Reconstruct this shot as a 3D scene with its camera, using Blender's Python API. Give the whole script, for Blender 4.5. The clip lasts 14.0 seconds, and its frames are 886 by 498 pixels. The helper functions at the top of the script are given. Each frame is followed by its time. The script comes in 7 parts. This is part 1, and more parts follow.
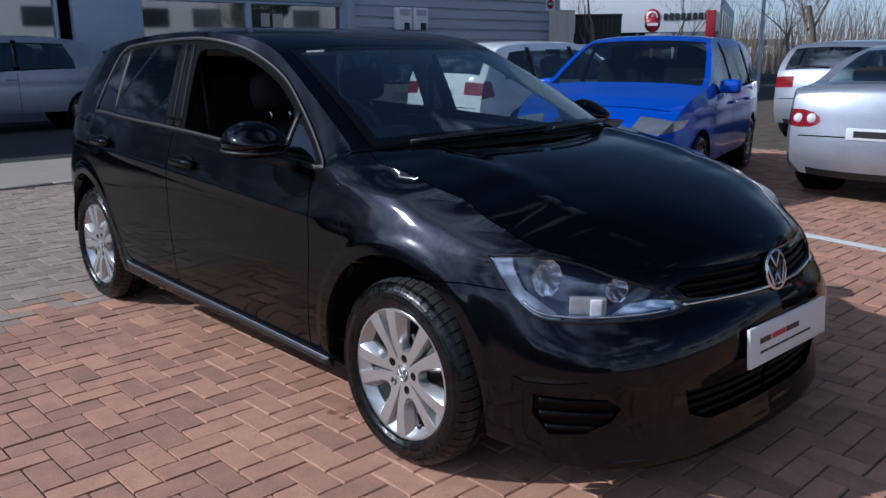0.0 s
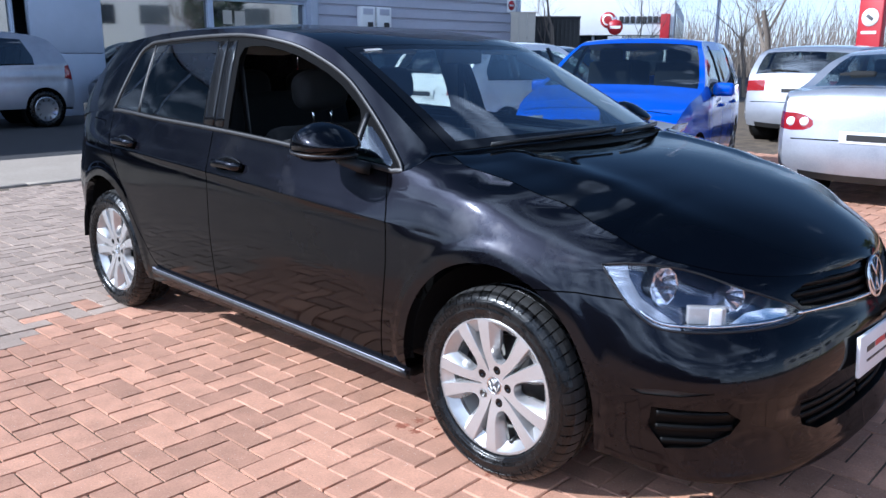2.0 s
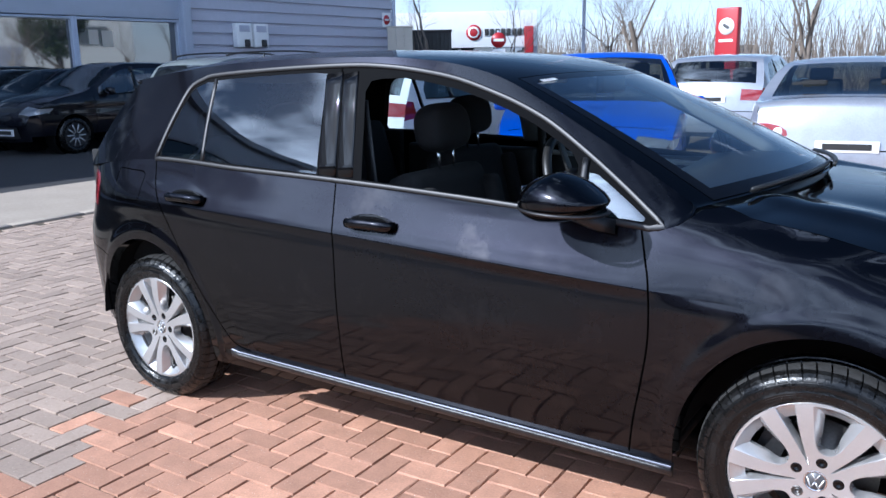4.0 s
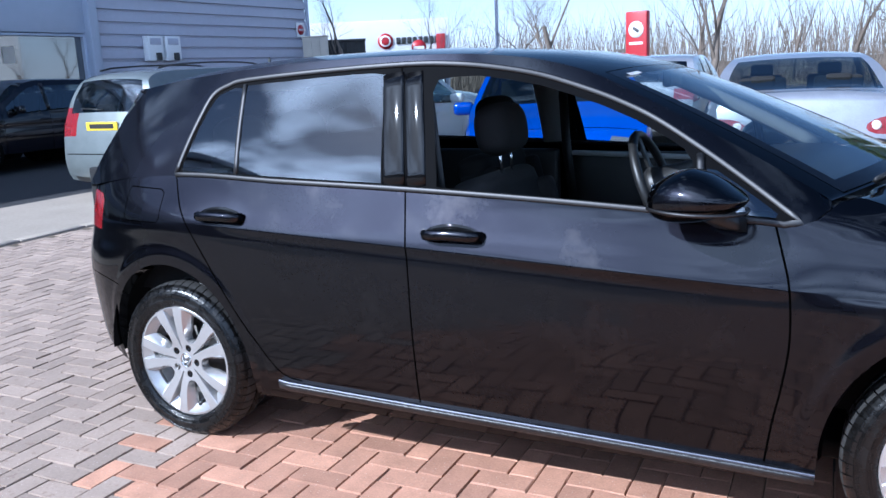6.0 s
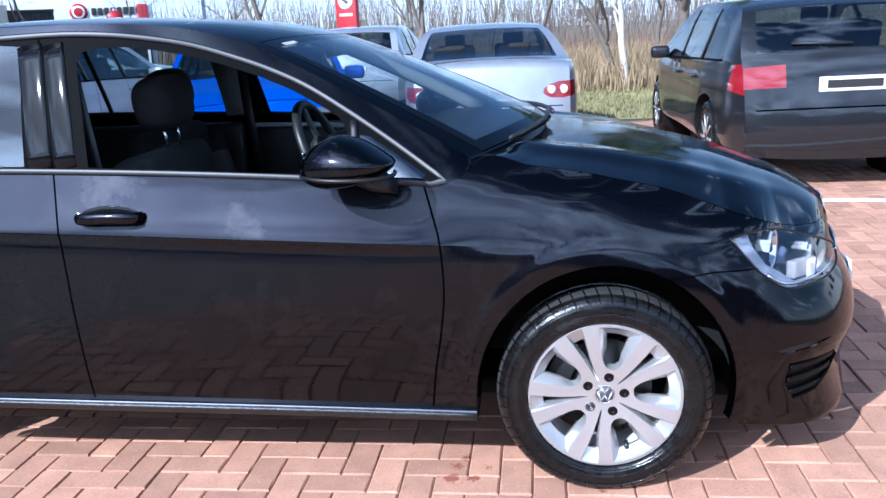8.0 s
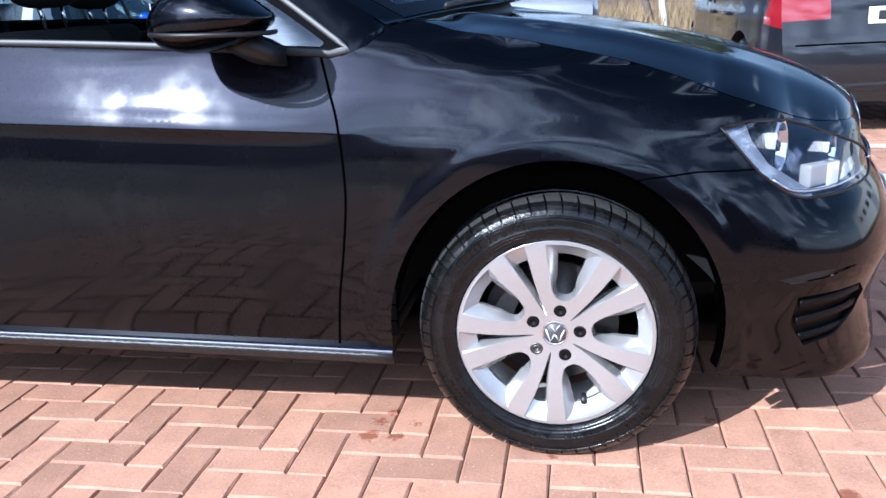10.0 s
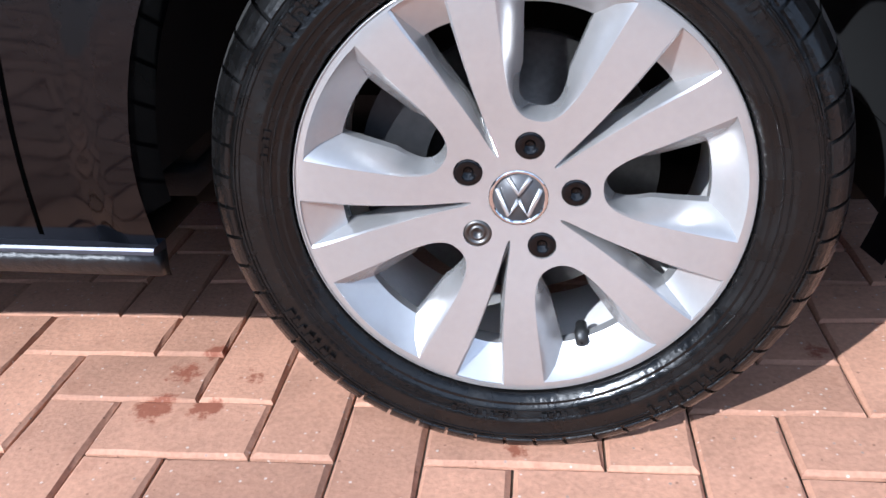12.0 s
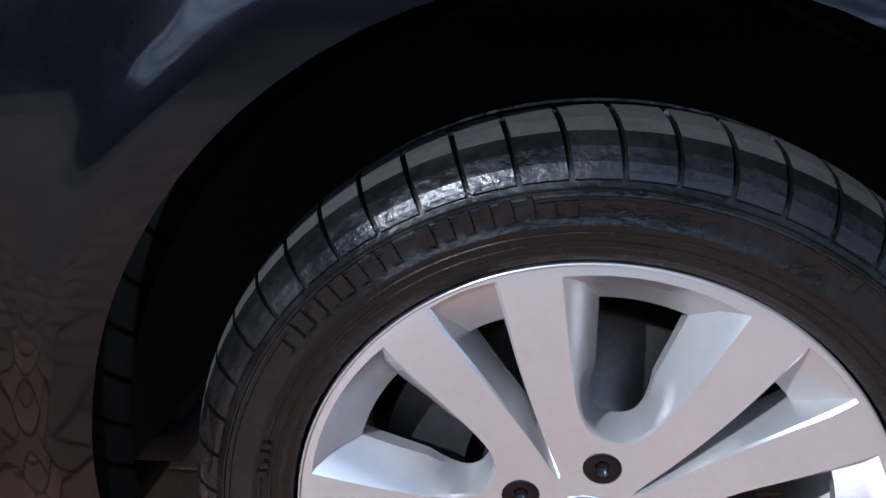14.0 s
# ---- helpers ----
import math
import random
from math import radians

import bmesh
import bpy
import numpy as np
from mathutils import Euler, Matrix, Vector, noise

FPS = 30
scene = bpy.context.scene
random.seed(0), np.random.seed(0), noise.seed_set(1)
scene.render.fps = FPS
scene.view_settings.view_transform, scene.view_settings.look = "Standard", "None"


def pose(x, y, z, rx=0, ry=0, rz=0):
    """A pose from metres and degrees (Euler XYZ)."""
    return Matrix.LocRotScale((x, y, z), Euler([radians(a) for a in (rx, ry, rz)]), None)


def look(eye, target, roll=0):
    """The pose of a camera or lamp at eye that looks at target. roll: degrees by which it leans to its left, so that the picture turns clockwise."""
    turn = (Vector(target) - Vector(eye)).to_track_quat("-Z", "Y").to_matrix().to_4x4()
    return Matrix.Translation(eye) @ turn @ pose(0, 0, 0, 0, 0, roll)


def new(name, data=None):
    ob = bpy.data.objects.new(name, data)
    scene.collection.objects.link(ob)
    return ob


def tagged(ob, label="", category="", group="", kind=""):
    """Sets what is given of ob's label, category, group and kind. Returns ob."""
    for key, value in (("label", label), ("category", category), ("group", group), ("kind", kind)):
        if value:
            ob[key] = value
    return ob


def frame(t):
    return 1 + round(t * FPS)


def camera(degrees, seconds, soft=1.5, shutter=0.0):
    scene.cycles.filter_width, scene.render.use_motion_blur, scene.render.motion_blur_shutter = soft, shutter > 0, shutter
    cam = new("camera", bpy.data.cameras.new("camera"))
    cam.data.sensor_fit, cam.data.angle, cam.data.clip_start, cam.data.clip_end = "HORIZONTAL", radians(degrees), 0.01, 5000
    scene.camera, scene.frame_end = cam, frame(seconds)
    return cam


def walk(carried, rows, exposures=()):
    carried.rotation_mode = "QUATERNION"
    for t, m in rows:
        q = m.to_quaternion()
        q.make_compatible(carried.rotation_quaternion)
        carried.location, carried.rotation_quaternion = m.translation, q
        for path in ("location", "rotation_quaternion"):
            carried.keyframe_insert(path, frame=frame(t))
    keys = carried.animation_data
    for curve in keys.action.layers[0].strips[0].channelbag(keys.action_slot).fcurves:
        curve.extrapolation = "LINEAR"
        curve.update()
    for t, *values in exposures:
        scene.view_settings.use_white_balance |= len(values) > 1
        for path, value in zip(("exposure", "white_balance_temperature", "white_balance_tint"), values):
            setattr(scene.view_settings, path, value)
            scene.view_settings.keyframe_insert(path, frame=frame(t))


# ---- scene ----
cam = camera(56.7, 14.0)
# the film fades up over its first second
EXPOSURES = [(t, e + 0.84, k, 10) for t, e, k in ((0.0, -1.3, 5300), (0.4, -0.88, 5300), (0.8, -0.42, 5300), (1.2, -0.15, 5250), (1.5, -0.12, 5250), (4.0, -0.15, 5300), (6.3, -0.05, 4980), (8.2, 0.08, 4950),
                                                (10.3, 0.12, 5250), (11.8, -0.12, 5350), (12.5, -0.3, 5400), (13.0, -0.42, 5280), (13.5, -0.72, 5300), (14.0, -0.55, 5200))]
PATH = [
    (0, (1.953, -2.458, 1.326), (0.520, -1.142, 0.864), -0.37),
    (0.5, (1.955, -2.463, 1.328), (0.515, -1.153, 0.869), -0.45),
    (1, (1.909, -2.504, 1.301), (0.482, -1.180, 0.842), -0.32),
    (1.5, (1.757, -2.629, 1.351), (0.389, -1.250, 0.873), 0.01),
    (2, (1.556, -2.713, 1.324), (0.212, -1.307, 0.863), 0.29),
    (2.5, (1.268, -2.812, 1.365), (-0.035, -1.371, 0.890), 0.35),
    (3, (0.936, -2.898, 1.351), (-0.267, -1.369, 0.892), 0.70),
    (3.5, (0.632, -2.982, 1.400), (-0.468, -1.374, 0.948), -0.30),
    (4, (0.270, -3.028, 1.391), (-0.799, -1.394, 0.957), -1.12),
    (4.2, (0.165, -3.006, 1.405), (-0.919, -1.383, 0.968), -1.79),
    (6.3, (-0.342, -3.133, 1.367), (-1.143, -1.351, 0.937), -2.81),
    (6.5, (-0.330, -3.131, 1.370), (-1.071, -1.326, 0.929), -2.91),
    (7, (-0.281, -3.129, 1.365), (-0.834, -1.264, 0.900), -2.73),
    (7.5, (-0.224, -3.103, 1.364), (-0.572, -1.196, 0.870), -2.70),
    (8, (-0.138, -3.083, 1.353), (-0.407, -1.169, 0.840), -3.06),
    (8.2, (-0.144, -3.082, 1.365), (-0.377, -1.168, 0.834), -2.89),
    (10.3, (0.106, -2.384, 0.979), (-0.271, -0.513, 0.381), -2.94),
    (10.5, (0.090, -2.239, 0.948), (-0.254, -0.384, 0.285), -2.92),
    (11, (0.076, -1.951, 0.829), (-0.269, -0.130, 0.078), -3.44),
    (11.5, (0.046, -1.729, 0.731), (-0.280, 0.048, -0.129), -3.98),
    (12, (0.038, -1.586, 0.635), (-0.239, 0.171, -0.281), -3.90),
    (12.5, (0.028, -1.487, 0.573), (-0.225, 0.262, -0.364), -3.82),
    (13, (0.012, -1.421, 0.575), (-0.209, 0.337, -0.355), -3.17),
    (13.5, (0.003, -1.377, 0.621), (-0.216, 0.428, -0.212), -3.19),
    (14, (-0.015, -1.373, 0.726), (-0.315, 0.482, 0.042), -2.65),
]
walk(cam, [(t, look(eye, target, roll)) for t, eye, target, roll in PATH], EXPOSURES)

# ---------------------------------------------------------------- light
world = bpy.data.worlds.new("world")
scene.world = world
world.use_nodes = True
SUN = Vector((-0.80, -1.2, 1.0)).normalized()
nt = world.node_tree
sky = nt.nodes.new("ShaderNodeTexSky")
sky.sky_type, sky.sun_disc = "NISHITA", False
sky.sun_elevation, sky.sun_rotation = math.asin(SUN.z), math.atan2(SUN.x, SUN.y)
sky.air_density, sky.dust_density, sky.ozone_density = 1.0, 0.6, 3.5
# broken fair-weather cloud, all round the sky
tc = nt.nodes.new("ShaderNodeTexCoord")
sep = nt.nodes.new("ShaderNodeSeparateXYZ")
nt.links.new(tc.outputs["Generated"], sep.inputs[0])
zmax = nt.nodes.new("ShaderNodeMath")
zmax.operation = "ADD"
nt.links.new(sep.outputs["Z"], zmax.inputs[0])
zmax.inputs[1].default_value = 0.12
flat = nt.nodes.new("ShaderNodeVectorMath")
flat.operation = "DIVIDE"
comb = nt.nodes.new("ShaderNodeCombineXYZ")
for k in range(3):
    nt.links.new(zmax.outputs[0], comb.inputs[k])
nt.links.new(tc.outputs["Generated"], flat.inputs[0])
nt.links.new(comb.outputs[0], flat.inputs[1])
cl = nt.nodes.new("ShaderNodeTexNoise")
cl.inputs["Scale"].default_value, cl.inputs["Detail"].default_value = 2.2, 3.0
cl.inputs["Roughness"].default_value = 0.58
nt.links.new(flat.outputs[0], cl.inputs["Vector"])
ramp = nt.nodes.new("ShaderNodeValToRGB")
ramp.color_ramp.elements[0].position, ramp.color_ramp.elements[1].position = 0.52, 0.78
# cloud cover is weighted to the sun's side to brighten the car's reflections
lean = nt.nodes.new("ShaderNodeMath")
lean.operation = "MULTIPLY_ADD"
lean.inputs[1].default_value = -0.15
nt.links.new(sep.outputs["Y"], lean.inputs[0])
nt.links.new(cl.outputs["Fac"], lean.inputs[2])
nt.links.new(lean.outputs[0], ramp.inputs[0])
mixc = nt.nodes.new("ShaderNodeMix")
mixc.data_type = "RGBA"
# pale haze towards the horizon
haze = nt.nodes.new("ShaderNodeMapRange")
haze.interpolation_type = "SMOOTHSTEP"
haze.inputs["From Min"].default_value, haze.inputs["From Max"].default_value = 0.0, 0.27
haze.inputs["To Min"].default_value, haze.inputs["To Max"].default_value = 0.24, 0.0
nt.links.new(sep.outputs["Z"], haze.inputs["Value"])
most = nt.nodes.new("ShaderNodeMath")
most.operation = "MAXIMUM"
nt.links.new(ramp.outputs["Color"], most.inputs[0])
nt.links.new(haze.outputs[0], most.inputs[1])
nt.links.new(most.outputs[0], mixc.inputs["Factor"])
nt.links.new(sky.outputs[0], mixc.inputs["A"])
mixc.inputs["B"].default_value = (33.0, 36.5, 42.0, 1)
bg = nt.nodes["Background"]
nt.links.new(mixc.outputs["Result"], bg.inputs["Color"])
bg.inputs["Strength"].default_value = 0.057

sun = new("sun", bpy.data.lights.new("sun", "SUN"))
sun.data.energy, sun.data.angle, sun.data.color = 5.0, radians(0.53), (1.0, 0.95, 0.87)
sun.matrix_world = look(SUN * 50, (0, 0, 0))


# ---------------------------------------------------------------- materials
def material(name, color, rough=0.5, metal=0.0, coat=0.0, grain=0.0, scale=40.0, bump=0.0, spots=0.0, island=0.0, alpha_spec=0.5):
    """A procedural surface: base colour with two scales of variation, relief, gloss."""
    m = bpy.data.materials.new(name)
    m.use_nodes = True
    t = m.node_tree
    b = t.nodes["Principled BSDF"]
    b.inputs["Roughness"].default_value, b.inputs["Metallic"].default_value = rough, metal
    b.inputs["Coat Weight"].default_value, b.inputs["Coat Roughness"].default_value = coat, 0.03
    b.inputs["Specular IOR Level"].default_value = alpha_spec
    b.inputs["Base Color"].default_value = (*color, 1)
    if grain or bump or spots or island:
        co = t.nodes.new("ShaderNodeTexCoord")
        src = co.outputs["Object"]
        if island:
            # each separate piece takes its own stretch of the pattern
            oi, far_off, shift = t.nodes.new("ShaderNodeObjectInfo"), t.nodes.new("ShaderNodeMath"), t.nodes.new("ShaderNodeVectorMath")
            far_off.operation = "MULTIPLY"
            far_off.inputs[1].default_value = 43.0
            t.links.new(oi.outputs["Random"], far_off.inputs[0])
            t.links.new(src, shift.inputs[0])
            t.links.new(far_off.outputs[0], shift.inputs[1])
            src = shift.outputs[0]
        fine = t.nodes.new("ShaderNodeTexNoise")
        fine.inputs["Scale"].default_value, fine.inputs["Detail"].default_value = scale, 6
        wide = t.nodes.new("ShaderNodeTexNoise")
        wide.inputs["Scale"].default_value, wide.inputs["Detail"].default_value = scale * 0.07, 4
        for n in (fine, wide):
            t.links.new(src, n.inputs["Vector"])
        add = t.nodes.new("ShaderNodeMath")
        add.operation = "ADD"
        t.links.new(fine.outputs["Fac"], add.inputs[0])
        t.links.new(wide.outputs["Fac"], add.inputs[1])
        rng = t.nodes.new("ShaderNodeMapRange")
        rng.inputs["From Min"].default_value, rng.inputs["From Max"].default_value = 0.6, 1.4
        rng.inputs["To Min"].default_value, rng.inputs["To Max"].default_value = 1 - grain, 1 + grain
        t.links.new(add.outputs[0], rng.inputs["Value"])
        last = rng.outputs[0]
        if island:
            ge, ob = t.nodes.new("ShaderNodeNewGeometry"), t.nodes.new("ShaderNodeObjectInfo")
            s1 = t.nodes.new("ShaderNodeMath")
            s1.operation = "ADD"
            t.links.new(ge.outputs["Random Per Island"], s1.inputs[0])
            t.links.new(ob.outputs["Random"], s1.inputs[1])
            fr = t.nodes.new("ShaderNodeMath")
            fr.operation = "FRACT"
            t.links.new(s1.outputs[0], fr.inputs[0])
            r2 = t.nodes.new("ShaderNodeMapRange")
            r2.inputs["To Min"].default_value, r2.inputs["To Max"].default_value = 1 - island, 1 + island
            t.links.new(fr.outputs[0], r2.inputs["Value"])
            mu = t.nodes.new("ShaderNodeMath")
            mu.operation = "MULTIPLY"
            t.links.new(last, mu.inputs[0])
            t.links.new(r2.outputs[0], mu.inputs[1])
            last = mu.outputs[0]
        sc = t.nodes.new("ShaderNodeVectorMath")
        sc.operation = "SCALE"
        sc.inputs[0].default_value = color
        t.links.new(last, sc.inputs["Scale"])
        outc = sc.outputs[0]
        if spots:
            sp = t.nodes.new("ShaderNodeTexNoise")
            sp.inputs["Scale"].default_value, sp.inputs["Detail"].default_value = 23.0, 4
            t.links.new(src, sp.inputs["Vector"])
            rr = t.nodes.new("ShaderNodeMapRange")
            rr.inputs["From Min"].default_value, rr.inputs["From Max"].default_value = 0.625, 0.66
            rr.inputs["To Max"].default_value = spots
            t.links.new(sp.outputs["Fac"], rr.inputs["Value"])
            mx = t.nodes.new("ShaderNodeMix")
            mx.data_type = "RGBA"
            t.links.new(rr.outputs[0], mx.inputs["Factor"])
            t.links.new(outc, mx.inputs["A"])
            mx.inputs["B"].default_value = (color[0] * 0.42, color[1] * 0.26, color[2] * 0.2, 1)
            outc = mx.outputs["Result"]
        t.links.new(outc, b.inputs["Base Color"])
        if spots:
            # pale grit in the fired clay
            vo, cr, mg = t.nodes.new("ShaderNodeTexVoronoi"), t.nodes.new("ShaderNodeMapRange"), t.nodes.new("ShaderNodeMix")
            vo.inputs["Scale"].default_value = 80.0
            t.links.new(src, vo.inputs["Vector"])
            cr.inputs["From Min"].default_value, cr.inputs["From Max"].default_value = 0.17, 0.11
            cr.inputs["To Max"].default_value = 0.6
            t.links.new(vo.outputs["Distance"], cr.inputs["Value"])
            pick = t.nodes.new("ShaderNodeMath")
            pick.operation = "MULTIPLY"
            gate = t.nodes.new("ShaderNodeMath")
            gate.operation = "GREATER_THAN"
            gate.inputs[1].default_value = 0.58
            spl = t.nodes.new("ShaderNodeSeparateColor")
            t.links.new(vo.outputs["Color"], spl.inputs[0])
            t.links.new(spl.outputs[0], gate.inputs[0])
            t.links.new(cr.outputs[0], pick.inputs[0])
            t.links.new(gate.outputs[0], pick.inputs[1])
            mg.data_type = "RGBA"
            t.links.new(pick.outputs[0], mg.inputs["Factor"])
            t.links.new(outc, mg.inputs["A"])
            mg.inputs["B"].default_value = (0.62, 0.55, 0.48, 1)
            # dark pits between the grit
            pit, deep, mp = t.nodes.new("ShaderNodeMath"), t.nodes.new("ShaderNodeMath"), t.nodes.new("ShaderNodeMix")
            pit.operation, deep.operation, mp.data_type = "GREATER_THAN", "MULTIPLY", "RGBA"
            pit.inputs[1].default_value = 0.80
            t.links.new(spl.outputs[1], pit.inputs[0])
            t.links.new(pit.outputs[0], deep.inputs[0])
            t.links.new(cr.outputs[0], deep.inputs[1])
            t.links.new(deep.outputs[0], mp.inputs["Factor"])
            t.links.new(mg.outputs["Result"], mp.inputs["A"])
            mp.inputs["B"].default_value = (color[0] * 0.3, color[1] * 0.25, color[2] * 0.25, 1)
            outc = mp.outputs["Result"]
            t.links.new(outc, b.inputs["Base Color"])
        if bump:
            bu = t.nodes.new("ShaderNodeBump")
            bu.inputs["Strength"].default_value, bu.inputs["Distance"].default_value = bump, 0.004
            t.links.new(fine.outputs["Fac"], bu.inputs["Height"])
            t.links.new(bu.outputs[0], b.inputs["Normal"])
    return m


def glass(name, tint, rough=0.0, gloss=0.19):
    """A thin pane: what passes is tinted, what glances off grows towards the edge."""
    m = bpy.data.materials.new(name)
    m.use_nodes = True
    t = m.node_tree
    t.nodes.remove(t.nodes["Principled BSDF"])
    tr, gl, lw, po, ma, mx = (t.nodes.new("ShaderNode" + n) for n in ("BsdfTransparent", "BsdfGlossy", "LayerWeight", "Math", "MapRange", "MixShader"))
    tr.inputs["Color"].default_value = (*tint, 1)
    gl.inputs["Roughness"].default_value = rough
    lw.inputs["Blend"].default_value = 0.5
    po.operation = "POWER"
    po.inputs[1].default_value = 4.5
    ma.inputs["To Min"].default_value, ma.inputs["To Max"].default_value = gloss, 0.95
    t.links.new(lw.outputs["Facing"], po.inputs[0])
    t.links.new(po.outputs[0], ma.inputs["Value"])
    t.links.new(ma.outputs[0], mx.inputs[0])
    t.links.new(tr.outputs[0], mx.inputs[1])
    t.links.new(gl.outputs[0], mx.inputs[2])
    t.links.new(mx.outputs[0], t.nodes["Material Output"].inputs["Surface"])
    return m


def car_paint(name, color, metal=0.0, rough=0.35):
    """Clear-coated paint with faint dust and road film."""
    m = material(name, color, rough, metal, coat=1.0, grain=0.12, scale=90, alpha_spec=0.05)
    t = m.node_tree
    b = t.nodes["Principled BSDF"]
    b.inputs["Coat IOR"].default_value = 1.44
    if metal == 1.0:
        b.inputs["Coat Weight"].default_value = 0.76
        b.inputs["Specular Tint"].default_value = (0.0, 0.0, 0.0, 1)
    co, no, rg = t.nodes.new("ShaderNodeTexCoord"), t.nodes.new("ShaderNodeTexNoise"), t.nodes.new("ShaderNodeMapRange")
    no.inputs["Scale"].default_value, no.inputs["Detail"].default_value = 7.0, 8
    t.links.new(co.outputs["Object"], no.inputs["Vector"])
    rg.inputs["From Min"].default_value, rg.inputs["From Max"].default_value = 0.45, 0.75
    rg.inputs["To Min"].default_value, rg.inputs["To Max"].default_value = 0.055, 0.16
    t.links.new(no.outputs["Fac"], rg.inputs["Value"])
    t.links.new(rg.outputs[0], b.inputs["Coat Roughness"])
    if metal == 1.0:
        # dried rain marks and road dust
        du, dr, dm = t.nodes.new("ShaderNodeTexNoise"), t.nodes.new("ShaderNodeMapRange"), t.nodes.new("ShaderNodeMix")
        dm.data_type = "RGBA"
        du.inputs["Scale"].default_value, du.inputs["Detail"].default_value, du.inputs["Roughness"].default_value = 4.5, 9, 0.66
        t.links.new(co.outputs["Object"], du.inputs["Vector"])
        dr.inputs["From Min"].default_value, dr.inputs["From Max"].default_value = 0.56, 0.82
        dr.inputs["To Min"].default_value, dr.inputs["To Max"].default_value = 0.0, 0.55
        t.links.new(du.outputs["Fac"], dr.inputs["Value"])
        t.links.new(dr.outputs[0], dm.inputs["Factor"])
        t.links.new(b.inputs["Base Color"].links[0].from_socket, dm.inputs["A"])
        dm.inputs["B"].default_value = (0.040, 0.038, 0.040, 1)
        t.links.new(dm.outputs["Result"], b.inputs["Base Color"])
    return m


PAINT = car_paint("black_paint", (0.0068, 0.0070, 0.0102), 1.0, 0.38)
GAP = material("shut_line", (0.0006, 0.0006, 0.0006), 0.9, alpha_spec=0.0)
CHROME = material("satin_chrome", (0.058, 0.057, 0.058), 0.5, 1.0, grain=0.05)
BRIGHT = material("bright_chrome", (0.8, 0.8, 0.8), 0.06, 1.0)
GRILLE = material("grille_black", (0.003, 0.003, 0.003), 0.5, grain=0.2, scale=200, alpha_spec=0.12)
GLOSSBLACK = material("gloss_black", (0.0015, 0.0015, 0.002), 0.5, 0, coat=0.6, alpha_spec=0.05)
PLASTIC = material("black_plastic", (0.012, 0.012, 0.012), 0.45, grain=0.2, scale=200, bump=0.1)
RUBBER = material("tyre_rubber", (0.0045, 0.0044, 0.0044), 0.24, grain=0.5, scale=170, bump=0.22, alpha_spec=0.34)
# the tyre dressing lies in wet patches
t = RUBBER.node_tree
co, no, rg = t.nodes.new("ShaderNodeTexCoord"), t.nodes.new("ShaderNodeTexNoise"), t.nodes.new("ShaderNodeMapRange")
no.inputs["Scale"].default_value, no.inputs["Detail"].default_value = 28.0, 5
t.links.new(co.outputs["Object"], no.inputs["Vector"])
rg.inputs["From Min"].default_value, rg.inputs["From Max"].default_value = 0.40, 0.60
rg.inputs["To Min"].default_value, rg.inputs["To Max"].default_value = 0.15, 0.40
t.links.new(no.outputs["Fac"], rg.inputs["Value"])
t.links.new(rg.outputs[0], t.nodes["Principled BSDF"].inputs["Roughness"])
SCUFF = material("scuffed_plastic", (0.010, 0.0095, 0.010), 0.42, grain=0.6, scale=90, bump=0.5)
TREAD = material("worn_tread", (0.030, 0.029, 0.028), 0.7, grain=0.3, scale=120, bump=0.2, alpha_spec=0.3)
# blue-grey metal that paints in the sky's sheen on the sill ledge
LEDGE = material("sky_sheen_grey", (0.12, 0.125, 0.15), 0.42, 1.0, grain=0.15, scale=90)
SEAL = material("rubber_seal", (0.0025, 0.0025, 0.003), 0.7, alpha_spec=0.05)
CLOTH = material("black_cloth", (0.007, 0.007, 0.0075), 0.9, grain=0.3, scale=300, bump=0.3)
LINING = material("grey_lining", (0.30, 0.30, 0.29), 0.9, grain=0.1, scale=300)
ALLOY = material("silver_alloy", (0.49, 0.480, 0.471), 0.27, 0.66, grain=0.05, scale=120)
BARREL = material("painted_barrel", (0.62, 0.60, 0.585), 0.42, 0.15, grain=0.06, scale=120)
STEEL = material("brake_steel", (0.13, 0.125, 0.12), 0.45, 1.0, grain=0.25, scale=150)
DARKSTEEL = material("dark_steel", (0.03, 0.03, 0.032), 0.55, 0.6, grain=0.4, scale=60)
WELL = material("wheel_well_felt", (0.010, 0.010, 0.010), 0.95, alpha_spec=0.1)
WINDSCREEN = glass("windscreen_glass", (0.86, 0.92, 0.90), gloss=0.24)
SIDEGLASS = glass("tinted_glass", (0.54, 0.61, 0.61), gloss=0.17)
TRIGLASS = glass("green_glass", (0.55, 0.70, 0.66), gloss=0.28)
LAMPGLASS = glass("clear_lens", (0.95, 0.95, 0.97), gloss=0.08)
TAILRED = material("tail_lamp_red", (0.22, 0.008, 0.010), 0.12, coat=1.0)
LAMPSILVER = material("lamp_silver", (0.30, 0.31, 0.34), 0.12, 0.6, coat=1.0)
LAMPDARK = material("lamp_housing", (0.10, 0.11, 0.15), 0.16, 0.8)
BOWL = material("reflector_chrome", (0.85, 0.85, 0.87), 0.16, 1.0)
PLATEWHITE = material("plate_white", (0.72, 0.72, 0.72), 0.35, grain=0.03)
PRINTBLACK = material("print_black", (0.02, 0.02, 0.02), 0.5)
PRINTRED = material("print_red", (0.5, 0.03, 0.03), 0.5)
LENS = material("indicator_lens", (0.36, 0.35, 0.34), 0.25, coat=1.0)
BRICK = material("red_clay_paver", (0.425, 0.222, 0.143), 0.82, grain=0.26, scale=150, bump=0.24, spots=0.08, island=0.20)
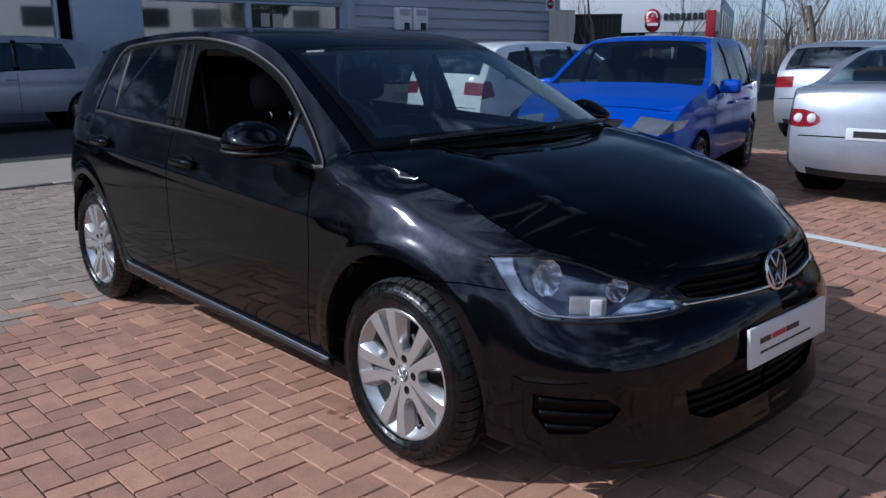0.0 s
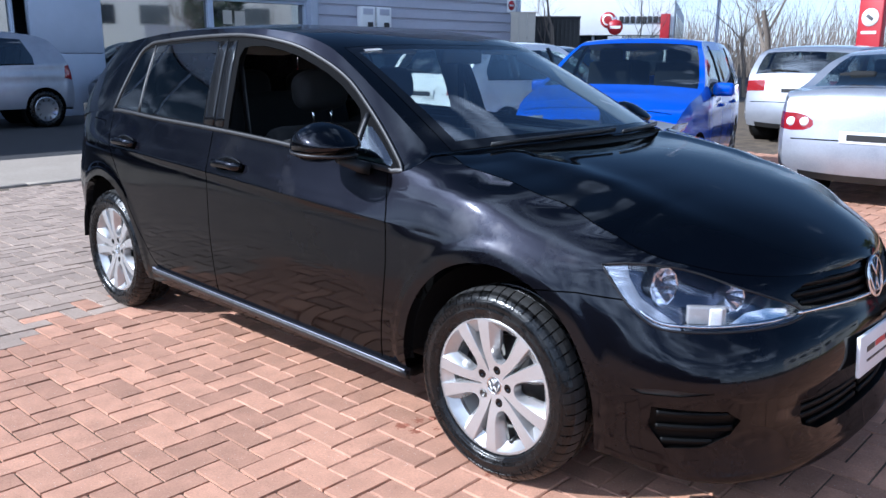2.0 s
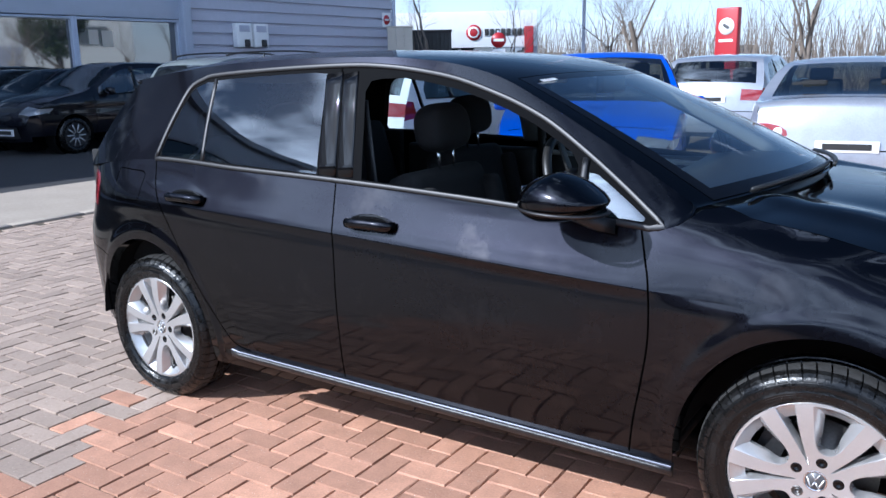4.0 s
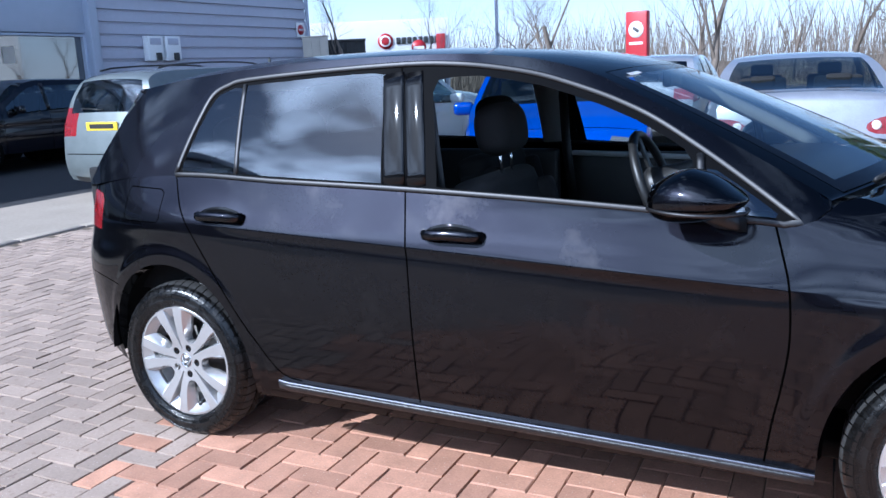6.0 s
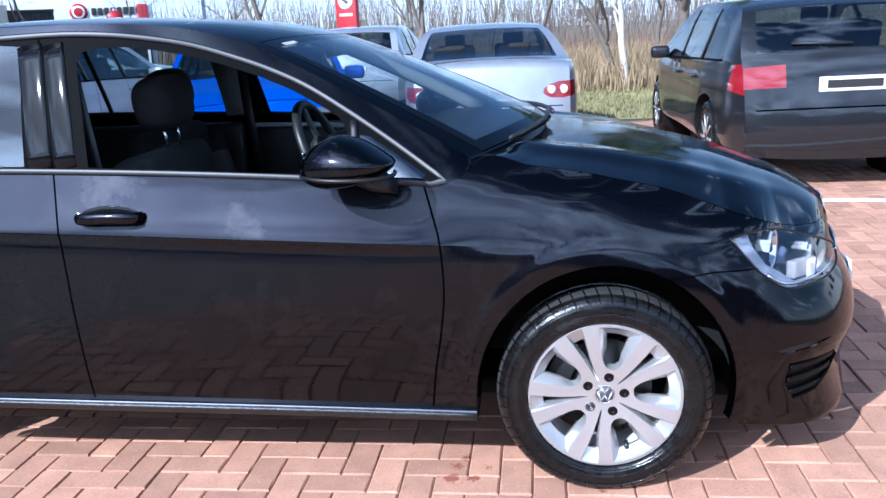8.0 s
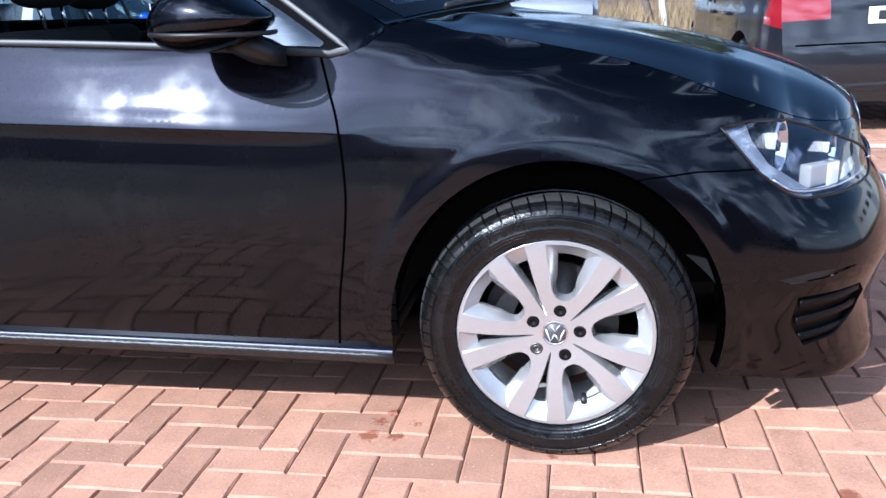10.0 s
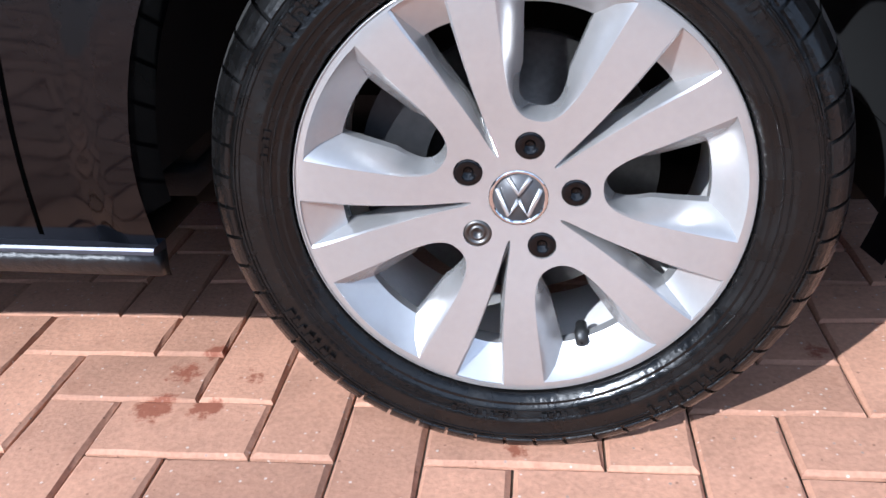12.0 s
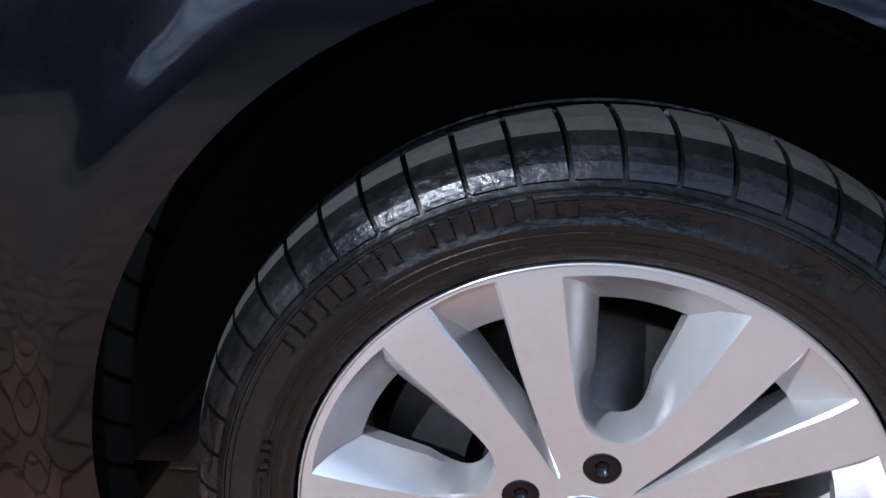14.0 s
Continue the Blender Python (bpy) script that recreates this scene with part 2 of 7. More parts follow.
STAINED = material("stained_clay_paver", (0.425, 0.222, 0.143), 0.82, grain=0.26, scale=150, bump=0.24, spots=0.15, island=0.18)
# a few rusty spill marks lie by the front wheel
for m in (BRICK, STAINED):
    t = m.node_tree
    b = t.nodes["Principled BSDF"]
    src = b.inputs["Base Color"].links[0].from_socket
    geo, no, rg, mx = (t.nodes.new("ShaderNode" + k) for k in ("NewGeometry", "TexNoise", "MapRange", "Mix"))
    mx.data_type = "RGBA"
    no.inputs["Scale"].default_value, no.inputs["Detail"].default_value, no.inputs["Roughness"].default_value = 42.0, 5, 0.7
    t.links.new(geo.outputs["Position"], no.inputs["Vector"])
    near_mark = None
    for px, py, pr in ((-0.460, -0.730, 0.020), (-0.470, -0.807, 0.028), (-0.400, -0.806, 0.020), (-0.435, -0.680, 0.016), (-0.365, -0.735, 0.012), (-0.01, -0.86, 0.010), (0.37, -0.65, 0.016), (0.62, -0.95, 0.02)):
        di, su = t.nodes.new("ShaderNodeVectorMath"), t.nodes.new("ShaderNodeMath")
        di.operation, su.operation = "DISTANCE", "SUBTRACT"
        di.inputs[1].default_value = (px, py, 0.0)
        su.inputs[1].default_value = pr
        t.links.new(geo.outputs["Position"], di.inputs[0])
        t.links.new(di.outputs["Value"], su.inputs[0])
        if near_mark is None:
            near_mark = su.outputs[0]
        else:
            mi = t.nodes.new("ShaderNodeMath")
            mi.operation = "MINIMUM"
            t.links.new(near_mark, mi.inputs[0])
            t.links.new(su.outputs[0], mi.inputs[1])
            near_mark = mi.outputs[0]
    ragged = t.nodes.new("ShaderNodeMath")
    ragged.operation = "MULTIPLY_ADD"
    ragged.inputs[1].default_value = 0.075
    t.links.new(no.outputs["Fac"], ragged.inputs[0])
    t.links.new(near_mark, ragged.inputs[2])
    rg.inputs["From Min"].default_value, rg.inputs["From Max"].default_value = 0.030, 0.040
    rg.inputs["To Min"].default_value, rg.inputs["To Max"].default_value = 0.8, 0.0
    t.links.new(ragged.outputs[0], rg.inputs["Value"])
    t.links.new(rg.outputs[0], mx.inputs["Factor"])
    t.links.new(src, mx.inputs["A"])
    mx.inputs["B"].default_value = (0.20, 0.045, 0.018, 1)
    t.links.new(mx.outputs["Result"], b.inputs["Base Color"])
BRICKGREY = material("grey_clay_paver", (0.315, 0.238, 0.188), 0.85, grain=0.16, scale=70, bump=0.5, spots=0.3, island=0.16)
JOINT = material("jointing_sand", (0.095, 0.070, 0.046), 0.95, grain=0.8, scale=60, bump=0.5)
TARMAC = material("tarmac", (0.024, 0.023, 0.025), 0.85, grain=0.3, scale=80, bump=0.6)
CONCRETE = material("pale_concrete", (0.31, 0.26, 0.21), 0.9, grain=0.15, scale=25, bump=0.3)
CLAD = material("grey_cladding", (0.42, 0.43, 0.51), 0.45, 0.2, grain=0.06, scale=8)
CLADDARK = material("grey_panel", (0.38, 0.42, 0.51), 0.4, 0.1, grain=0.06, scale=4)
WHITEWALL = material("white_cladding", (0.72, 0.73, 0.74), 0.6, grain=0.05, scale=3)
SHOPGLASS = material("shop_glass", (0.02, 0.025, 0.03), 0.04, coat=1.0)
SHOPGLASS.node_tree.nodes["Principled BSDF"].inputs["Coat IOR"].default_value = 2.3
CAPGREY = material("cap_grey", (0.09, 0.09, 0.095), 0.45, 0.4)
REDSIGN = material("red_sign", (0.34, 0.014, 0.022), 0.4, grain=0.05)
SIGNWHITE = material("sign_white", (0.75, 0.75, 0.75), 0.5)
BARK = material("bark", (0.15, 0.12, 0.095), 0.9, grain=0.35, scale=30, bump=0.8)
DRYGRASS = material("dry_grass", (0.26, 0.185, 0.10), 0.9, grain=0.3, scale=10, island=0.35)
GRASS = material("rough_grass", (0.20, 0.175, 0.075), 0.9, grain=0.4, scale=12, island=0.3)
DARKROW = material("dark_row", (0.012, 0.016, 0.008), 0.95, island=0.4, alpha_spec=0.1)
LEAF = material("evergreen_leaf", (0.05, 0.08, 0.03), 0.6, island=0.4)
SHRUB = material("shrub_stems", (0.17, 0.11, 0.075), 0.9, grain=0.3, island=0.35)
BIRCH = material("birch_bark", (0.55, 0.50, 0.44), 0.8, grain=0.3, scale=14, bump=0.4, spots=0.5)
TWIG = material("twigs", (0.15, 0.12, 0.095), 0.9, grain=0.3)
FENCE = material("dark_fence", (0.05, 0.05, 0.05), 0.8, grain=0.3)
BEIGE = material("beige_panel", (0.45, 0.41, 0.35), 0.8, grain=0.1)
YELLOW = material("yellow_plate", (0.75, 0.52, 0.03), 0.4)
LINEWHITE = material("road_line", (0.7, 0.69, 0.66), 0.8, grain=0.2, scale=60)
HOUSE = material("pale_render", (0.55, 0.53, 0.5), 0.8, grain=0.1)
ROOFTILE = material("slate_roof", (0.12, 0.11, 0.11), 0.7, grain=0.2)


# ---------------------------------------------------------------- helpers of this scene
def mesh_of(bm, name, mat, smooth=True):
    me = bpy.data.meshes.new(name)
    bm.to_mesh(me)
    bm.free()
    for mm in mat if isinstance(mat, (list, tuple)) else (mat,):
        me.materials.append(mm)
    if smooth:
        me.shade_smooth()
    return me


def part(name, bm, mat, parent=None, label="", smooth=True, at=None):
    ob = new(name, mesh_of(bm, name, mat, smooth))
    ob.parent = parent
    if at is not None:
        ob.matrix_basis = at
    return tagged(ob, label)


def again(name, me, parent, at=None, label=""):
    ob = new(name, me)
    ob.parent = parent
    if at is not None:
        ob.matrix_basis = at
    return tagged(ob, label)


def thing(name, label, category, at=None, group="", kind=""):
    ob = new(name)
    if at is not None:
        ob.matrix_basis = at
    return tagged(ob, label, category, group, kind)


def box(sx, sy, sz, bevel=0.0, at=(0, 0, 0), bm=None, rot=None, seg=2):
    """A box of that size, centred at a place, its edges rounded."""
    own = bmesh.new()
    bmesh.ops.create_cube(own, size=1.0)
    bmesh.ops.scale(own, vec=(sx, sy, sz), verts=own.verts)
    if bevel:
        bmesh.ops.bevel(own, geom=own.edges[:], offset=bevel, segments=seg, affect="EDGES", profile=0.6)
    m = Matrix.Translation(at) @ (rot if rot is not None else Matrix.Identity(4))
    bmesh.ops.transform(own, matrix=m, verts=own.verts)
    if bm is None:
        return own
    tmp = bpy.data.meshes.new("tmp")
    own.to_mesh(tmp)
    own.free()
    bm.from_mesh(tmp)
    bpy.data.meshes.remove(tmp)
    return bm


def lathe(profile, n=64, axis="y", bm=None, at=(0, 0, 0)):
    """Turns a profile of (radius, along) round an axis."""
    bm = bm or bmesh.new()
    rings = []
    for r, a in profile:
        ring = []
        for k in range(n):
            c, s = math.cos(2 * math.pi * k / n), math.sin(2 * math.pi * k / n)
            co = (r * c, a, r * s) if axis == "y" else (r * c, r * s, a)
            ring.append(bm.verts.new((co[0] + at[0], co[1] + at[1], co[2] + at[2])))
        rings.append(ring)
    for p, q in zip(rings, rings[1:]):
        for k in range(n):
            bm.faces.new((p[k], p[(k + 1) % n], q[(k + 1) % n], q[k]))
    bmesh.ops.recalc_face_normals(bm, faces=bm.faces)
    return bm


def sweep(points, section, closed=False, up=None, bm=None):
    """Sweeps a closed section of (side, up) offsets along a line of points."""
    bm = bm or bmesh.new()
    pts = [Vector(p) for p in points]
    rings = []
    n = len(pts)
    for i, p in enumerate(pts):
        a = pts[(i - 1) % n] if closed or i else pts[i]
        b = pts[(i + 1) % n] if closed or i < n - 1 else pts[i]
        d = (b - a).normalized()
        u = Vector(up[i]) if isinstance(up, list) else Vector(up or (0, 0, 1))
        s = d.cross(u).normalized()
        u = s.cross(d).normalized()
        rings.append([bm.verts.new(p + s * e + u * f) for e, f in section])
    k = len(section)
    for i in range(n if closed else n - 1):
        p, q = rings[i], rings[(i + 1) % n]
        for j in range(k):
            bm.faces.new((p[j], p[(j + 1) % k], q[(j + 1) % k], q[j]))
    if not closed:
        bm.faces.new(rings[0])
        bm.faces.new(rings[-1])
    bmesh.ops.recalc_face_normals(bm, faces=bm.faces)
    return bm


def round_section(r, n=8, flat=1.0):
    return [(r * math.cos(2 * math.pi * k / n), r * flat * math.sin(2 * math.pi * k / n)) for k in range(n)]


def curve_through(pts, per=6):
    """A smooth line of points through the given ones."""
    p = [np.array(q, float) for q in pts]
    p = [2 * p[0] - p[1]] + p + [2 * p[-1] - p[-2]]
    out = []
    for a, b, c, d in zip(p, p[1:], p[2:], p[3:]):
        for k in range(per):
            t = k / per
            out.append(tuple(0.5 * (2 * b + (c - a) * t + (2 * a - 5 * b + 4 * c - d) * t * t + (3 * b - 3 * c + d - a) * t ** 3)))
    out.append(tuple(p[-2]))
    return out


def spline(knots):
    """A smooth function through knots of (x, value), flat beyond them."""
    xs = np.array([k[0] for k in knots], float)
    ys = np.array([k[1] for k in knots], float)
    h = np.diff(xs)
    dl = np.diff(ys) / h
    m = np.zeros_like(ys)
    for i in range(1, len(xs) - 1):
        w = h[i - 1] + h[i]
        m[i] = (dl[i - 1] * h[i] + dl[i] * h[i - 1]) / w
    m[0], m[-1] = dl[0], dl[-1]

    def f(x):
        x = np.clip(np.asarray(x, float), xs[0], xs[-1])
        i = np.clip(np.searchsorted(xs, x, side="right") - 1, 0, len(h) - 1)
        t = (x - xs[i]) / h[i]
        return (ys[i] * (1 + 2 * t) * (1 - t) ** 2 + h[i] * m[i] * t * (1 - t) ** 2
                + ys[i + 1] * t * t * (3 - 2 * t) + h[i] * m[i + 1] * t * t * (t - 1))
    return f


def inside(poly, pts):
    """Which of the points lie in the polygon."""
    x, y = pts[:, 0], pts[:, 1]
    res = np.zeros(len(pts), bool)
    a = np.array(poly, float)
    b = np.roll(a, -1, axis=0)
    for (x0, y0), (x1, y1) in zip(a, b):
        if y0 != y1:
            hit = (y0 > y) != (y1 > y)
            res ^= hit & (x < (x1 - x0) * (y - y0) / (y1 - y0) + x0)
    return res


def ribbon(line, width):
    """The outline of a narrow band along an open line."""
    p = np.array(line, float)
    d = np.gradient(p, axis=0)
    d /= np.linalg.norm(d, axis=1)[:, None] + 1e-9
    nrm = np.stack([-d[:, 1], d[:, 0]], 1) * width / 2
    return [tuple(q) for q in p + nrm] + [tuple(q) for q in (p - nrm)[::-1]]


def densify(poly, step, closed=True):
    out = []
    n = len(poly)
    for i in range(n if closed else n - 1):
        a, b = np.array(poly[i]), np.array(poly[(i + 1) % n])
        k = max(1, int(np.ceil(np.linalg.norm(b - a) / step)))
        out += [tuple(a + (b - a) * j / k) for j in range(k)]
    if not closed:
        out.append(tuple(poly[-1]))
    return out


def cut_sheet(outline, regions, step, guides=()):
    """Cuts a flat sheet along the regions' outlines. Gives {name: (points, triangles)}; a region earlier in the list wins."""
    from mathutils.geometry import delaunay_2d_cdt
    index, verts, edges = {}, [], []

    def vert(p):
        key = (round(p[0], 4), round(p[1], 4))
        if key not in index:
            index[key] = len(verts)
            verts.append(Vector(key))
        return index[key]

    lines = [densify(outline, step)] + [densify(poly, step) for _, poly in regions if poly]
    for line in lines:
        ids = [vert(p) for p in line]
        edges += [(a, b) for a, b in zip(ids, ids[1:] + ids[:1]) if a != b]
    for line in guides:
        line = [p for p, ok in zip(line, inside(outline, np.array(line))) if ok]
        ids = [vert(p) for p in line]
        edges += [(a, b) for a, b, p, q in zip(ids, ids[1:], line, line[1:]) if a != b and abs(p[0] - q[0]) + abs(p[1] - q[1]) < 0.06]
    edge_pts = np.array([v[:] for v in verts])
    lo, hi = edge_pts.min(0), edge_pts.max(0)
    gx, gy = np.meshgrid(np.arange(lo[0] + step / 2, hi[0], step), np.arange(lo[1] + step / 2, hi[1], step))
    grid = np.stack([gx.ravel(), gy.ravel()], 1)
    grid = grid[inside(outline, grid)]
    for p in grid:
        if np.min(np.abs(edge_pts - p).sum(1)) > step * 0.5:
            vert(p)
    vs, _, fs, *_ = delaunay_2d_cdt(verts, list(set(edges)), [], 0, 1e-6)
    vs = np.array([v[:] for v in vs])
    fs = np.array([f for f in fs if len(f) == 3])
    cen = vs[fs].mean(1)
    ok = inside(outline, cen)
    left = np.where(ok)[0]
    out = {}
    for name, poly in regions:
        if poly is None:
            sel = left
        else:
            m = inside(poly, cen[left])
            sel = left[m]
        left = np.setdiff1d(left, sel)
        if name in out:
            out[name] = np.concatenate([out[name], fs[sel]])
        else:
            out[name] = fs[sel]
    res = {}
    for name, tri in out.items():
        if len(tri):
            ids, inv = np.unique(tri, return_inverse=True)
            res[name] = (vs[ids], inv.reshape(-1, 3))
    return res


def sheet_mesh(name, pts, tris, surf, mat, mirror=False, thick=0.0):
    """Lays cut sheet pieces on a surface: surf(u, v) gives places; normals are the surface's own."""
    u, v = pts[:, 0], pts[:, 1]
    p = surf(u, v)
    e = 1e-3
    n = np.cross(surf(u + e, v) - surf(u - e, v), surf(u, v + e) - surf(u, v - e))
    n /= np.linalg.norm(n, axis=1)[:, None] + 1e-12
    t = tris.copy()
    fn = np.cross(p[t[:, 1]] - p[t[:, 0]], p[t[:, 2]] - p[t[:, 0]])
    flip = (fn * n[t[:, 0]]).sum(1) < 0
    t[flip] = t[flip][:, ::-1]
    if mirror:
        p, n = p * (1, -1, 1), n * (1, -1, 1)
        t = t[:, ::-1]
    me = bpy.data.meshes.new(name)
    me.from_pydata(p.tolist(), [], t.tolist())
    me.materials.append(mat)
    me.shade_smooth()
    me.normals_split_custom_set_from_vertices(n.tolist())
    return me


def join_meshes(name, meshes):
    """Joins several meshes of one material into one, keeping their normals."""
    ps, ts, ns = [], [], []
    for me in meshes:
        k = len(ps)
        ps += [v.co[:] for v in me.vertices]
        ns += [c.vector[:] for c in me.vertex_normals] if not me.has_custom_normals else [None] * len(me.vertices)
        if me.has_custom_normals:
            for lp in me.loops:
                ns[k + lp.vertex_index] = me.corner_normals[lp.index].vector[:]
        ts += [[k + i for i in f.vertices] for f in me.polygons]
    out = bpy.data.meshes.new(name)
    out.from_pydata(ps, [], ts)
    out.materials.append(meshes[0].materials[0])
    out.shade_smooth()
    out.normals_split_custom_set_from_vertices([n or (0, 0, 1) for n in ns])
    return out


# ---------------------------------------------------------------- the black hatchback: its surfaces
# x runs forward from the front axle, the driver's side is at -y. The lower body is a plan line with an inset that
# depends on the height; the greenhouse leans in from the belt line to the roof rail.
PLAN = [(-4.015, -3.40, 0.0), (-3.765, -3.39, -0.25), (-3.49, -3.34, -0.52), (-3.29, -3.25, -0.70), (-3.11, -3.10, -0.80), (-2.9, -2.9, -0.86),
        (-2.637, -2.637, -0.888), (-2.2, -2.2, -0.897), (-1.5, -1.5, -0.899), (-0.5, -0.5, -0.899), (0.0, 0.0, -0.897), (0.2, 0.2, -0.885),
        (0.4, 0.40, -0.85), (0.56, 0.55, -0.79), (0.725, 0.68, -0.69), (0.88, 0.765, -0.56), (1.05, 0.82, -0.40), (1.25, 0.852, -0.2), (1.45, 0.86, 0.0)]
plan_x, plan_y = spline([(a, b) for a, b, c in PLAN]), spline([(a, c) for a, b, c in PLAN])
DOOR = [(0.2, 0.055), (0.25, 0.036), (0.295, 0.026), (0.33, 0.020), (0.45, 0.007), (0.58, 0.0), (0.70, 0.002), (0.765, 0.0045), (0.79, 0.0060), (0.807, 0.0054), (0.812, 0.0050),
        (0.817, 0.0062), (0.84, 0.0135), (0.88, 0.027), (0.94, 0.047), (1.0, 0.068), (1.06, 0.092)]
STATIONS = [
    (-4.015, [(0.2, 0.10), (0.3, 0.04), (0.45, 0.0), (0.6, 0.0), (0.7, 0.03), (0.8, 0.05), (0.95, 0.08), (1.05, 0.10)]),
    (-3.2, [(0.2, 0.06), (0.3, 0.03), (0.45, 0.01), (0.6, 0.0), (0.7, 0.02), (0.8, 0.035), (0.9, 0.05), (1.0, 0.075), (1.05, 0.09)]),
    (-2.637, [(0.2, 0.06), (0.3, 0.03), (0.45, 0.008), (0.6, 0.0), (0.72, 0.003), (0.79, 0.006), (0.82, 0.012), (0.86, 0.028), (0.91, 0.055), (0.96, 0.083), (1.05, 0.12)]),
    (-2.2, [(z, d + max(0, z - 0.8) * 0.05) for z, d in DOOR]),
    (-1.6, DOOR),
    (-0.5, DOOR),
    (-0.36, [(0.2, 0.055), (0.3, 0.02), (0.45, 0.004), (0.6, 0.0), (0.72, 0.002), (0.80, 0.007), (0.83, 0.0135), (0.86, 0.022), (0.90, 0.034), (0.94, 0.0475), (0.97, 0.059), (1.008, 0.08), (1.035, 0.11), (1.063, 0.155)]),
    (0.0, [(0.2, 0.05), (0.45, 0.005), (0.6, 0.0), (0.70, 0.0), (0.76, 0.0015), (0.81, 0.010), (0.85, 0.0245), (0.88, 0.038), (0.93, 0.066), (0.97, 0.102), (1.008, 0.162)]),
    (0.2, [(0.2, 0.06), (0.45, 0.01), (0.6, 0.004), (0.7, 0.008), (0.76, 0.018), (0.82, 0.04), (0.87, 0.072), (0.915, 0.115), (0.953, 0.17)]),
    (0.4, [(0.17, 0.05), (0.2, 0.04), (0.3, 0.02), (0.45, 0.0), (0.6, 0.012), (0.7, 0.032), (0.76, 0.050), (0.82, 0.072), (0.85, 0.095), (0.883, 0.14)]),
    (0.725, [(0.14, 0.035), (0.16, 0.018), (0.195, 0.020), (0.235, 0.026), (0.30, 0.028), (0.37, 0.012), (0.42, 0.0), (0.513, 0.012), (0.577, 0.035), (0.638, 0.064), (0.702, 0.09), (0.76, 0.122), (0.813, 0.172)]),
    (1.05, [(0.135, 0.032), (0.155, 0.014), (0.19, 0.016), (0.235, 0.024), (0.30, 0.029), (0.37, 0.014), (0.43, 0.0), (0.5, 0.004), (0.577, 0.028), (0.638, 0.06), (0.702, 0.076), (0.76, 0.10), (0.80, 0.14)]),
    (1.45, [(0.135, 0.032), (0.155, 0.014), (0.19, 0.016), (0.235, 0.025), (0.30, 0.032), (0.39, 0.016), (0.48, 0.0), (0.577, 0.008), (0.638, 0.03), (0.702, 0.04), (0.76, 0.06), (0.80, 0.09)]),
]
ST_S = np.array([s for s, _ in STATIONS])
ST_F = [spline(k) for _, k in STATIONS]
HUB_Z, AXLE_R = 0.307, -2.637
ARCH = {0.0: (0.370, 0.405), AXLE_R: (0.365, 0.40)}


def inset(s, z):
    s, z = np.asarray(s, float), np.asarray(z, float)
    k = np.clip((z - 0.4) / 0.35, 0, 1)
    ahead = s + 0.35
    zeta = z + (0.050 * (np.maximum(s - 0.5 * (ahead + np.sqrt(ahead * ahead + 0.015)), -2.75) + 1.5) - 0.013 * np.clip(-s / 0.45, 0, 1)) * k * k * (3 - 2 * k)
    vals = np.stack([f(zeta) for f in ST_F])
    h = np.diff(ST_S)
    dl = np.diff(vals, axis=0) / h[:, None]
    m = np.zeros_like(vals)
    m[1:-1] = (dl[:-1] * h[1:, None] + dl[1:] * h[:-1, None]) / (h[:-1] + h[1:])[:, None]
    i = np.clip(np.searchsorted(ST_S, s, side="right") - 1, 0, len(h) - 1)
    t = np.clip((s - ST_S[i]) / h[i], 0, 1)
    j = np.arange(len(s))
    d = (vals[i, j] * (1 + 2 * t) * (1 - t) ** 2 + h[i] * m[i, j] * t * (1 - t) ** 2
         + vals[i + 1, j] * t * t * (3 - 2 * t) + h[i] * m[i + 1, j] * t * t * (t - 1))
    for cx, (rx, rz) in ARCH.items():
        r = np.sqrt(((s - cx) / rx) ** 2 + ((z - HUB_Z) / rz) ** 2)
        lip = np.clip((1.19 - r) / 0.10, 0, 1)
        d = d - 0.0045 * lip * lip * (3 - 2 * lip)
    return d


def lower_form(s, z):
    """The lower body: along s round the car, at height z."""
    s, z = np.asarray(s, float), np.asarray(z, float)
    e = 0.02
    tx, ty = plan_x(s + e) - plan_x(s - e), plan_y(s + e) - plan_y(s - e)
    ln = np.sqrt(tx * tx + ty * ty) + 1e-9
    nx, ny = ty / ln, -tx / ln
    d = inset(s.ravel(), z.ravel()).reshape(s.shape)
    y = plan_y(s) - ny * d
    return np.stack([plan_x(s) - nx * d, np.minimum(y, 0.0), z], -1)


top_edge = spline([(-4.015, 0.96), (-3.5, 0.97), (-3.1, 1.0), (-2.9, 1.03), (-2.62, 1.048), (-2.09, 1.034), (-1.62, 1.019), (-0.89, 0.982), (-0.5, 0.951),
                   (-0.44, 0.946), (-0.40, 0.965), (-0.36, 1.0), (-0.2, 0.985), (0.0, 0.945), (0.2, 0.89), (0.4, 0.815), (0.56, 0.768), (0.725, 0.738),
                   (0.88, 0.722), (1.05, 0.712), (1.25, 0.71), (1.45, 0.71)])
bottom_edge = spline([(-4.015, 0.34), (-3.3, 0.325), (-3.1, 0.285), (-3.0, 0.255), (-2.2, 0.225), (-0.385, 0.222), (0.2, 0.222), (0.38, 0.205), (0.56, 0.175), (0.8, 0.152), (1.05, 0.145), (1.45, 0.145)])
rail_z = spline([(-3.17, 1.345), (-2.9, 1.388), (-2.5, 1.428), (-2.2, 1.447), (-1.7, 1.456), (-1.4, 1.447), (-1.2, 1.42), (-1.05, 1.376), (-0.9, 1.303), (-0.7, 1.195),
                 (-0.5, 1.082), (-0.36, 1.002)])
rail_y = spline([(-3.17, 0.56), (-2.9, 0.60), (-2.5, 0.645), (-2.0, 0.668), (-1.5, 0.668), (-1.05, 0.63), (-0.7, 0.685), (-0.36, 0.744)])


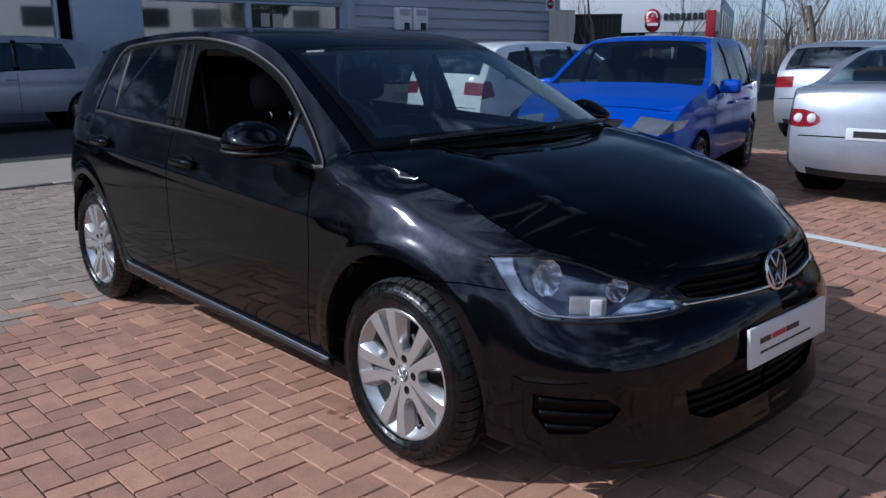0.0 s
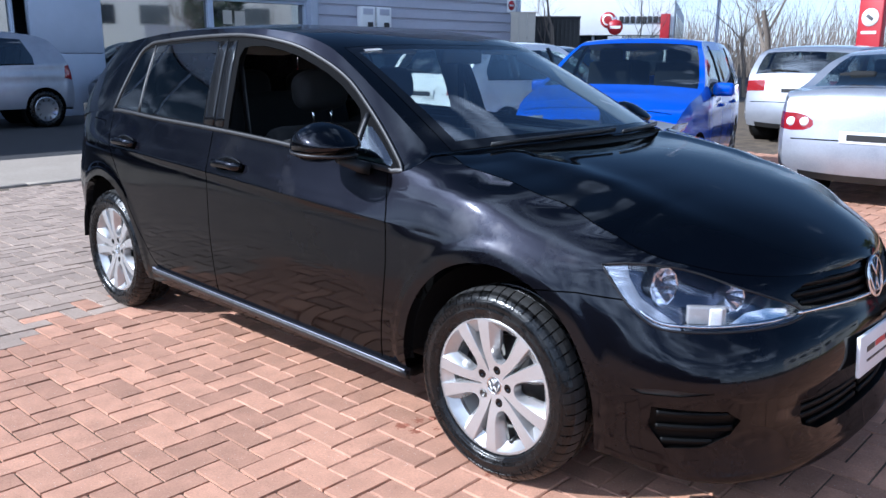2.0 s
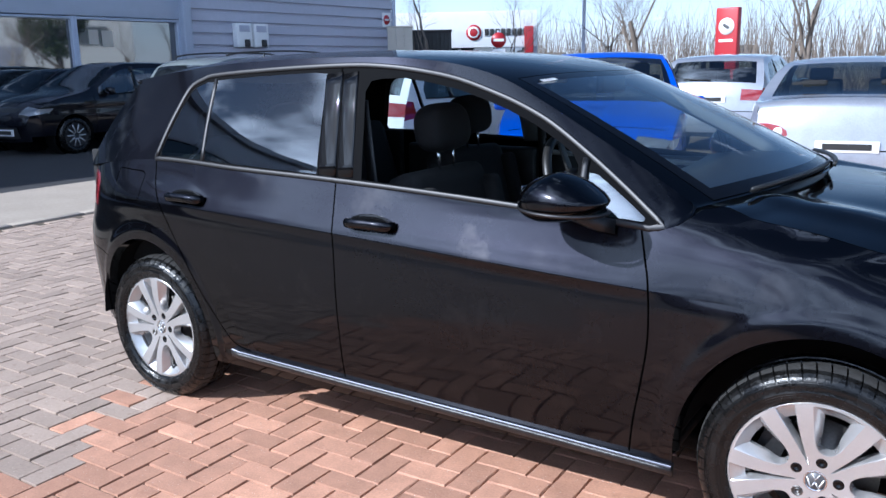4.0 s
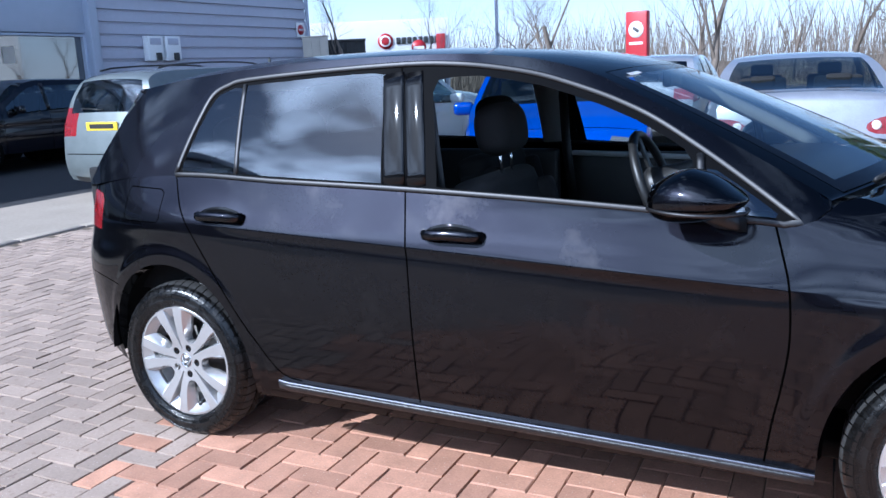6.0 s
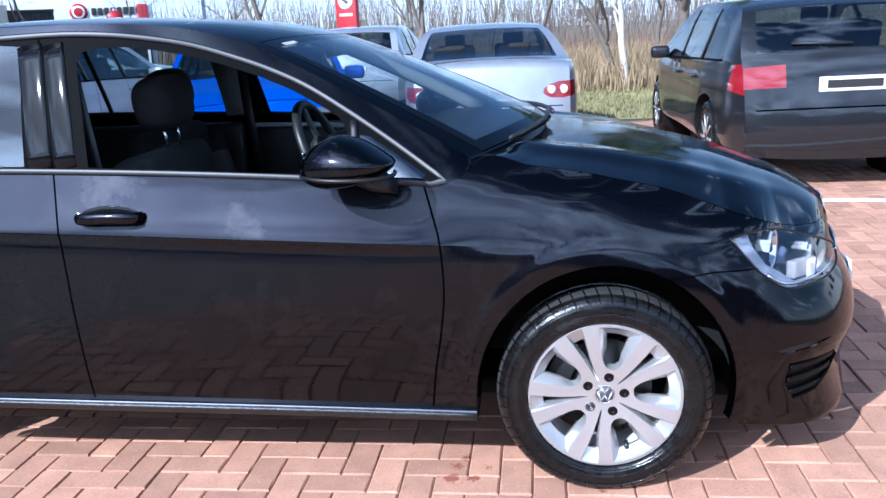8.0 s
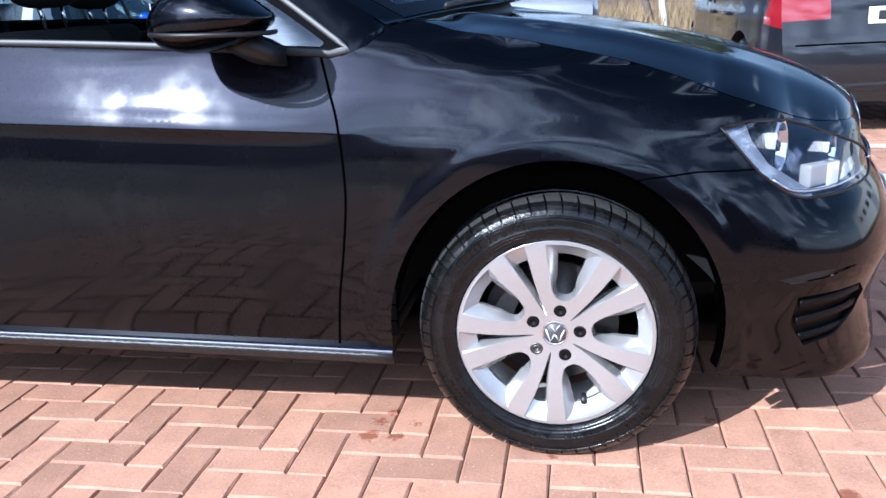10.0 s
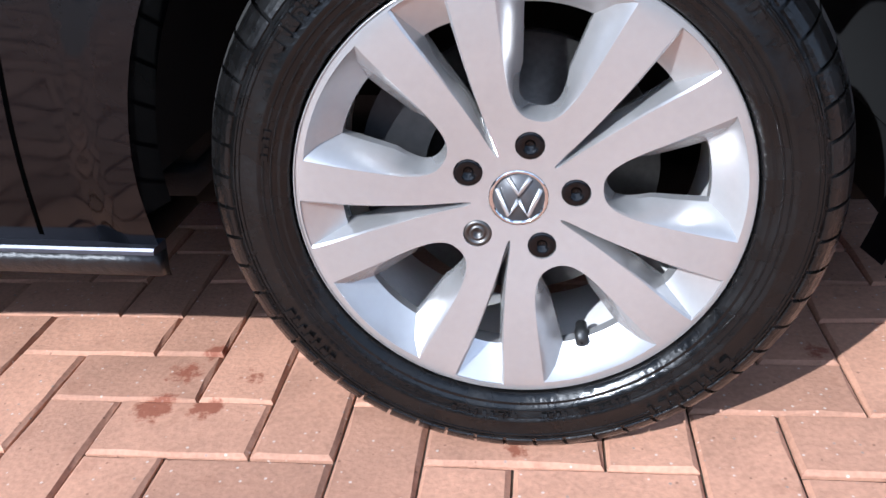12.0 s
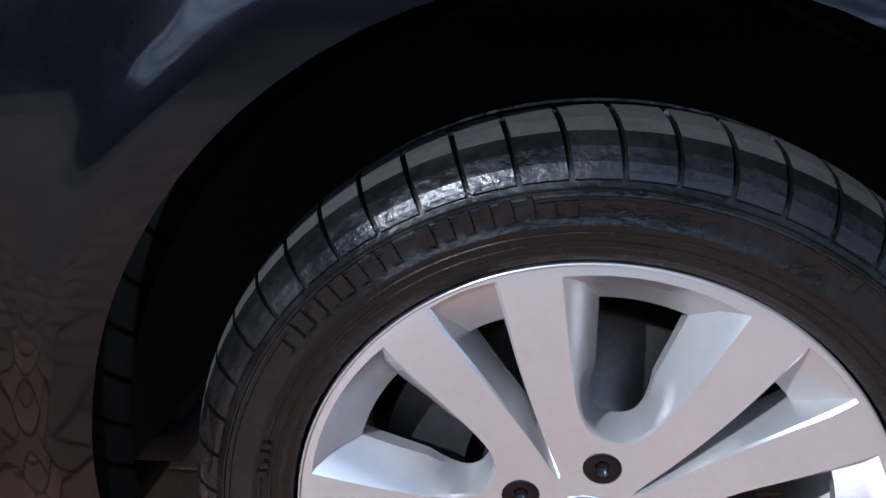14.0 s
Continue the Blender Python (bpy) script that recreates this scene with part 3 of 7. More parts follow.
def green_form(x, z):
    """The greenhouse side, from the belt line to the roof rail."""
    x, z = np.asarray(x, float), np.asarray(z, float)
    zb = top_edge(x)
    yb = -lower_form(x, zb)[..., 1]
    t = np.clip((z - zb) / np.maximum(rail_z(x) - zb, 0.02), -0.2, 1.2)
    return np.stack([x, -(yb + (rail_y(x) - yb) * (0.78 * t + 0.22 * t * t)), z], -1)


mid_x = spline([(-2.92, -3.20), (-2.7, -2.82), (-2.5, -2.54), (-2.0, -2.0), (-1.5, -1.48), (-1.2, -1.14), (-1.05, -0.97), (-0.85, -0.73), (-0.6, -0.42), (-0.36, -0.13)])
mid_z = spline([(-2.92, 1.392), (-2.7, 1.452), (-2.5, 1.480), (-2.0, 1.497), (-1.5, 1.483), (-1.2, 1.445), (-1.05, 1.405), (-0.85, 1.315), (-0.6, 1.175), (-0.36, 1.035)])


def roof_form(s, w):
    """Roof and windscreen: w runs from the rail to the middle of the car."""
    s, w = np.asarray(s, float), np.asarray(w, float)
    e = green_form(s, rail_z(s))
    f = 1 - np.abs(1 - w) ** 3
    g = 1 - (1 - w) ** 2
    return np.stack([e[..., 0] + (mid_x(s) - e[..., 0]) * g, e[..., 1] * (1 - w), e[..., 2] + (mid_z(s) - e[..., 2]) * f], -1)


hood_x = spline([(-0.36, -0.16), (0.0, 0.10), (0.4, 0.40), (0.725, 0.62), (1.05, 0.755), (1.45, 0.81)])
hood_z = spline([(-0.36, 1.012), (0.0, 0.985), (0.4, 0.915), (0.725, 0.835), (1.05, 0.765), (1.45, 0.712)])


def hood_form(s, w):
    """The bonnet: w runs from the wing's edge to the middle."""
    s, w = np.asarray(s, float), np.asarray(w, float)
    e = lower_form(s, top_edge(s))
    f = 1 - np.abs(1 - w) ** 2.6
    ridge = 0.012 * np.exp(-((w - 0.30) / 0.10) ** 2) * np.clip((0.9 - s) / 0.8, 0, 1)
    return np.stack([e[..., 0] + (hood_x(s) - e[..., 0]) * (1 - (1 - w) ** 2), e[..., 1] * (1 - w), e[..., 2] + (hood_z(s) - e[..., 2]) * f + ridge], -1)


def ease(a, b, x):
    t = np.clip((x - a) / (b - a), 0, 1)
    return t * t * (3 - 2 * t)


def settle(p):
    """Sets the greenhouse on the body: the belt and the roof sit a little lower, the roof's crown is flatter."""
    p = np.array(p, float)
    z = p[..., 2]
    crown = np.clip(1 - (p[..., 1] / 0.66) ** 2, 0, 1)
    p[..., 2] = z - 0.014 * ease(0.82, 1.0, z) - 0.012 * ease(1.05, 1.40, z) - 0.010 * crown * ease(1.15, 1.40, z)
    return p


lower = lambda s, z: settle(lower_form(s, z))
green = lambda x, z: settle(green_form(x, z))
roof = lambda s, w: settle(roof_form(s, w))
hood = lambda s, w: settle(hood_form(s, w))

# ---------------------------------------------------------------- the hatchback: its panels
black_car = thing("hatchback_car", "glossy black five-door hatchback with silver alloy wheels, driver's window open", "car")


def arch_line(cx, grow=1.0, a0=-20, a1=200, n=40):
    rx, rz = ARCH[cx]
    return [(cx + rx * grow * math.cos(radians(a)), HUB_Z + rz * grow * math.sin(radians(a))) for a in np.linspace(a0, a1, n)]


def close_arch(cx):
    line = arch_line(cx, 1.0, 0, 180)
    rx = ARCH[cx][0]
    return line + [(cx - rx - 0.01, 0.1), (cx + rx + (0.0 if cx == 0 else 0.005), 0.1)]


S_LINE = list(np.linspace(-4.0, 1.449, 110))
OUT_A = [(s, float(bottom_edge(s))) for s in S_LINE] + [(s, float(top_edge(s))) for s in S_LINE[::-1]]
SEAM_F = curve_through([(-0.50, 0.955), (-0.475, 0.86), (-0.455, 0.775), (-0.449, 0.64), (-0.463, 0.52), (-0.485, 0.40), (-0.502, 0.277)])
SEAM_B = curve_through([(-1.612, 1.025), (-1.597, 0.9), (-1.585, 0.78), (-1.578, 0.55), (-1.574, 0.298)])
SEAM_R = curve_through([(-2.625, 1.052), (-2.565, 0.95), (-2.502, 0.857), (-2.372, 0.653), (-2.27, 0.50), (-2.176, 0.371), (-2.12, 0.325), (-2.05, 0.312)])
SILL = [(-2.3, 0.316), (-2.05, 0.311), (-1.577, 0.300), (-0.50, 0.277), (-0.35, 0.273)]
BUMP_F = [(0.14, 0.660), (0.20, 0.668), (0.30, 0.674), (0.44, 0.668)]
BUMP_R = [(-2.93, 0.60), (-3.05, 0.62), (-3.3, 0.63), (-4.0, 0.63)]
LAMP = curve_through([(0.355, 0.757), (0.44, 0.764), (0.56, 0.753), (0.725, 0.720), (0.88, 0.679), (0.99, 0.645), (1.055, 0.612)], 5) + \
    curve_through([(1.03, 0.603), (0.95, 0.594), (0.80, 0.590), (0.62, 0.592), (0.52, 0.606), (0.44, 0.66)], 4)
TAIL = [(-3.045, 0.935), (-3.055, 0.87), (-3.065, 0.81), (-3.25, 0.81), (-3.45, 0.835), (-3.46, 0.945), (-3.3, 0.965), (-3.14, 0.975), (-3.07, 0.965)]
FUEL = [(-2.86, 0.995), (-2.85, 1.005), (-2.68, 0.998), (-2.66, 0.985), (-2.655, 0.885), (-2.67, 0.868), (-2.84, 0.866), (-2.862, 0.88), (-2.86, 0.995)]
GRILLE_EDGE = [(1.04, 0.633), (1.12, 0.625), (1.449, 0.622), (1.449, 0.698), (1.2, 0.698), (1.07, 0.690), (1.0, 0.668)]
LOWGRILLE = [(1.00, 0.372), (1.449, 0.375), (1.449, 0.255), (1.12, 0.255), (1.04, 0.285)]
FOG = [(0.53, 0.385), (0.74, 0.378), (0.79, 0.345), (0.765, 0.30), (0.68, 0.262), (0.575, 0.256), (0.525, 0.32)]
BLADE = [(0.47, 0.432), (0.56, 0.440), (0.70, 0.434), (0.60, 0.421), (0.50, 0.420)]
HANDLES = {"F": (-1.427, 0.878), "R": (-2.352, 0.906)}
REGIONS_A = [
    ("hole", close_arch(0.0)), ("hole", close_arch(AXLE_R)),
    ("gap1", ribbon(SEAM_F, 0.006)), ("gap2", ribbon(SEAM_B, 0.006)), ("gap3", ribbon(SEAM_R, 0.006)),
    ("gap4", ribbon(densify(BUMP_F, 0.02, False), 0.004)), ("gap5", ribbon(densify(BUMP_R, 0.03, False), 0.004)), ("gap6", ribbon(densify(FUEL, 0.02, False), 0.004)),
    ("lamp", LAMP), ("tail", TAIL), ("grille", GRILLE_EDGE), ("lowgrille", LOWGRILLE), ("fog", FOG), ("blade", BLADE),
    ("sill", SILL + [(-0.30, 0.1), (-2.4, 0.1)]),
    ("door_front", SEAM_F[::-1] + SEAM_B[:1] + SEAM_B + [(-1.574, 0.29), (-0.502, 0.27)]),
    ("door_rear", SEAM_B + SEAM_R[::-1]),
    ("bumper_front", BUMP_F + [(0.44, 0.60), (1.0, 0.60), (1.04, 0.620), (1.46, 0.620), (1.46, 0.1), (0.14, 0.1)]),
    ("bumper_rear", BUMP_R + [(-4.1, 0.1), (-2.93, 0.1)]),
    ("nose", [(0.44, 0.60), (0.44, 0.78), (0.39, 0.83), (1.46, 0.83), (1.46, 0.60)]),
    ("wing", [(-0.50, 0.2), (-0.50, 1.1), (0.5, 1.1), (0.5, 0.2)]),
    ("quarter", None),
]
GUIDES = [[(cx + rx * g * math.cos(t), HUB_Z + rz * g * math.sin(t)) for t in np.linspace(-0.1, math.pi + 0.1, 120)]
          for cx, (rx, rz) in ARCH.items() for g in (1.04, 1.08, 1.105, 1.12, 1.135, 1.15, 1.165, 1.18, 1.22)]
for zc in (0.775, 0.79, 0.80, 0.807, 0.812, 0.817, 0.825, 0.835, 0.85):
    GUIDES.append([(s, zc + 0.013 - 0.050 * (min(max(s, -2.75), -0.35) + 1.5)) for s in np.linspace(-2.9, -0.2, 140)])
A = cut_sheet(OUT_A, REGIONS_A, 0.018, GUIDES)

# greenhouse outlines, in side view
DLO_TOP = curve_through([(-2.615, 1.058), (-2.58, 1.16), (-2.54, 1.262), (-2.494, 1.350), (-2.42, 1.385), (-2.337, 1.401), (-2.0, 1.419), (-1.66, 1.428), (-1.48, 1.421), (-1.336, 1.403),
                         (-1.2, 1.375), (-1.05, 1.325), (-0.951, 1.285), (-0.846, 1.233), (-0.715, 1.150), (-0.56, 1.045), (-0.435, 0.958)], 4)
X_C = list(np.linspace(-3.17, -0.37, 70))
X_R = list(np.linspace(-2.92, -0.37, 60))
REAR_C = [(-2.95, 1.345), (-3.0, 1.27), (-3.06, 1.17), (-3.12, 1.07)]
OUT_C = [(x, float(top_edge(x))) for x in X_C] + [(x, float(rail_z(x))) for x in X_R[::-1]] + REAR_C
dlo_z = lambda x: float(np.interp(x, [p[0] for p in DLO_TOP], [p[1] for p in DLO_TOP]))
DLO = DLO_TOP + [(x, float(top_edge(x)) - 0.004) for x in np.linspace(-0.45, -2.61, 30)]
belt = lambda x: float(top_edge(x)) + 0.016
WIN_R = [(-2.305, belt(-2.305)), (-1.705, belt(-1.705))] + [(-1.735, 1.398)] + [(x, dlo_z(x) - 0.022) for x in np.linspace(-1.8, -2.33, 10)]
WIN_Q = [(-2.33, belt(-2.33)), (-2.352, 1.372)] + [(x, dlo_z(x) - 0.022) for x in (-2.39, -2.43, -2.46)] + [(-2.485, 1.325), (-2.525, 1.25), (-2.56, 1.16), (-2.59, 1.085), (-2.585, belt(-2.58))]
WIN_F = [(-1.50, belt(-1.50)), (-1.525, 1.20), (-1.55, 1.335), (-1.535, 1.372), (-1.49, 1.38)] + [(x, dlo_z(x) - 0.032) for x in (-1.4, -1.3, -1.2, -1.1, -1.0, -0.9, -0.8, -0.755)] + [(-0.728, 1.11), (-0.705, belt(-0.71))]
WIN_T = [(-0.672, belt(-0.67)), (-0.688, 1.09), (-0.66, 1.085), (-0.6, 1.047), (-0.54, 1.008), (-0.495, 0.977), (-0.50, belt(-0.50))]
REGIONS_C = [("glass_r", WIN_R), ("glass_q", WIN_Q), ("glass_f", WIN_F), ("glass_t", WIN_T),
             ("gap", ribbon([(-1.612, 1.015), (-1.64, 1.2), (-1.679, 1.43)], 0.006)),
             ("pillar_b", [(-1.74, 1.0), (-1.74, 1.412), (-1.60, 1.416), (-1.55, 1.0)]),
             ("seal", DLO), ("body", None)]
C = cut_sheet(OUT_C, REGIONS_C, 0.028)

NAMES = {"door_front": "front_door", "door_rear": "rear_door", "wing": "wing", "quarter": "rear_quarter", "sill": "sill"}
doors = {}
for side, mirror in (("driver", False), ("passenger", True)):
    for key, nm in NAMES.items():
        me = sheet_mesh(nm, *A[key], lower, PAINT, mirror)
        if key == "quarter":
            me = join_meshes(nm, [me, sheet_mesh(nm, *C["body"], green, PAINT, mirror)])
        doors[side, key] = again(nm, me, black_car)
    for k in range(1, 7):
        again("shut_line", sheet_mesh("shut_line", *A["gap%d" % k], lower, GAP, mirror), black_car)
    again("shut_line", sheet_mesh("shut_line", *C["gap"], green, GAP, mirror), black_car)
    again("rear_door_window", sheet_mesh("rear_door_window", *C["glass_r"], green, SIDEGLASS, mirror), black_car, label="tinted glass with sky reflections")
    again("quarter_window", sheet_mesh("quarter_window", *C["glass_q"], green, SIDEGLASS, mirror), black_car)
    again("mirror_triangle_window", sheet_mesh("mirror_triangle_window", *C["glass_t"], green, TRIGLASS, mirror), black_car)
    if mirror:
        again("front_door_window", sheet_mesh("front_door_window", *C["glass_f"], green, WINDSCREEN, mirror), black_car)
    again("door_pillar", sheet_mesh("door_pillar", *C["pillar_b"], green, SEAL, mirror), black_car)
    for x0, x1, x2, hw in ((-1.657, -1.678, -1.707, 0.041), (-1.574, -1.598, -1.633, 0.036)):
        zz = np.linspace(1.03, 1.40, 9)
        q = green(np.interp(zz, [1.03, 1.2, 1.40], [x0, x1, x2]), zz) * (1, -1 if mirror else 1, 1)
        sec = [(hw * e, 0.0028 * (1 - e * e) + 0.001) for e in np.linspace(-1, 1, 9)]
        part("pillar_trim", sweep([tuple(v) for v in q], sec + [(hw, -0.006), (-hw, -0.006)], False, (0, 1 if mirror else -1, 0.15)), GLOSSBLACK, black_car, "gloss black pillar trim")
    again("window_seal", sheet_mesh("window_seal", *C["seal"], green, SEAL, mirror), black_car)
    again("tail_lamp", sheet_mesh("tail_lamp", *A["tail"], lower, TAILRED, mirror), black_car, label="dark red tail lamp")
    sg = -1 if mirror else 1
    # bright strip round the side windows
    line = densify(DLO_TOP, 0.03, False)
    pts = green(np.array([p[0] for p in line]), np.array([p[1] for p in line])) * (1, sg, 1)
    low = [(x, float(top_edge(x)) + 0.004) for x in np.linspace(-0.44, -2.615, 60)]
    pts2 = green(np.array([p[0] for p in low]), np.array([p[1] for p in low])) * (1, sg, 1)
    loop = [tuple(p + (0, -0.004 * sg, 0)) for p in np.concatenate([pts, pts2[1:]])]
    part("window_trim", sweep(loop, [(-0.009, -0.006), (0.009, -0.006), (0.009, 0.001), (0.005, 0.0035), (-0.005, 0.0035), (-0.009, 0.001)], True, (0, -sg, 0.2)), CHROME, black_car, "satin silver window surround")
    post = green(np.full(8, -2.33) + np.linspace(0.012, -0.010, 8), np.linspace(1.05, 1.385, 8)) * (1, sg, 1)
    part("window_divider", sweep([tuple(p) for p in post], round_section(0.011, 6, 0.5), False, (0, -sg, 0)), CHROME, black_car)
    post = green(np.linspace(-0.688, -0.710, 8), np.linspace(0.965, 1.130, 8)) * (1, sg, 1)
    part("window_divider", sweep([tuple(p) for p in post], round_section(0.013, 6, 0.6), False, (0, -sg, 0)), CHROME, black_car)
    # sill strip
    st = [(-2.14, 0.318)] + [(x, float(np.interp(x, [p[0] for p in SILL], [p[1] for p in SILL]))) for x in np.linspace(-2.1, -0.372, 40)]
    sx, sz = np.array([p[0] for p in st]), np.array([p[1] for p in st])
    p3 = lower(np.clip(sx, -1.95, -0.47), sz - 0.006) * (1, sg, 1)
    p3[:, 0] = sx
    p3 = [tuple(v) for v in p3]
    ledge = part("sill_strip", sweep(p3, [(0.0, -0.012), (0.002 * sg, 0.016), (0.005 * sg, 0.018), (0.009 * sg, 0.018), (0.010 * sg, -0.012)], False, (0, -sg, 0.15)), LEDGE, black_car, "sill ledge, sky sheen put in as grey metal", smooth=False)
    part("sill_face", sweep(p3, [(0.010 * sg, -0.012), (0.010 * sg, 0.0165), (0.020 * sg, 0.0165), (0.036 * sg, 0.006), (0.040 * sg, -0.012)], False, (0, -sg, 0.15)), SCUFF, ledge, "scuffed black sill face")
    # arch lips and wells
    for cx in (0.0, AXLE_R):
        rim_line = arch_line(cx, 1.0, -12, 180, 60)
        q = lower(np.array([p[0] for p in rim_line]), np.array([p[1] for p in rim_line])) * (1, sg, 1)
        bm = bmesh.new()
        a = [bm.verts.new(v) for v in q]
        b = [bm.verts.new((v[0] * 0.97 + cx * 0.03, v[1] + sg * 0.035, (v[2] - HUB_Z) * 0.97 + HUB_Z)) for v in q]
        for k in range(len(a) - 1):
            bm.faces.new((a[k], a[k + 1], b[k + 1], b[k]))
        part("arch_lip", bm, PAINT, black_car)
        bm = bmesh.new()
        prof = [((0.385 if cx == 0 else 0.38) * math.cos(radians(t)), 0.425 * math.sin(radians(t))) for t in np.linspace(2, 178, 40)]
        rows = [[bm.verts.new((cx + px, sg * yy, HUB_Z + pz)) for px, pz in prof] for yy in (-0.845, -0.52)]
        for k in range(len(prof) - 1):
            bm.faces.new((rows[0][k], rows[0][k + 1], rows[1][k + 1], rows[1][k]))
        cen = bm.verts.new((cx, sg * -0.52, HUB_Z))
        for k in range(len(prof) - 1):
            bm.faces.new((rows[1][k], rows[1][k + 1], cen))
        part("wheel_well", bm, WELL, black_car)

both = lambda nm, key, surf, mat: join_meshes(nm, [sheet_mesh(nm, *A[key], surf, mat, False), sheet_mesh(nm, *A[key], surf, mat, True)])
again("front_bumper", both("front_bumper", "bumper_front", lower, PAINT), black_car)
again("rear_bumper", both("rear_bumper", "bumper_rear", lower, PAINT), black_car)
again("nose_panel", both("nose_panel", "nose", lower, PAINT), black_car)


def sunk(depth):
    def f(s, z):
        p = lower(s, z)
        e = 0.02
        t = lower(np.asarray(s) + e, z) - lower(np.asarray(s) - e, z)
        n = np.stack([t[..., 1], -t[..., 0], 0 * t[..., 0]], -1)
        n /= np.linalg.norm(n, axis=-1)[..., None] + 1e-9
        q = p - n * depth
        q[..., 1] = np.minimum(q[..., 1], 0)
        return q
    return f


def wall_of(poly, surf_a, surf_b, mirror):
    """The side walls of a recess."""
    p = np.array(densify(poly, 0.03))
    sg = -1 if mirror else 1
    a, b = surf_a(p[:, 0], p[:, 1]) * (1, sg, 1), surf_b(p[:, 0], p[:, 1]) * (1, sg, 1)
    bm = bmesh.new()
    va, vb = [bm.verts.new(q) for q in a], [bm.verts.new(q) for q in b]
    for k in range(len(va)):
        j = (k + 1) % len(va)
        if poly[0][0] > 0.55 and p[k][0] > 1.44 and p[j][0] > 1.44:
            continue
        bm.faces.new((va[k], va[j], vb[j], vb[k]))
    bmesh.ops.recalc_face_normals(bm, faces=bm.faces)
    return bm


for key, nm, dp, poly, mt in (("grille", "radiator_grille", 0.035, GRILLE_EDGE, GRILLE), ("lowgrille", "lower_grille", 0.05, LOWGRILLE, GRILLE), ("fog", "fog_lamp_recess", 0.016, FOG, GRILLE)):
    if key == "fog":
        obs = [again(nm, sheet_mesh(nm, *A[key], sunk(dp), mt, mirror), black_car, label="black plastic grille") for mirror in (False, True)]
    else:
        obs = [again(nm, both(nm, key, sunk(dp), mt), black_car, label="black plastic grille")] * 2
    for mirror in (False, True):
        part("recess_wall", wall_of(poly, lower, sunk(dp), mirror), mt, obs[mirror])
    lo, hi = min(p[1] for p in poly), max(p[1] for p in poly)
    s0, s1 = min(p[0] for p in poly), max(p[0] for p in poly)
    nsl = {"grille": 3, "lowgrille": 4, "fog": 3}[key]
    for mirror in (False, True):
        sg = -1 if mirror else 1
        for k in range(nsl):
            z = lo + (hi - lo) * (k + 0.5) / nsl
            ss = np.array([q for q in np.linspace(s0 + 0.02, s1, 30) if inside(poly, np.array([[q, z]]))[0]] or [s0 + 0.05, s1])
            q = sunk(dp * 0.45)(ss, np.full(len(ss), z)) * (1, sg, 1)
            th = 0.003 if key == "fog" else 0.006
            part("slat", sweep([tuple(v) for v in q], [(-th, -0.008), (th, -0.008), (th, 0.008), (-th, 0.008)], False, (0, 0, 1)), GRILLE, obs[mirror])
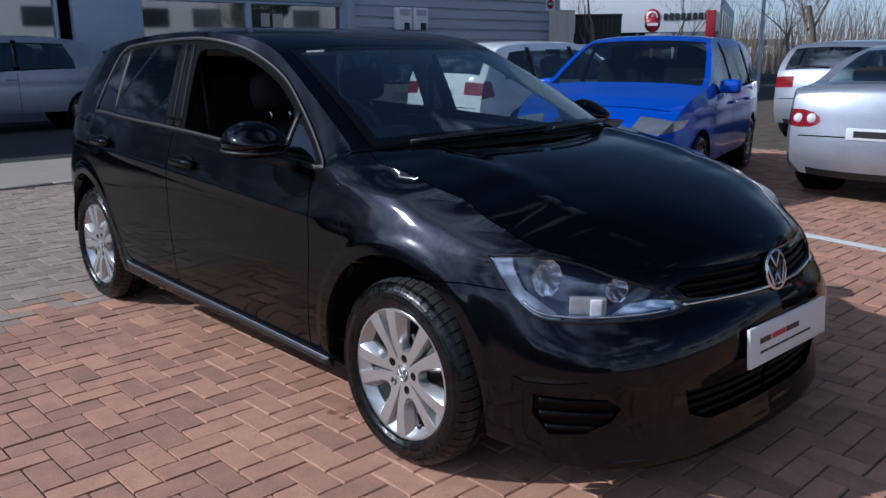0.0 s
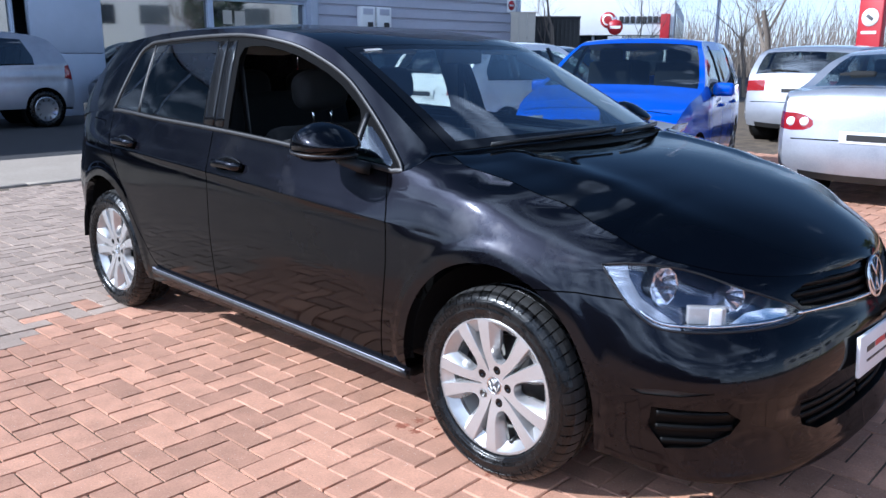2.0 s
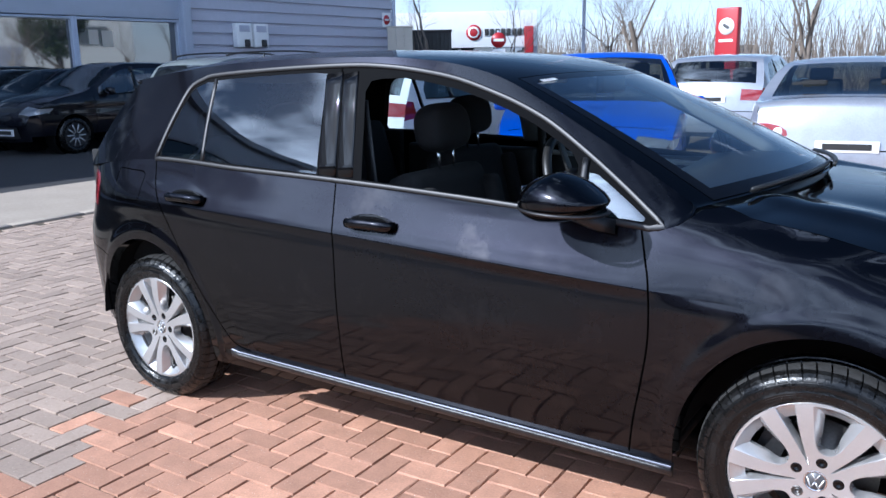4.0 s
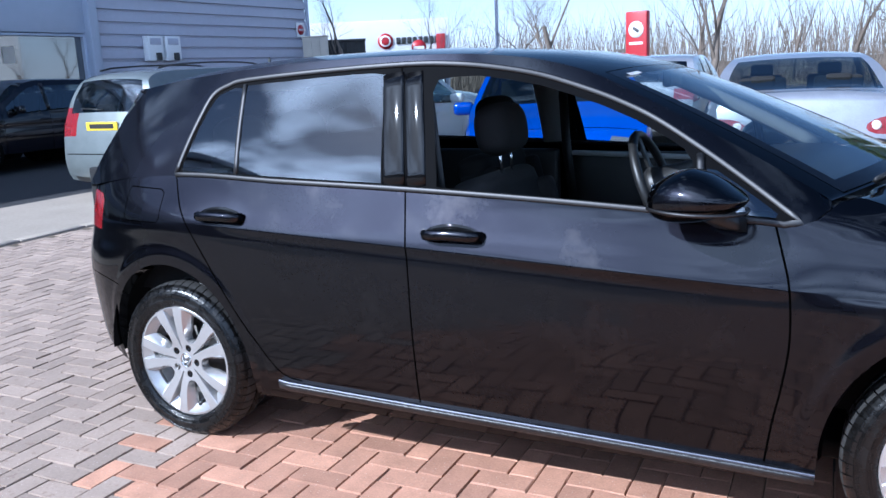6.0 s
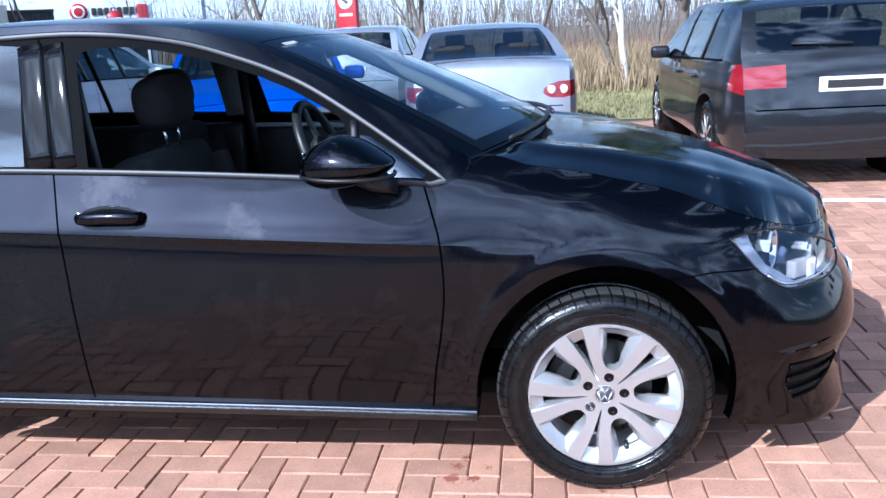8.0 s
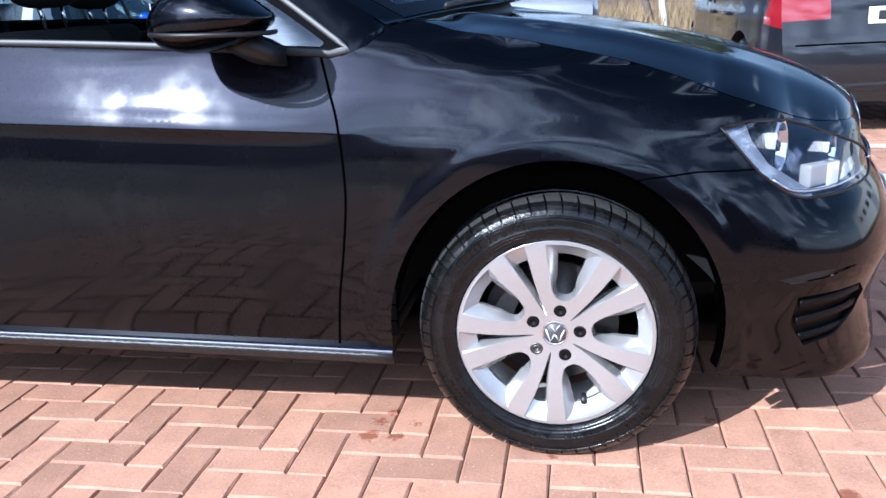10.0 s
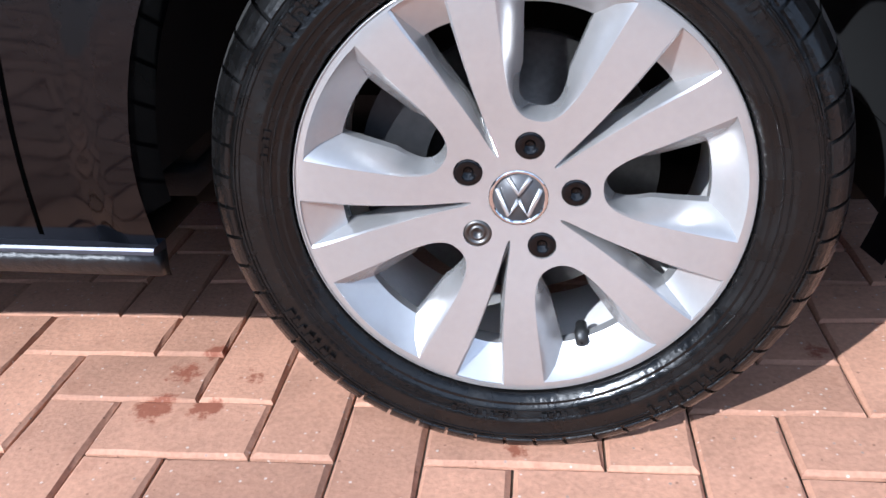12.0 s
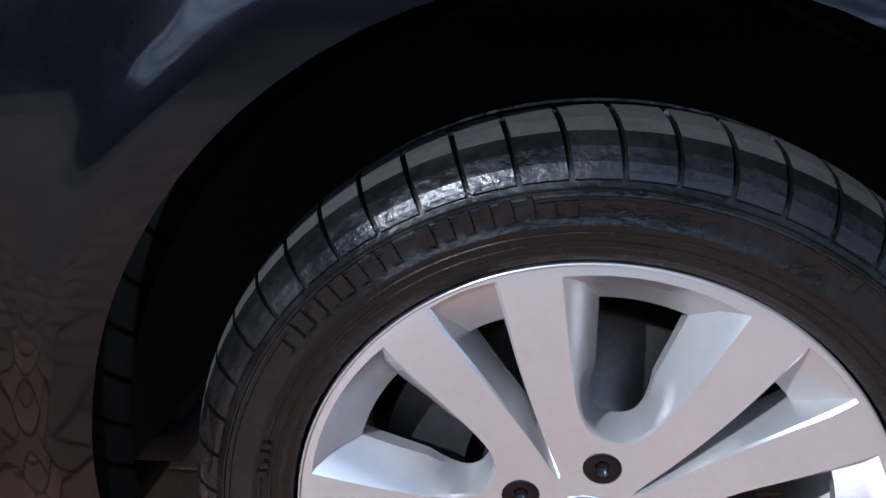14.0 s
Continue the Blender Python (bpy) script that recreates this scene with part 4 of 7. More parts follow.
for mirror in (False, True):
    again("bumper_blade", sheet_mesh("bumper_blade", *A["blade"], sunk(0.006), PLASTIC, mirror), black_car, label="thin black bumper slot")
    sg = -1 if mirror else 1
    ss = np.linspace(1.02, 1.449, 24)
    q = sunk(-0.004)(ss, np.interp(ss, [1.02, 1.1, 1.45], [0.618, 0.618, 0.617])) * (1, sg, 1)
    part("grille_trim", sweep([tuple(v) for v in q], round_section(0.005, 6), False, (0, 0, 1)), BRIGHT, black_car, "thin chrome grille strip")
    # headlamp: bowl, reflectors and a clear cover
    cover = again("headlamp", sheet_mesh("headlamp", *A["lamp"], lower, LAMPGLASS, mirror), black_car, label="clear headlamp with chrome reflectors")
    again("lamp_bowl", sheet_mesh("lamp_bowl", *A["lamp"], sunk(0.07), LAMPDARK, mirror), cover)
    part("lamp_wall", wall_of(LAMP, sunk(0.004), sunk(0.07), mirror), LAMPDARK, cover)
    facing = 62 if not mirror else 118
    for s0, z0, r, sq in ((0.545, 0.700, 0.052, 0.80), (0.80, 0.664, 0.036, 0.92)):
        c = sunk(0.036)(np.array([s0]), np.array([z0]))[0] * (1, sg, 1)
        at = Matrix.Translation(c) @ pose(0, 0, 0, 0, 0, facing) @ Matrix.Diagonal((sq, 1, 1, 1))
        bm = lathe([(0.006, 0.030), (r * 0.45, 0.024), (r * 0.8, 0.008), (r, -0.012), (r * 1.08, -0.014), (r * 1.06, 0.03)], 10)
        part("reflector", bm, BOWL, cover, "faceted chrome reflector bowl", smooth=False, at=at)
        part("bulb", lathe([(0.001, -0.012), (r * 0.22, -0.010), (r * 0.26, 0.02)], 12), LAMPDARK, cover, at=at)
    LB = cut_sheet(LAMP, [("band", [(0.33, 0.775), (0.422, 0.78), (0.440, 0.725), (0.478, 0.672), (0.60, 0.604), (0.60, 0.57), (0.50, 0.57), (0.40, 0.65)]),
                          ("toe", [(0.835, 0.628), (0.92, 0.634), (1.07, 0.618), (1.06, 0.585), (0.79, 0.58), (0.77, 0.602)]), ("rest", None)], 0.02)
    again("lamp_side_band", sheet_mesh("lamp_side_band", *LB["band"], sunk(0.012), LAMPSILVER, mirror), cover, label="pale grey side band")
    again("lamp_toe", sheet_mesh("lamp_toe", *LB["toe"], sunk(0.022), BOWL, mirror), cover, label="bright facet at the inner tip")
    p4 = np.array(LAMP[34:50])
    q = sunk(0.010)(p4[:, 0], p4[:, 1] + 0.011) * (1, sg, 1)
    part("lamp_strip", sweep([tuple(v) for v in q], round_section(0.006, 8), False, (0, 0, 1)), BRIGHT, cover, "bright lower strip")
    edge_l = np.array(densify(LAMP, 0.02))
    q = sunk(-0.0005)(edge_l[:, 0], edge_l[:, 1]) * (1, sg, 1)
    part("lamp_rim", sweep([tuple(v) for v in q], round_section(0.0035, 6), True, (0, 0, 1)), CHROME, cover, "fine silver lamp edge")
    c = sunk(0.030)(np.array([0.690]), np.array([0.626]))[0] * (1, sg, 1)
    part("indicator", box(0.105, 0.03, 0.052, 0.006, rot=pose(0, 0, 0, 0, 0, 40 * sg), at=tuple(c)), LENS, cover, "pale indicator lens")
    c = sunk(0.012)(np.array([0.715]), np.array([0.624]))[0] * (1, sg, 1)
    part("indicator_face", box(0.034, 0.012, 0.050, 0.004, rot=pose(0, 0, 0, 0, 0, 40 * sg), at=tuple(c)), SIGNWHITE, cover, "white facet of the indicator")

# roof, windscreen, bonnet, tailgate
NW = 0.075
S_HEAD = -1.035
frit = lambda g: [(-0.375 - g, 0.999), (-0.375 - g, NW + g * 1.2), (S_HEAD + g, NW + g * 1.2), (S_HEAD + g, 0.999)]
D = cut_sheet([(-2.92, 0.0), (-0.37, 0.0), (-0.37, 1.0), (-2.92, 1.0)], [("screen", frit(0.045)), ("frit", frit(0.004)), ("gap", frit(0.0)), ("roof", None)], 0.035)
both_d = lambda nm, key, mat: join_meshes(nm, [sheet_mesh(nm, *D[key], roof, mat, False), sheet_mesh(nm, *D[key], roof, mat, True)])
again("roof", both_d("roof", "roof", PAINT), black_car)
again("windscreen", both_d("windscreen", "screen", WINDSCREEN), black_car, label="clear laminated windscreen")
again("windscreen_border", both_d("windscreen_border", "frit", GLOSSBLACK), black_car)
again("roof_joint", both_d("roof_joint", "gap", GAP), black_car)
bm = bmesh.new()
q = roof(np.array([-1.000, -0.985, -0.985, -1.000]), np.array([0.165, 0.165, 0.285, 0.285])) + (0.002, 0, 0.004)
bm.faces.new([bm.verts.new(v) for v in q])
bmesh.ops.solidify(bm, geom=bm.faces[:], thickness=0.001)
part("windscreen_sticker", bm, SIGNWHITE, black_car, "small white paper sticker", smooth=False)
H = cut_sheet([(-0.36, 0.0), (1.449, 0.0), (1.449, 1.0), (-0.36, 1.0)], [("gap", [(-0.36, 0.0), (1.449, 0.0), (1.449, 0.007), (-0.36, 0.005)]), ("bonnet", None)], 0.035)
both_h = lambda nm, key, mat: join_meshes(nm, [sheet_mesh(nm, *H[key], hood, mat, False), sheet_mesh(nm, *H[key], hood, mat, True)])
again("bonnet", both_h("bonnet", "bonnet", PAINT), black_car, label="glossy black bonnet reflecting the sky")
again("bonnet_gap", both_h("bonnet_gap", "gap", GAP), black_car)
bm = bmesh.new()
ws = np.linspace(0, 1, 14)
ra = [bm.verts.new(v) for v in np.concatenate([hood(np.full(14, -0.36), ws), (hood(np.full(14, -0.36), ws) * (1, -1, 1))[-2::-1]]) - (0, 0, 0.012)]
rb = [bm.verts.new(v) for v in np.concatenate([roof(np.full(14, -0.40), ws), (roof(np.full(14, -0.40), ws) * (1, -1, 1))[-2::-1]]) - (0, 0, 0.02)]
for k in range(len(ra) - 1):
    bm.faces.new((ra[k], ra[k + 1], rb[k + 1], rb[k]))
part("cowl", bm, PLASTIC, black_car, "black plastic scuttle panel")
for y0, y1 in ((-0.55, 0.02), (0.05, 0.55)):
    q = []
    for t in np.linspace(0, 1, 10):
        y = y0 + (y1 - y0) * t
        w = 1 - abs(y) / 0.72
        q.append(tuple(roof(np.array([-0.372 - 0.016 * t]), np.array([w]))[0] * (1, 1 if y < 0 else -1, 1) + (0.010, 0, 0.010)))
    part("wiper", sweep(q, [(-0.006, -0.006), (0.006, -0.006), (0.004, 0.010), (-0.004, 0.010)], False, (0.4, 0, 1)), PLASTIC, black_car)
# tailgate behind the roof's end
side_line = np.array([(-2.92, float(rail_z(-2.92)))] + REAR_C + [(-3.17, float(top_edge(-3.17)))])
edge = green(side_line[:, 0], side_line[:, 1])
cx_line = np.array([(-3.20, 1.392), (-3.22, 1.34), (-3.27, 1.25), (-3.31, 1.15), (-3.35, 1.05), (-3.37, 0.96)])
bm = bmesh.new()
rows = []
for e, (mx, mz) in zip(edge, cx_line):
    row = []
    for t in np.linspace(-1, 1, 17):
        k = 1 - abs(t) ** 3.6
        row.append(bm.verts.new((e[0] + (mx - e[0]) * k, -e[1] * t, e[2] + (mz - 0.034 - e[2]) * k)))
    rows.append(row)
for p, q in zip(rows, rows[1:]):
    for k in range(len(p) - 1):
        bm.faces.new((p[k], p[k + 1], q[k + 1], q[k]))
bmesh.ops.recalc_face_normals(bm, faces=bm.faces)
part("tailgate", bm, PAINT, black_car)
end = np.concatenate([roof(np.full(14, -2.915), np.linspace(0, 1, 14)), (roof(np.full(14, -2.915), np.linspace(0, 1, 14)) * (1, -1, 1))[-2::-1]])
part("spoiler", sweep([tuple(v + np.array((-0.012, 0, -0.004))) for v in end], [(-0.016, -0.010), (0.006, -0.012), (0.006, 0.003), (-0.012, 0.004), (-0.02, -0.003)], False, (0, 0, 1)), PAINT, black_car)
part("aerial", lathe([(0.001, 0.05), (0.008, 0.03), (0.016, 0.004), (0.018, -0.004)], 10, "z", at=(-2.75, 0, 1.424)), PLASTIC, black_car)

# emblem on the nose: a ring with two chevrons
EMB = Matrix.Translation((0.820, 0.0, 0.660)) @ pose(0, 0, 0, 0, -12, 0) @ pose(0, 0, 0, 0, 0, 90)


def emblem(r, parent, at, depth=0.008):
    disc = part("emblem", lathe([(0.001, 0), (r, 0), (r, depth), (0.001, depth)], 40), GLOSSBLACK, parent, "round chrome badge", at=at)
    part("badge_ring", lathe([(r * 0.88, -depth * 0.7), (r, -depth * 0.7), (r * 1.02, 0), (r * 0.86, 0)], 40), BRIGHT, disc)
    for (a, b, c) in (((-0.42, 0.80), (0.0, 0.14), (0.42, 0.80)), ((-0.82, 0.36), (-0.38, -0.76), (0.0, -0.10)), ((0.82, 0.36), (0.38, -0.76), (0.0, -0.10))):
        line = [(p[0] * r, -depth * 0.5, p[1] * r) for p in (a, b, c)]
        part("badge_stroke", sweep(line, [(-r * 0.075, -0.002), (r * 0.075, -0.002), (r * 0.06, 0.003), (-r * 0.06, 0.003)], False, (0, -1, 0)), BRIGHT, disc)
    return disc


emblem(0.065, black_car, EMB)
# dealer plate on the bumper, print as bars
PL = Matrix.Translation((0.868, 0.03, 0.462)) @ pose(0, 0, 0, 0, -4, 0)
plate = part("dealer_plate", box(0.012, 0.52, 0.125, 0.004), PLATEWHITE, black_car, "white dealer plate with printed bars", at=PL)
for y, w, m in ((-0.166, 0.068, PRINTBLACK), (-0.079, 0.086, PRINTRED), (0.014, 0.086, PRINTBLACK)):
    part("print_bar", box(0.002, w, 0.017, at=(0.0068, y, 0.014)), m, plate, smooth=False)
for y, w in ((-0.172, 0.05), (-0.105, 0.07), (-0.035, 0.055), (0.07, 0.14)):
    part("print_bar", box(0.002, w, 0.007, at=(0.0068, y, -0.022)), PRINTBLACK, plate, smooth=False)
# air dam and tray added under the front bumper to block sun beneath
for sg in (1, -1):
    ss = np.linspace(0.62, 1.449, 30)
    q = sunk(0.10)(ss, np.full(30, 0.205)) * (1, sg, 1)
    part("air_dam", sweep([tuple(v) for v in q], [(-0.006, -0.055), (0.006, -0.055), (0.006, 0.05), (-0.006, 0.05)], False, (0, 0, 1)), WELL, black_car, "black plastic air dam")
for sg in (1, -1):
    part("arch_liner", box(0.012, 0.30, 0.12, 0.004, at=(0.394, -0.655 * sg, 0.285)), WELL, black_car)
part("undertray", box(0.85, 1.0, 0.03, 0.01, at=(0.20, 0, 0.195)), PLASTIC, black_car)

# door handles
for side, sg in (("driver", 1), ("passenger", -1)):
    for key, (hx, hz) in HANDLES.items():
        c = lower(np.array([hx]), np.array([hz]))[0] * (1, sg, 1)
        hz = c[2]
        door = doors[side, "door_front" if key == "F" else "door_rear"]
        line = [(hx + 0.100 * t, c[1] - sg * (0.036 * math.sqrt(max(0.0, 1 - t ** 4)) + 0.002), hz + 0.006 * (1 - t * t)) for t in np.linspace(-1, 1, 15)]
        part("door_handle", sweep(line, [(0.017 * math.cos(a), 0.011 * math.sin(a)) for a in np.linspace(0, 2 * math.pi, 11)[:-1]], False, (0, -sg, 0)), PAINT, door, "glossy black grab handle")
        bm = bmesh.new()
        bmesh.ops.create_uvsphere(bm, u_segments=24, v_segments=10, radius=1)
        bmesh.ops.scale(bm, vec=(0.100, 0.005, 0.040), verts=bm.verts)
        part("handle_cup", bm, GLOSSBLACK, door, at=Matrix.Translation((hx, c[1] - sg * 0.001, hz - 0.004)))

# door mirrors
for sg in (1, -1):
    bm = bmesh.new()
    bmesh.ops.create_uvsphere(bm, u_segments=32, v_segments=20, radius=1)
    for v in bm.verts:
        x, y, z = v.co
        fl = 1.0 if z > 0 else 0.86
        x2 = math.copysign(abs(x) ** 0.8, x)
        v.co = (0.131 * x2 * (1 - 0.22 * (z > 0) * z) + 0.015 * z, 0.112 * y, 0.078 * math.copysign(abs(z) ** 0.85, z) * fl * (1 - (0.60 if z > 0 else 0.35) * max(0, x + 0.15)))
        if v.co.x < -0.105:
            v.co.x = -0.105 + (v.co.x + 0.105) * 0.5
    mirror = part("door_mirror", bm, PAINT, black_car, "glossy black door mirror with chrome strip", at=Matrix.Translation((-0.683, -0.955 * sg, 1.023)) @ pose(0, 0, 0, 0, 0, -8 * sg))
    line = [(0.128 * math.cos(a) - 0.0, 0.115 * math.sin(a) * -sg, -0.026 - 0.004 * math.cos(a)) for a in np.linspace(-0.5, 2.6, 22)]
    part("mirror_strip", sweep(line, round_section(0.0055, 6), False, (0, 0, 1)), CHROME, mirror, "thin chrome strip")
    part("mirror_glass", box(0.004, 0.125, 0.075, 0.001, at=(-0.098, 0, 0)), BRIGHT, mirror)
    foot = sweep([(0.04, 0.03 * sg, -0.045), (0.06, 0.09 * sg, -0.075), (0.07, 0.125 * sg, -0.085)], [(-0.035, -0.02), (0.035, -0.02), (0.025, 0.02), (-0.025, 0.02)], False, (0, 0, 1))
    part("mirror_foot", foot, PLASTIC, mirror)

# ---------------------------------------------------------------- wheels
RIM_R = 0.2214


def wheel_face_y(r):
    """How far the wheel's face stands out, by radius (negative: outward)."""
    return np.interp(r, [0.0, 0.03, 0.045, 0.07, 0.10, 0.13, 0.16, 0.19, 0.212, 0.2214], [0.0135, 0.0135, 0.0125, 0.0100, 0.0060, 0.0028, 0.0006, -0.0004, -0.0002, 0.0012])


def polar(r, a):
    return (r * math.cos(radians(a)), r * math.sin(radians(a)))


BOLT_A = [77.7 + 72 * k for k in range(5)]
WIDE = [(0.2125, 17.3), (0.195, 17.2), (0.17, 17.1), (0.147, 16.9), (0.125, 16.6), (0.108, 15.6), (0.095, 13.3), (0.0860, 9.0), (0.0822, 3.4)]
SLOT = [(0.2165, 7.2), (0.195, 6.9), (0.17, 6.1), (0.147, 5.3), (0.12, 4.5), (0.10, 3.8), (0.08, 3.1), (0.062, 2.7), (0.052, 2.1), (0.0475, 0.7)]


def window_loop(half, a):
    """A closed opening between spokes: sharp corners at the rim, a rounded end at the hub."""
    side = [polar(r, a + d) for r, d in half] + [polar(r, a - d) for r, d in half[::-1]]
    r, d = half[0]
    return curve_through(side, 3) + [polar(r + 0.001 * (1 - t * t), a + d * t) for t in np.linspace(-1, 1, 9)[1:-1]]


def wheel_parts():
    """One alloy wheel with five double spokes, its face towards -y, centred on the hub."""
    regions = []
    for a in BOLT_A:
        regions.append(("hole", window_loop(WIDE, a)))
        regions.append(("hole", window_loop(SLOT, a + 36)))
        bx, bz = polar(0.056, a)
        regions.append(("hole", [(bx + 0.0145 * math.cos(t), bz + 0.0145 * math.sin(t)) for t in np.linspace(0, 2 * math.pi, 17)[:-1]]))
    regions.append(("hole", [(0.0295 * math.cos(t), 0.0295 * math.sin(t)) for t in np.linspace(0, 2 * math.pi, 33)[:-1]]))
    regions.append(("face", None))
    outline = [(RIM_R * math.cos(t), RIM_R * math.sin(t)) for t in np.linspace(0, 2 * math.pi, 97)[:-1]]
    rings = [[(r * math.cos(t), r * math.sin(t)) for t in np.linspace(0, 2 * math.pi, 97)] for r in (0.2125, 0.2185)]
    cut = cut_sheet(outline, regions, 0.011, rings)
    pts, tris = cut["face"]
    bm = bmesh.new()
    ridge = []
    for x, z in pts:
        r = math.hypot(x, z)
        y = float(wheel_face_y(r))
        vs = bm.verts.new((x, y, z))
        ridge.append(vs)
    for t in tris:
        bm.faces.new([ridge[i] for i in t])
    bmesh.ops.recalc_face_normals(bm, faces=bm.faces)
    if sum(f.normal.y for f in bm.faces) > 0:
        bmesh.ops.reverse_faces(bm, faces=bm.faces)

    def ramp(outer, stages):
        """Sloped walls from the face down to a narrower opening, then straight in."""
        outer = densify(outer, 0.011)
        ya = [float(wheel_face_y(math.hypot(*p))) for p in outer]
        rings = [[bm.verts.new((p[0], y, p[1])) for p, y in zip(outer, ya)]]
        for shrink, depth in stages:
            inner = [shrink(p) for p in outer]
            rings.append([bm.verts.new((q[0], y + depth, q[1])) for q, y in zip(inner, ya)])
        rings.append([bm.verts.new((q[0], 0.044, q[1])) for q in inner])
        for p, q in zip(rings, rings[1:]):
            for j in range(len(p)):
                bm.faces.new((p[j], p[(j + 1) % len(p)], q[(j + 1) % len(q)], q[j]))

    def narrower(a, r0, r1, k, f0, f1):
        def f(p):
            r, d = math.hypot(*p), (math.degrees(math.atan2(p[1], p[0])) - a + 180) % 360 - 180
            return polar(r1 + (r - r0) * k, a + d * float(np.interp(r, [0.09, 0.14], [f0, f1])))
        return f

    def recess(loop, steps):
        loop = densify(loop, 0.012)
        pl = np.array(loop)
        tg = np.roll(pl, -1, axis=0) - np.roll(pl, 1, axis=0)
        tg = tg / (np.linalg.norm(tg, axis=1)[:, None] + 1e-9)
        nin = np.stack([-tg[:, 1], tg[:, 0]], 1)
        area = 0.5 * np.sum(pl[:, 0] * np.roll(pl[:, 1], -1) - np.roll(pl[:, 0], -1) * pl[:, 1])
        if area < 0:
            nin = -nin
        rings = []
        for shrink, dy in steps:
            ring = []
            for (x, z), (nx, nz) in zip(loop, nin):
                r = math.hypot(x, z)
                ring.append(bm.verts.new((x + nx * shrink, float(wheel_face_y(r)) + dy, z + nz * shrink)))
            rings.append(ring)
        for p, q in zip(rings, rings[1:]):
            for j in range(len(p)):
                try:
                    bm.faces.new((p[j], p[(j + 1) % len(p)], q[(j + 1) % len(q)], q[j]))
                except ValueError:
                    pass

    for a in BOLT_A:
        ramp(window_loop(WIDE, a), [(narrower(a, 0.082, 0.0830, 0.980, 0.95, 0.940), 0.0028), (narrower(a, 0.082, 0.0845, 0.90, 0.91, 0.77), 0.014), (narrower(a, 0.082, 0.0868, 0.75, 0.84, 0.57), 0.031)])
        ramp(window_loop(SLOT, a + 36), [(narrower(a + 36, 0.0465, 0.0480, 0.988, 0.88, 0.90), 0.0020), (narrower(a + 36, 0.0465, 0.084, 0.56, 0.36, 0.60), 0.024)])
        bx, bz = polar(0.056, a)
        recess([(bx + 0.0145 * math.cos(t), bz + 0.0145 * math.sin(t)) for t in np.linspace(0, 2 * math.pi, 17)[:-1]], [(0, 0), (0.0005, 0.006), (0.001, 0.012)])
    bmesh.ops.remove_doubles(bm, verts=bm.verts, dist=2e-4)
    rim = mesh_of(bm, "wheel", ALLOY)
    rim.set_sharp_from_angle(angle=radians(18))
    out = {"rim": rim}
    out["lip"] = mesh_of(lathe([(RIM_R - 0.0012, -0.0003), (RIM_R, -0.0004), (RIM_R + 0.0015, 0.003), (RIM_R + 0.001, 0.010), (0.2105, 0.014), (0.208, 0.045)], 128), "rim_lip", ALLOY)
    out["barrel"] = mesh_of(lathe([(0.206, 0.045), (0.201, 0.06), (0.195, 0.09), (0.197, 0.16), (0.212, 0.185)], 64), "rim_barrel", BARREL)
    # tyre: rounded section with raised rings on the side wall
    prof = [(0.2245, 0.014), (0.2245, 0.0), (0.2262, -0.005), (0.230, -0.0075), (0.232, -0.0095), (0.235, -0.0095), (0.237, -0.0115), (0.2395, -0.0125), (0.2400, -0.0138), (0.2412, -0.0138), (0.2418, -0.0130), (0.2465, -0.0146), (0.2470, -0.0156), (0.2480, -0.0156), (0.2486, -0.0150), (0.250, -0.0155), (0.252, -0.0170), (0.254, -0.0170),
            (0.256, -0.0158), (0.270, -0.0158), (0.2705, -0.0168), (0.2718, -0.0168), (0.2724, -0.0155), (0.2745, -0.0150), (0.275, -0.0160), (0.2762, -0.0158), (0.2768, -0.0144), (0.278, -0.0128), (0.285, -0.0085), (0.293, -0.0015), (0.300, 0.008), (0.3055, 0.018), (0.3095, 0.030), (0.312, 0.045),
            (0.3135, 0.060), (0.3085, 0.062), (0.3085, 0.070), (0.3140, 0.072), (0.3150, 0.092), (0.3090, 0.094), (0.3090, 0.102), (0.3150, 0.104), (0.3140, 0.13), (0.310, 0.155), (0.300, 0.18), (0.28, 0.195), (0.23, 0.185), (0.2135, 0.18)]
    prof = [(r - 0.10 * max(0.0, r - 0.285), y) for r, y in prof]
    bm = lathe(prof, 128)
    for v in bm.verts:
        if v.co.z < -0.300:
            v.co.z = -0.300 - (abs(v.co.z) - 0.300) * 0.42
    tyre = mesh_of(bm, "tyre", RUBBER)
    tyre.set_sharp_from_angle(angle=radians(40))
    out["tyre"] = tyre
    # shoulder blocks round the tread edge
    bm = bmesh.new()
    for k in range(54):
        a0, a1 = 360 / 54 * k, 360 / 54 * (k + 0.88)
        prof2 = [(0.2825, -0.0110), (0.286, -0.0095), (0.2905, -0.0058), (0.2968, 0.0020), (0.3025, 0.0132), (0.3066, 0.0285), (0.3085, 0.0455), (0.3090, 0.057)]
        prof2 = [(r + 0.30 * max(0.0, r - 0.285), y) for r, y in prof2]
        rows = []
        for a in (a0, (a0 + a1) / 2, a1):
            skew = lambda y: a + 30 * y
            rows.append([bm.verts.new((r * math.cos(radians(skew(y))), y - 0.0010, r * math.sin(radians(skew(y))))) for r, y in prof2])
            rows[-1] += [bm.verts.new(((r - 0.008) * math.cos(radians(skew(y))), y + 0.004, (r - 0.008) * math.sin(radians(skew(y))))) for r, y in prof2]
        n = len(prof2)
        for p, q in zip(rows, rows[1:]):
            for j in range(n - 1):
                bm.faces.new((p[j], p[j + 1], q[j + 1], q[j])).material_index = j > 3
        for p in (rows[0], rows[-1]):
            for j in range(n - 1):
                bm.faces.new((p[j], p[j + 1], p[n + j + 1], p[n + j]))
        for p, q in zip(rows, rows[1:]):
            bm.faces.new((p[0], q[0], q[n], p[n]))
    bmesh.ops.recalc_face_normals(bm, faces=bm.faces)
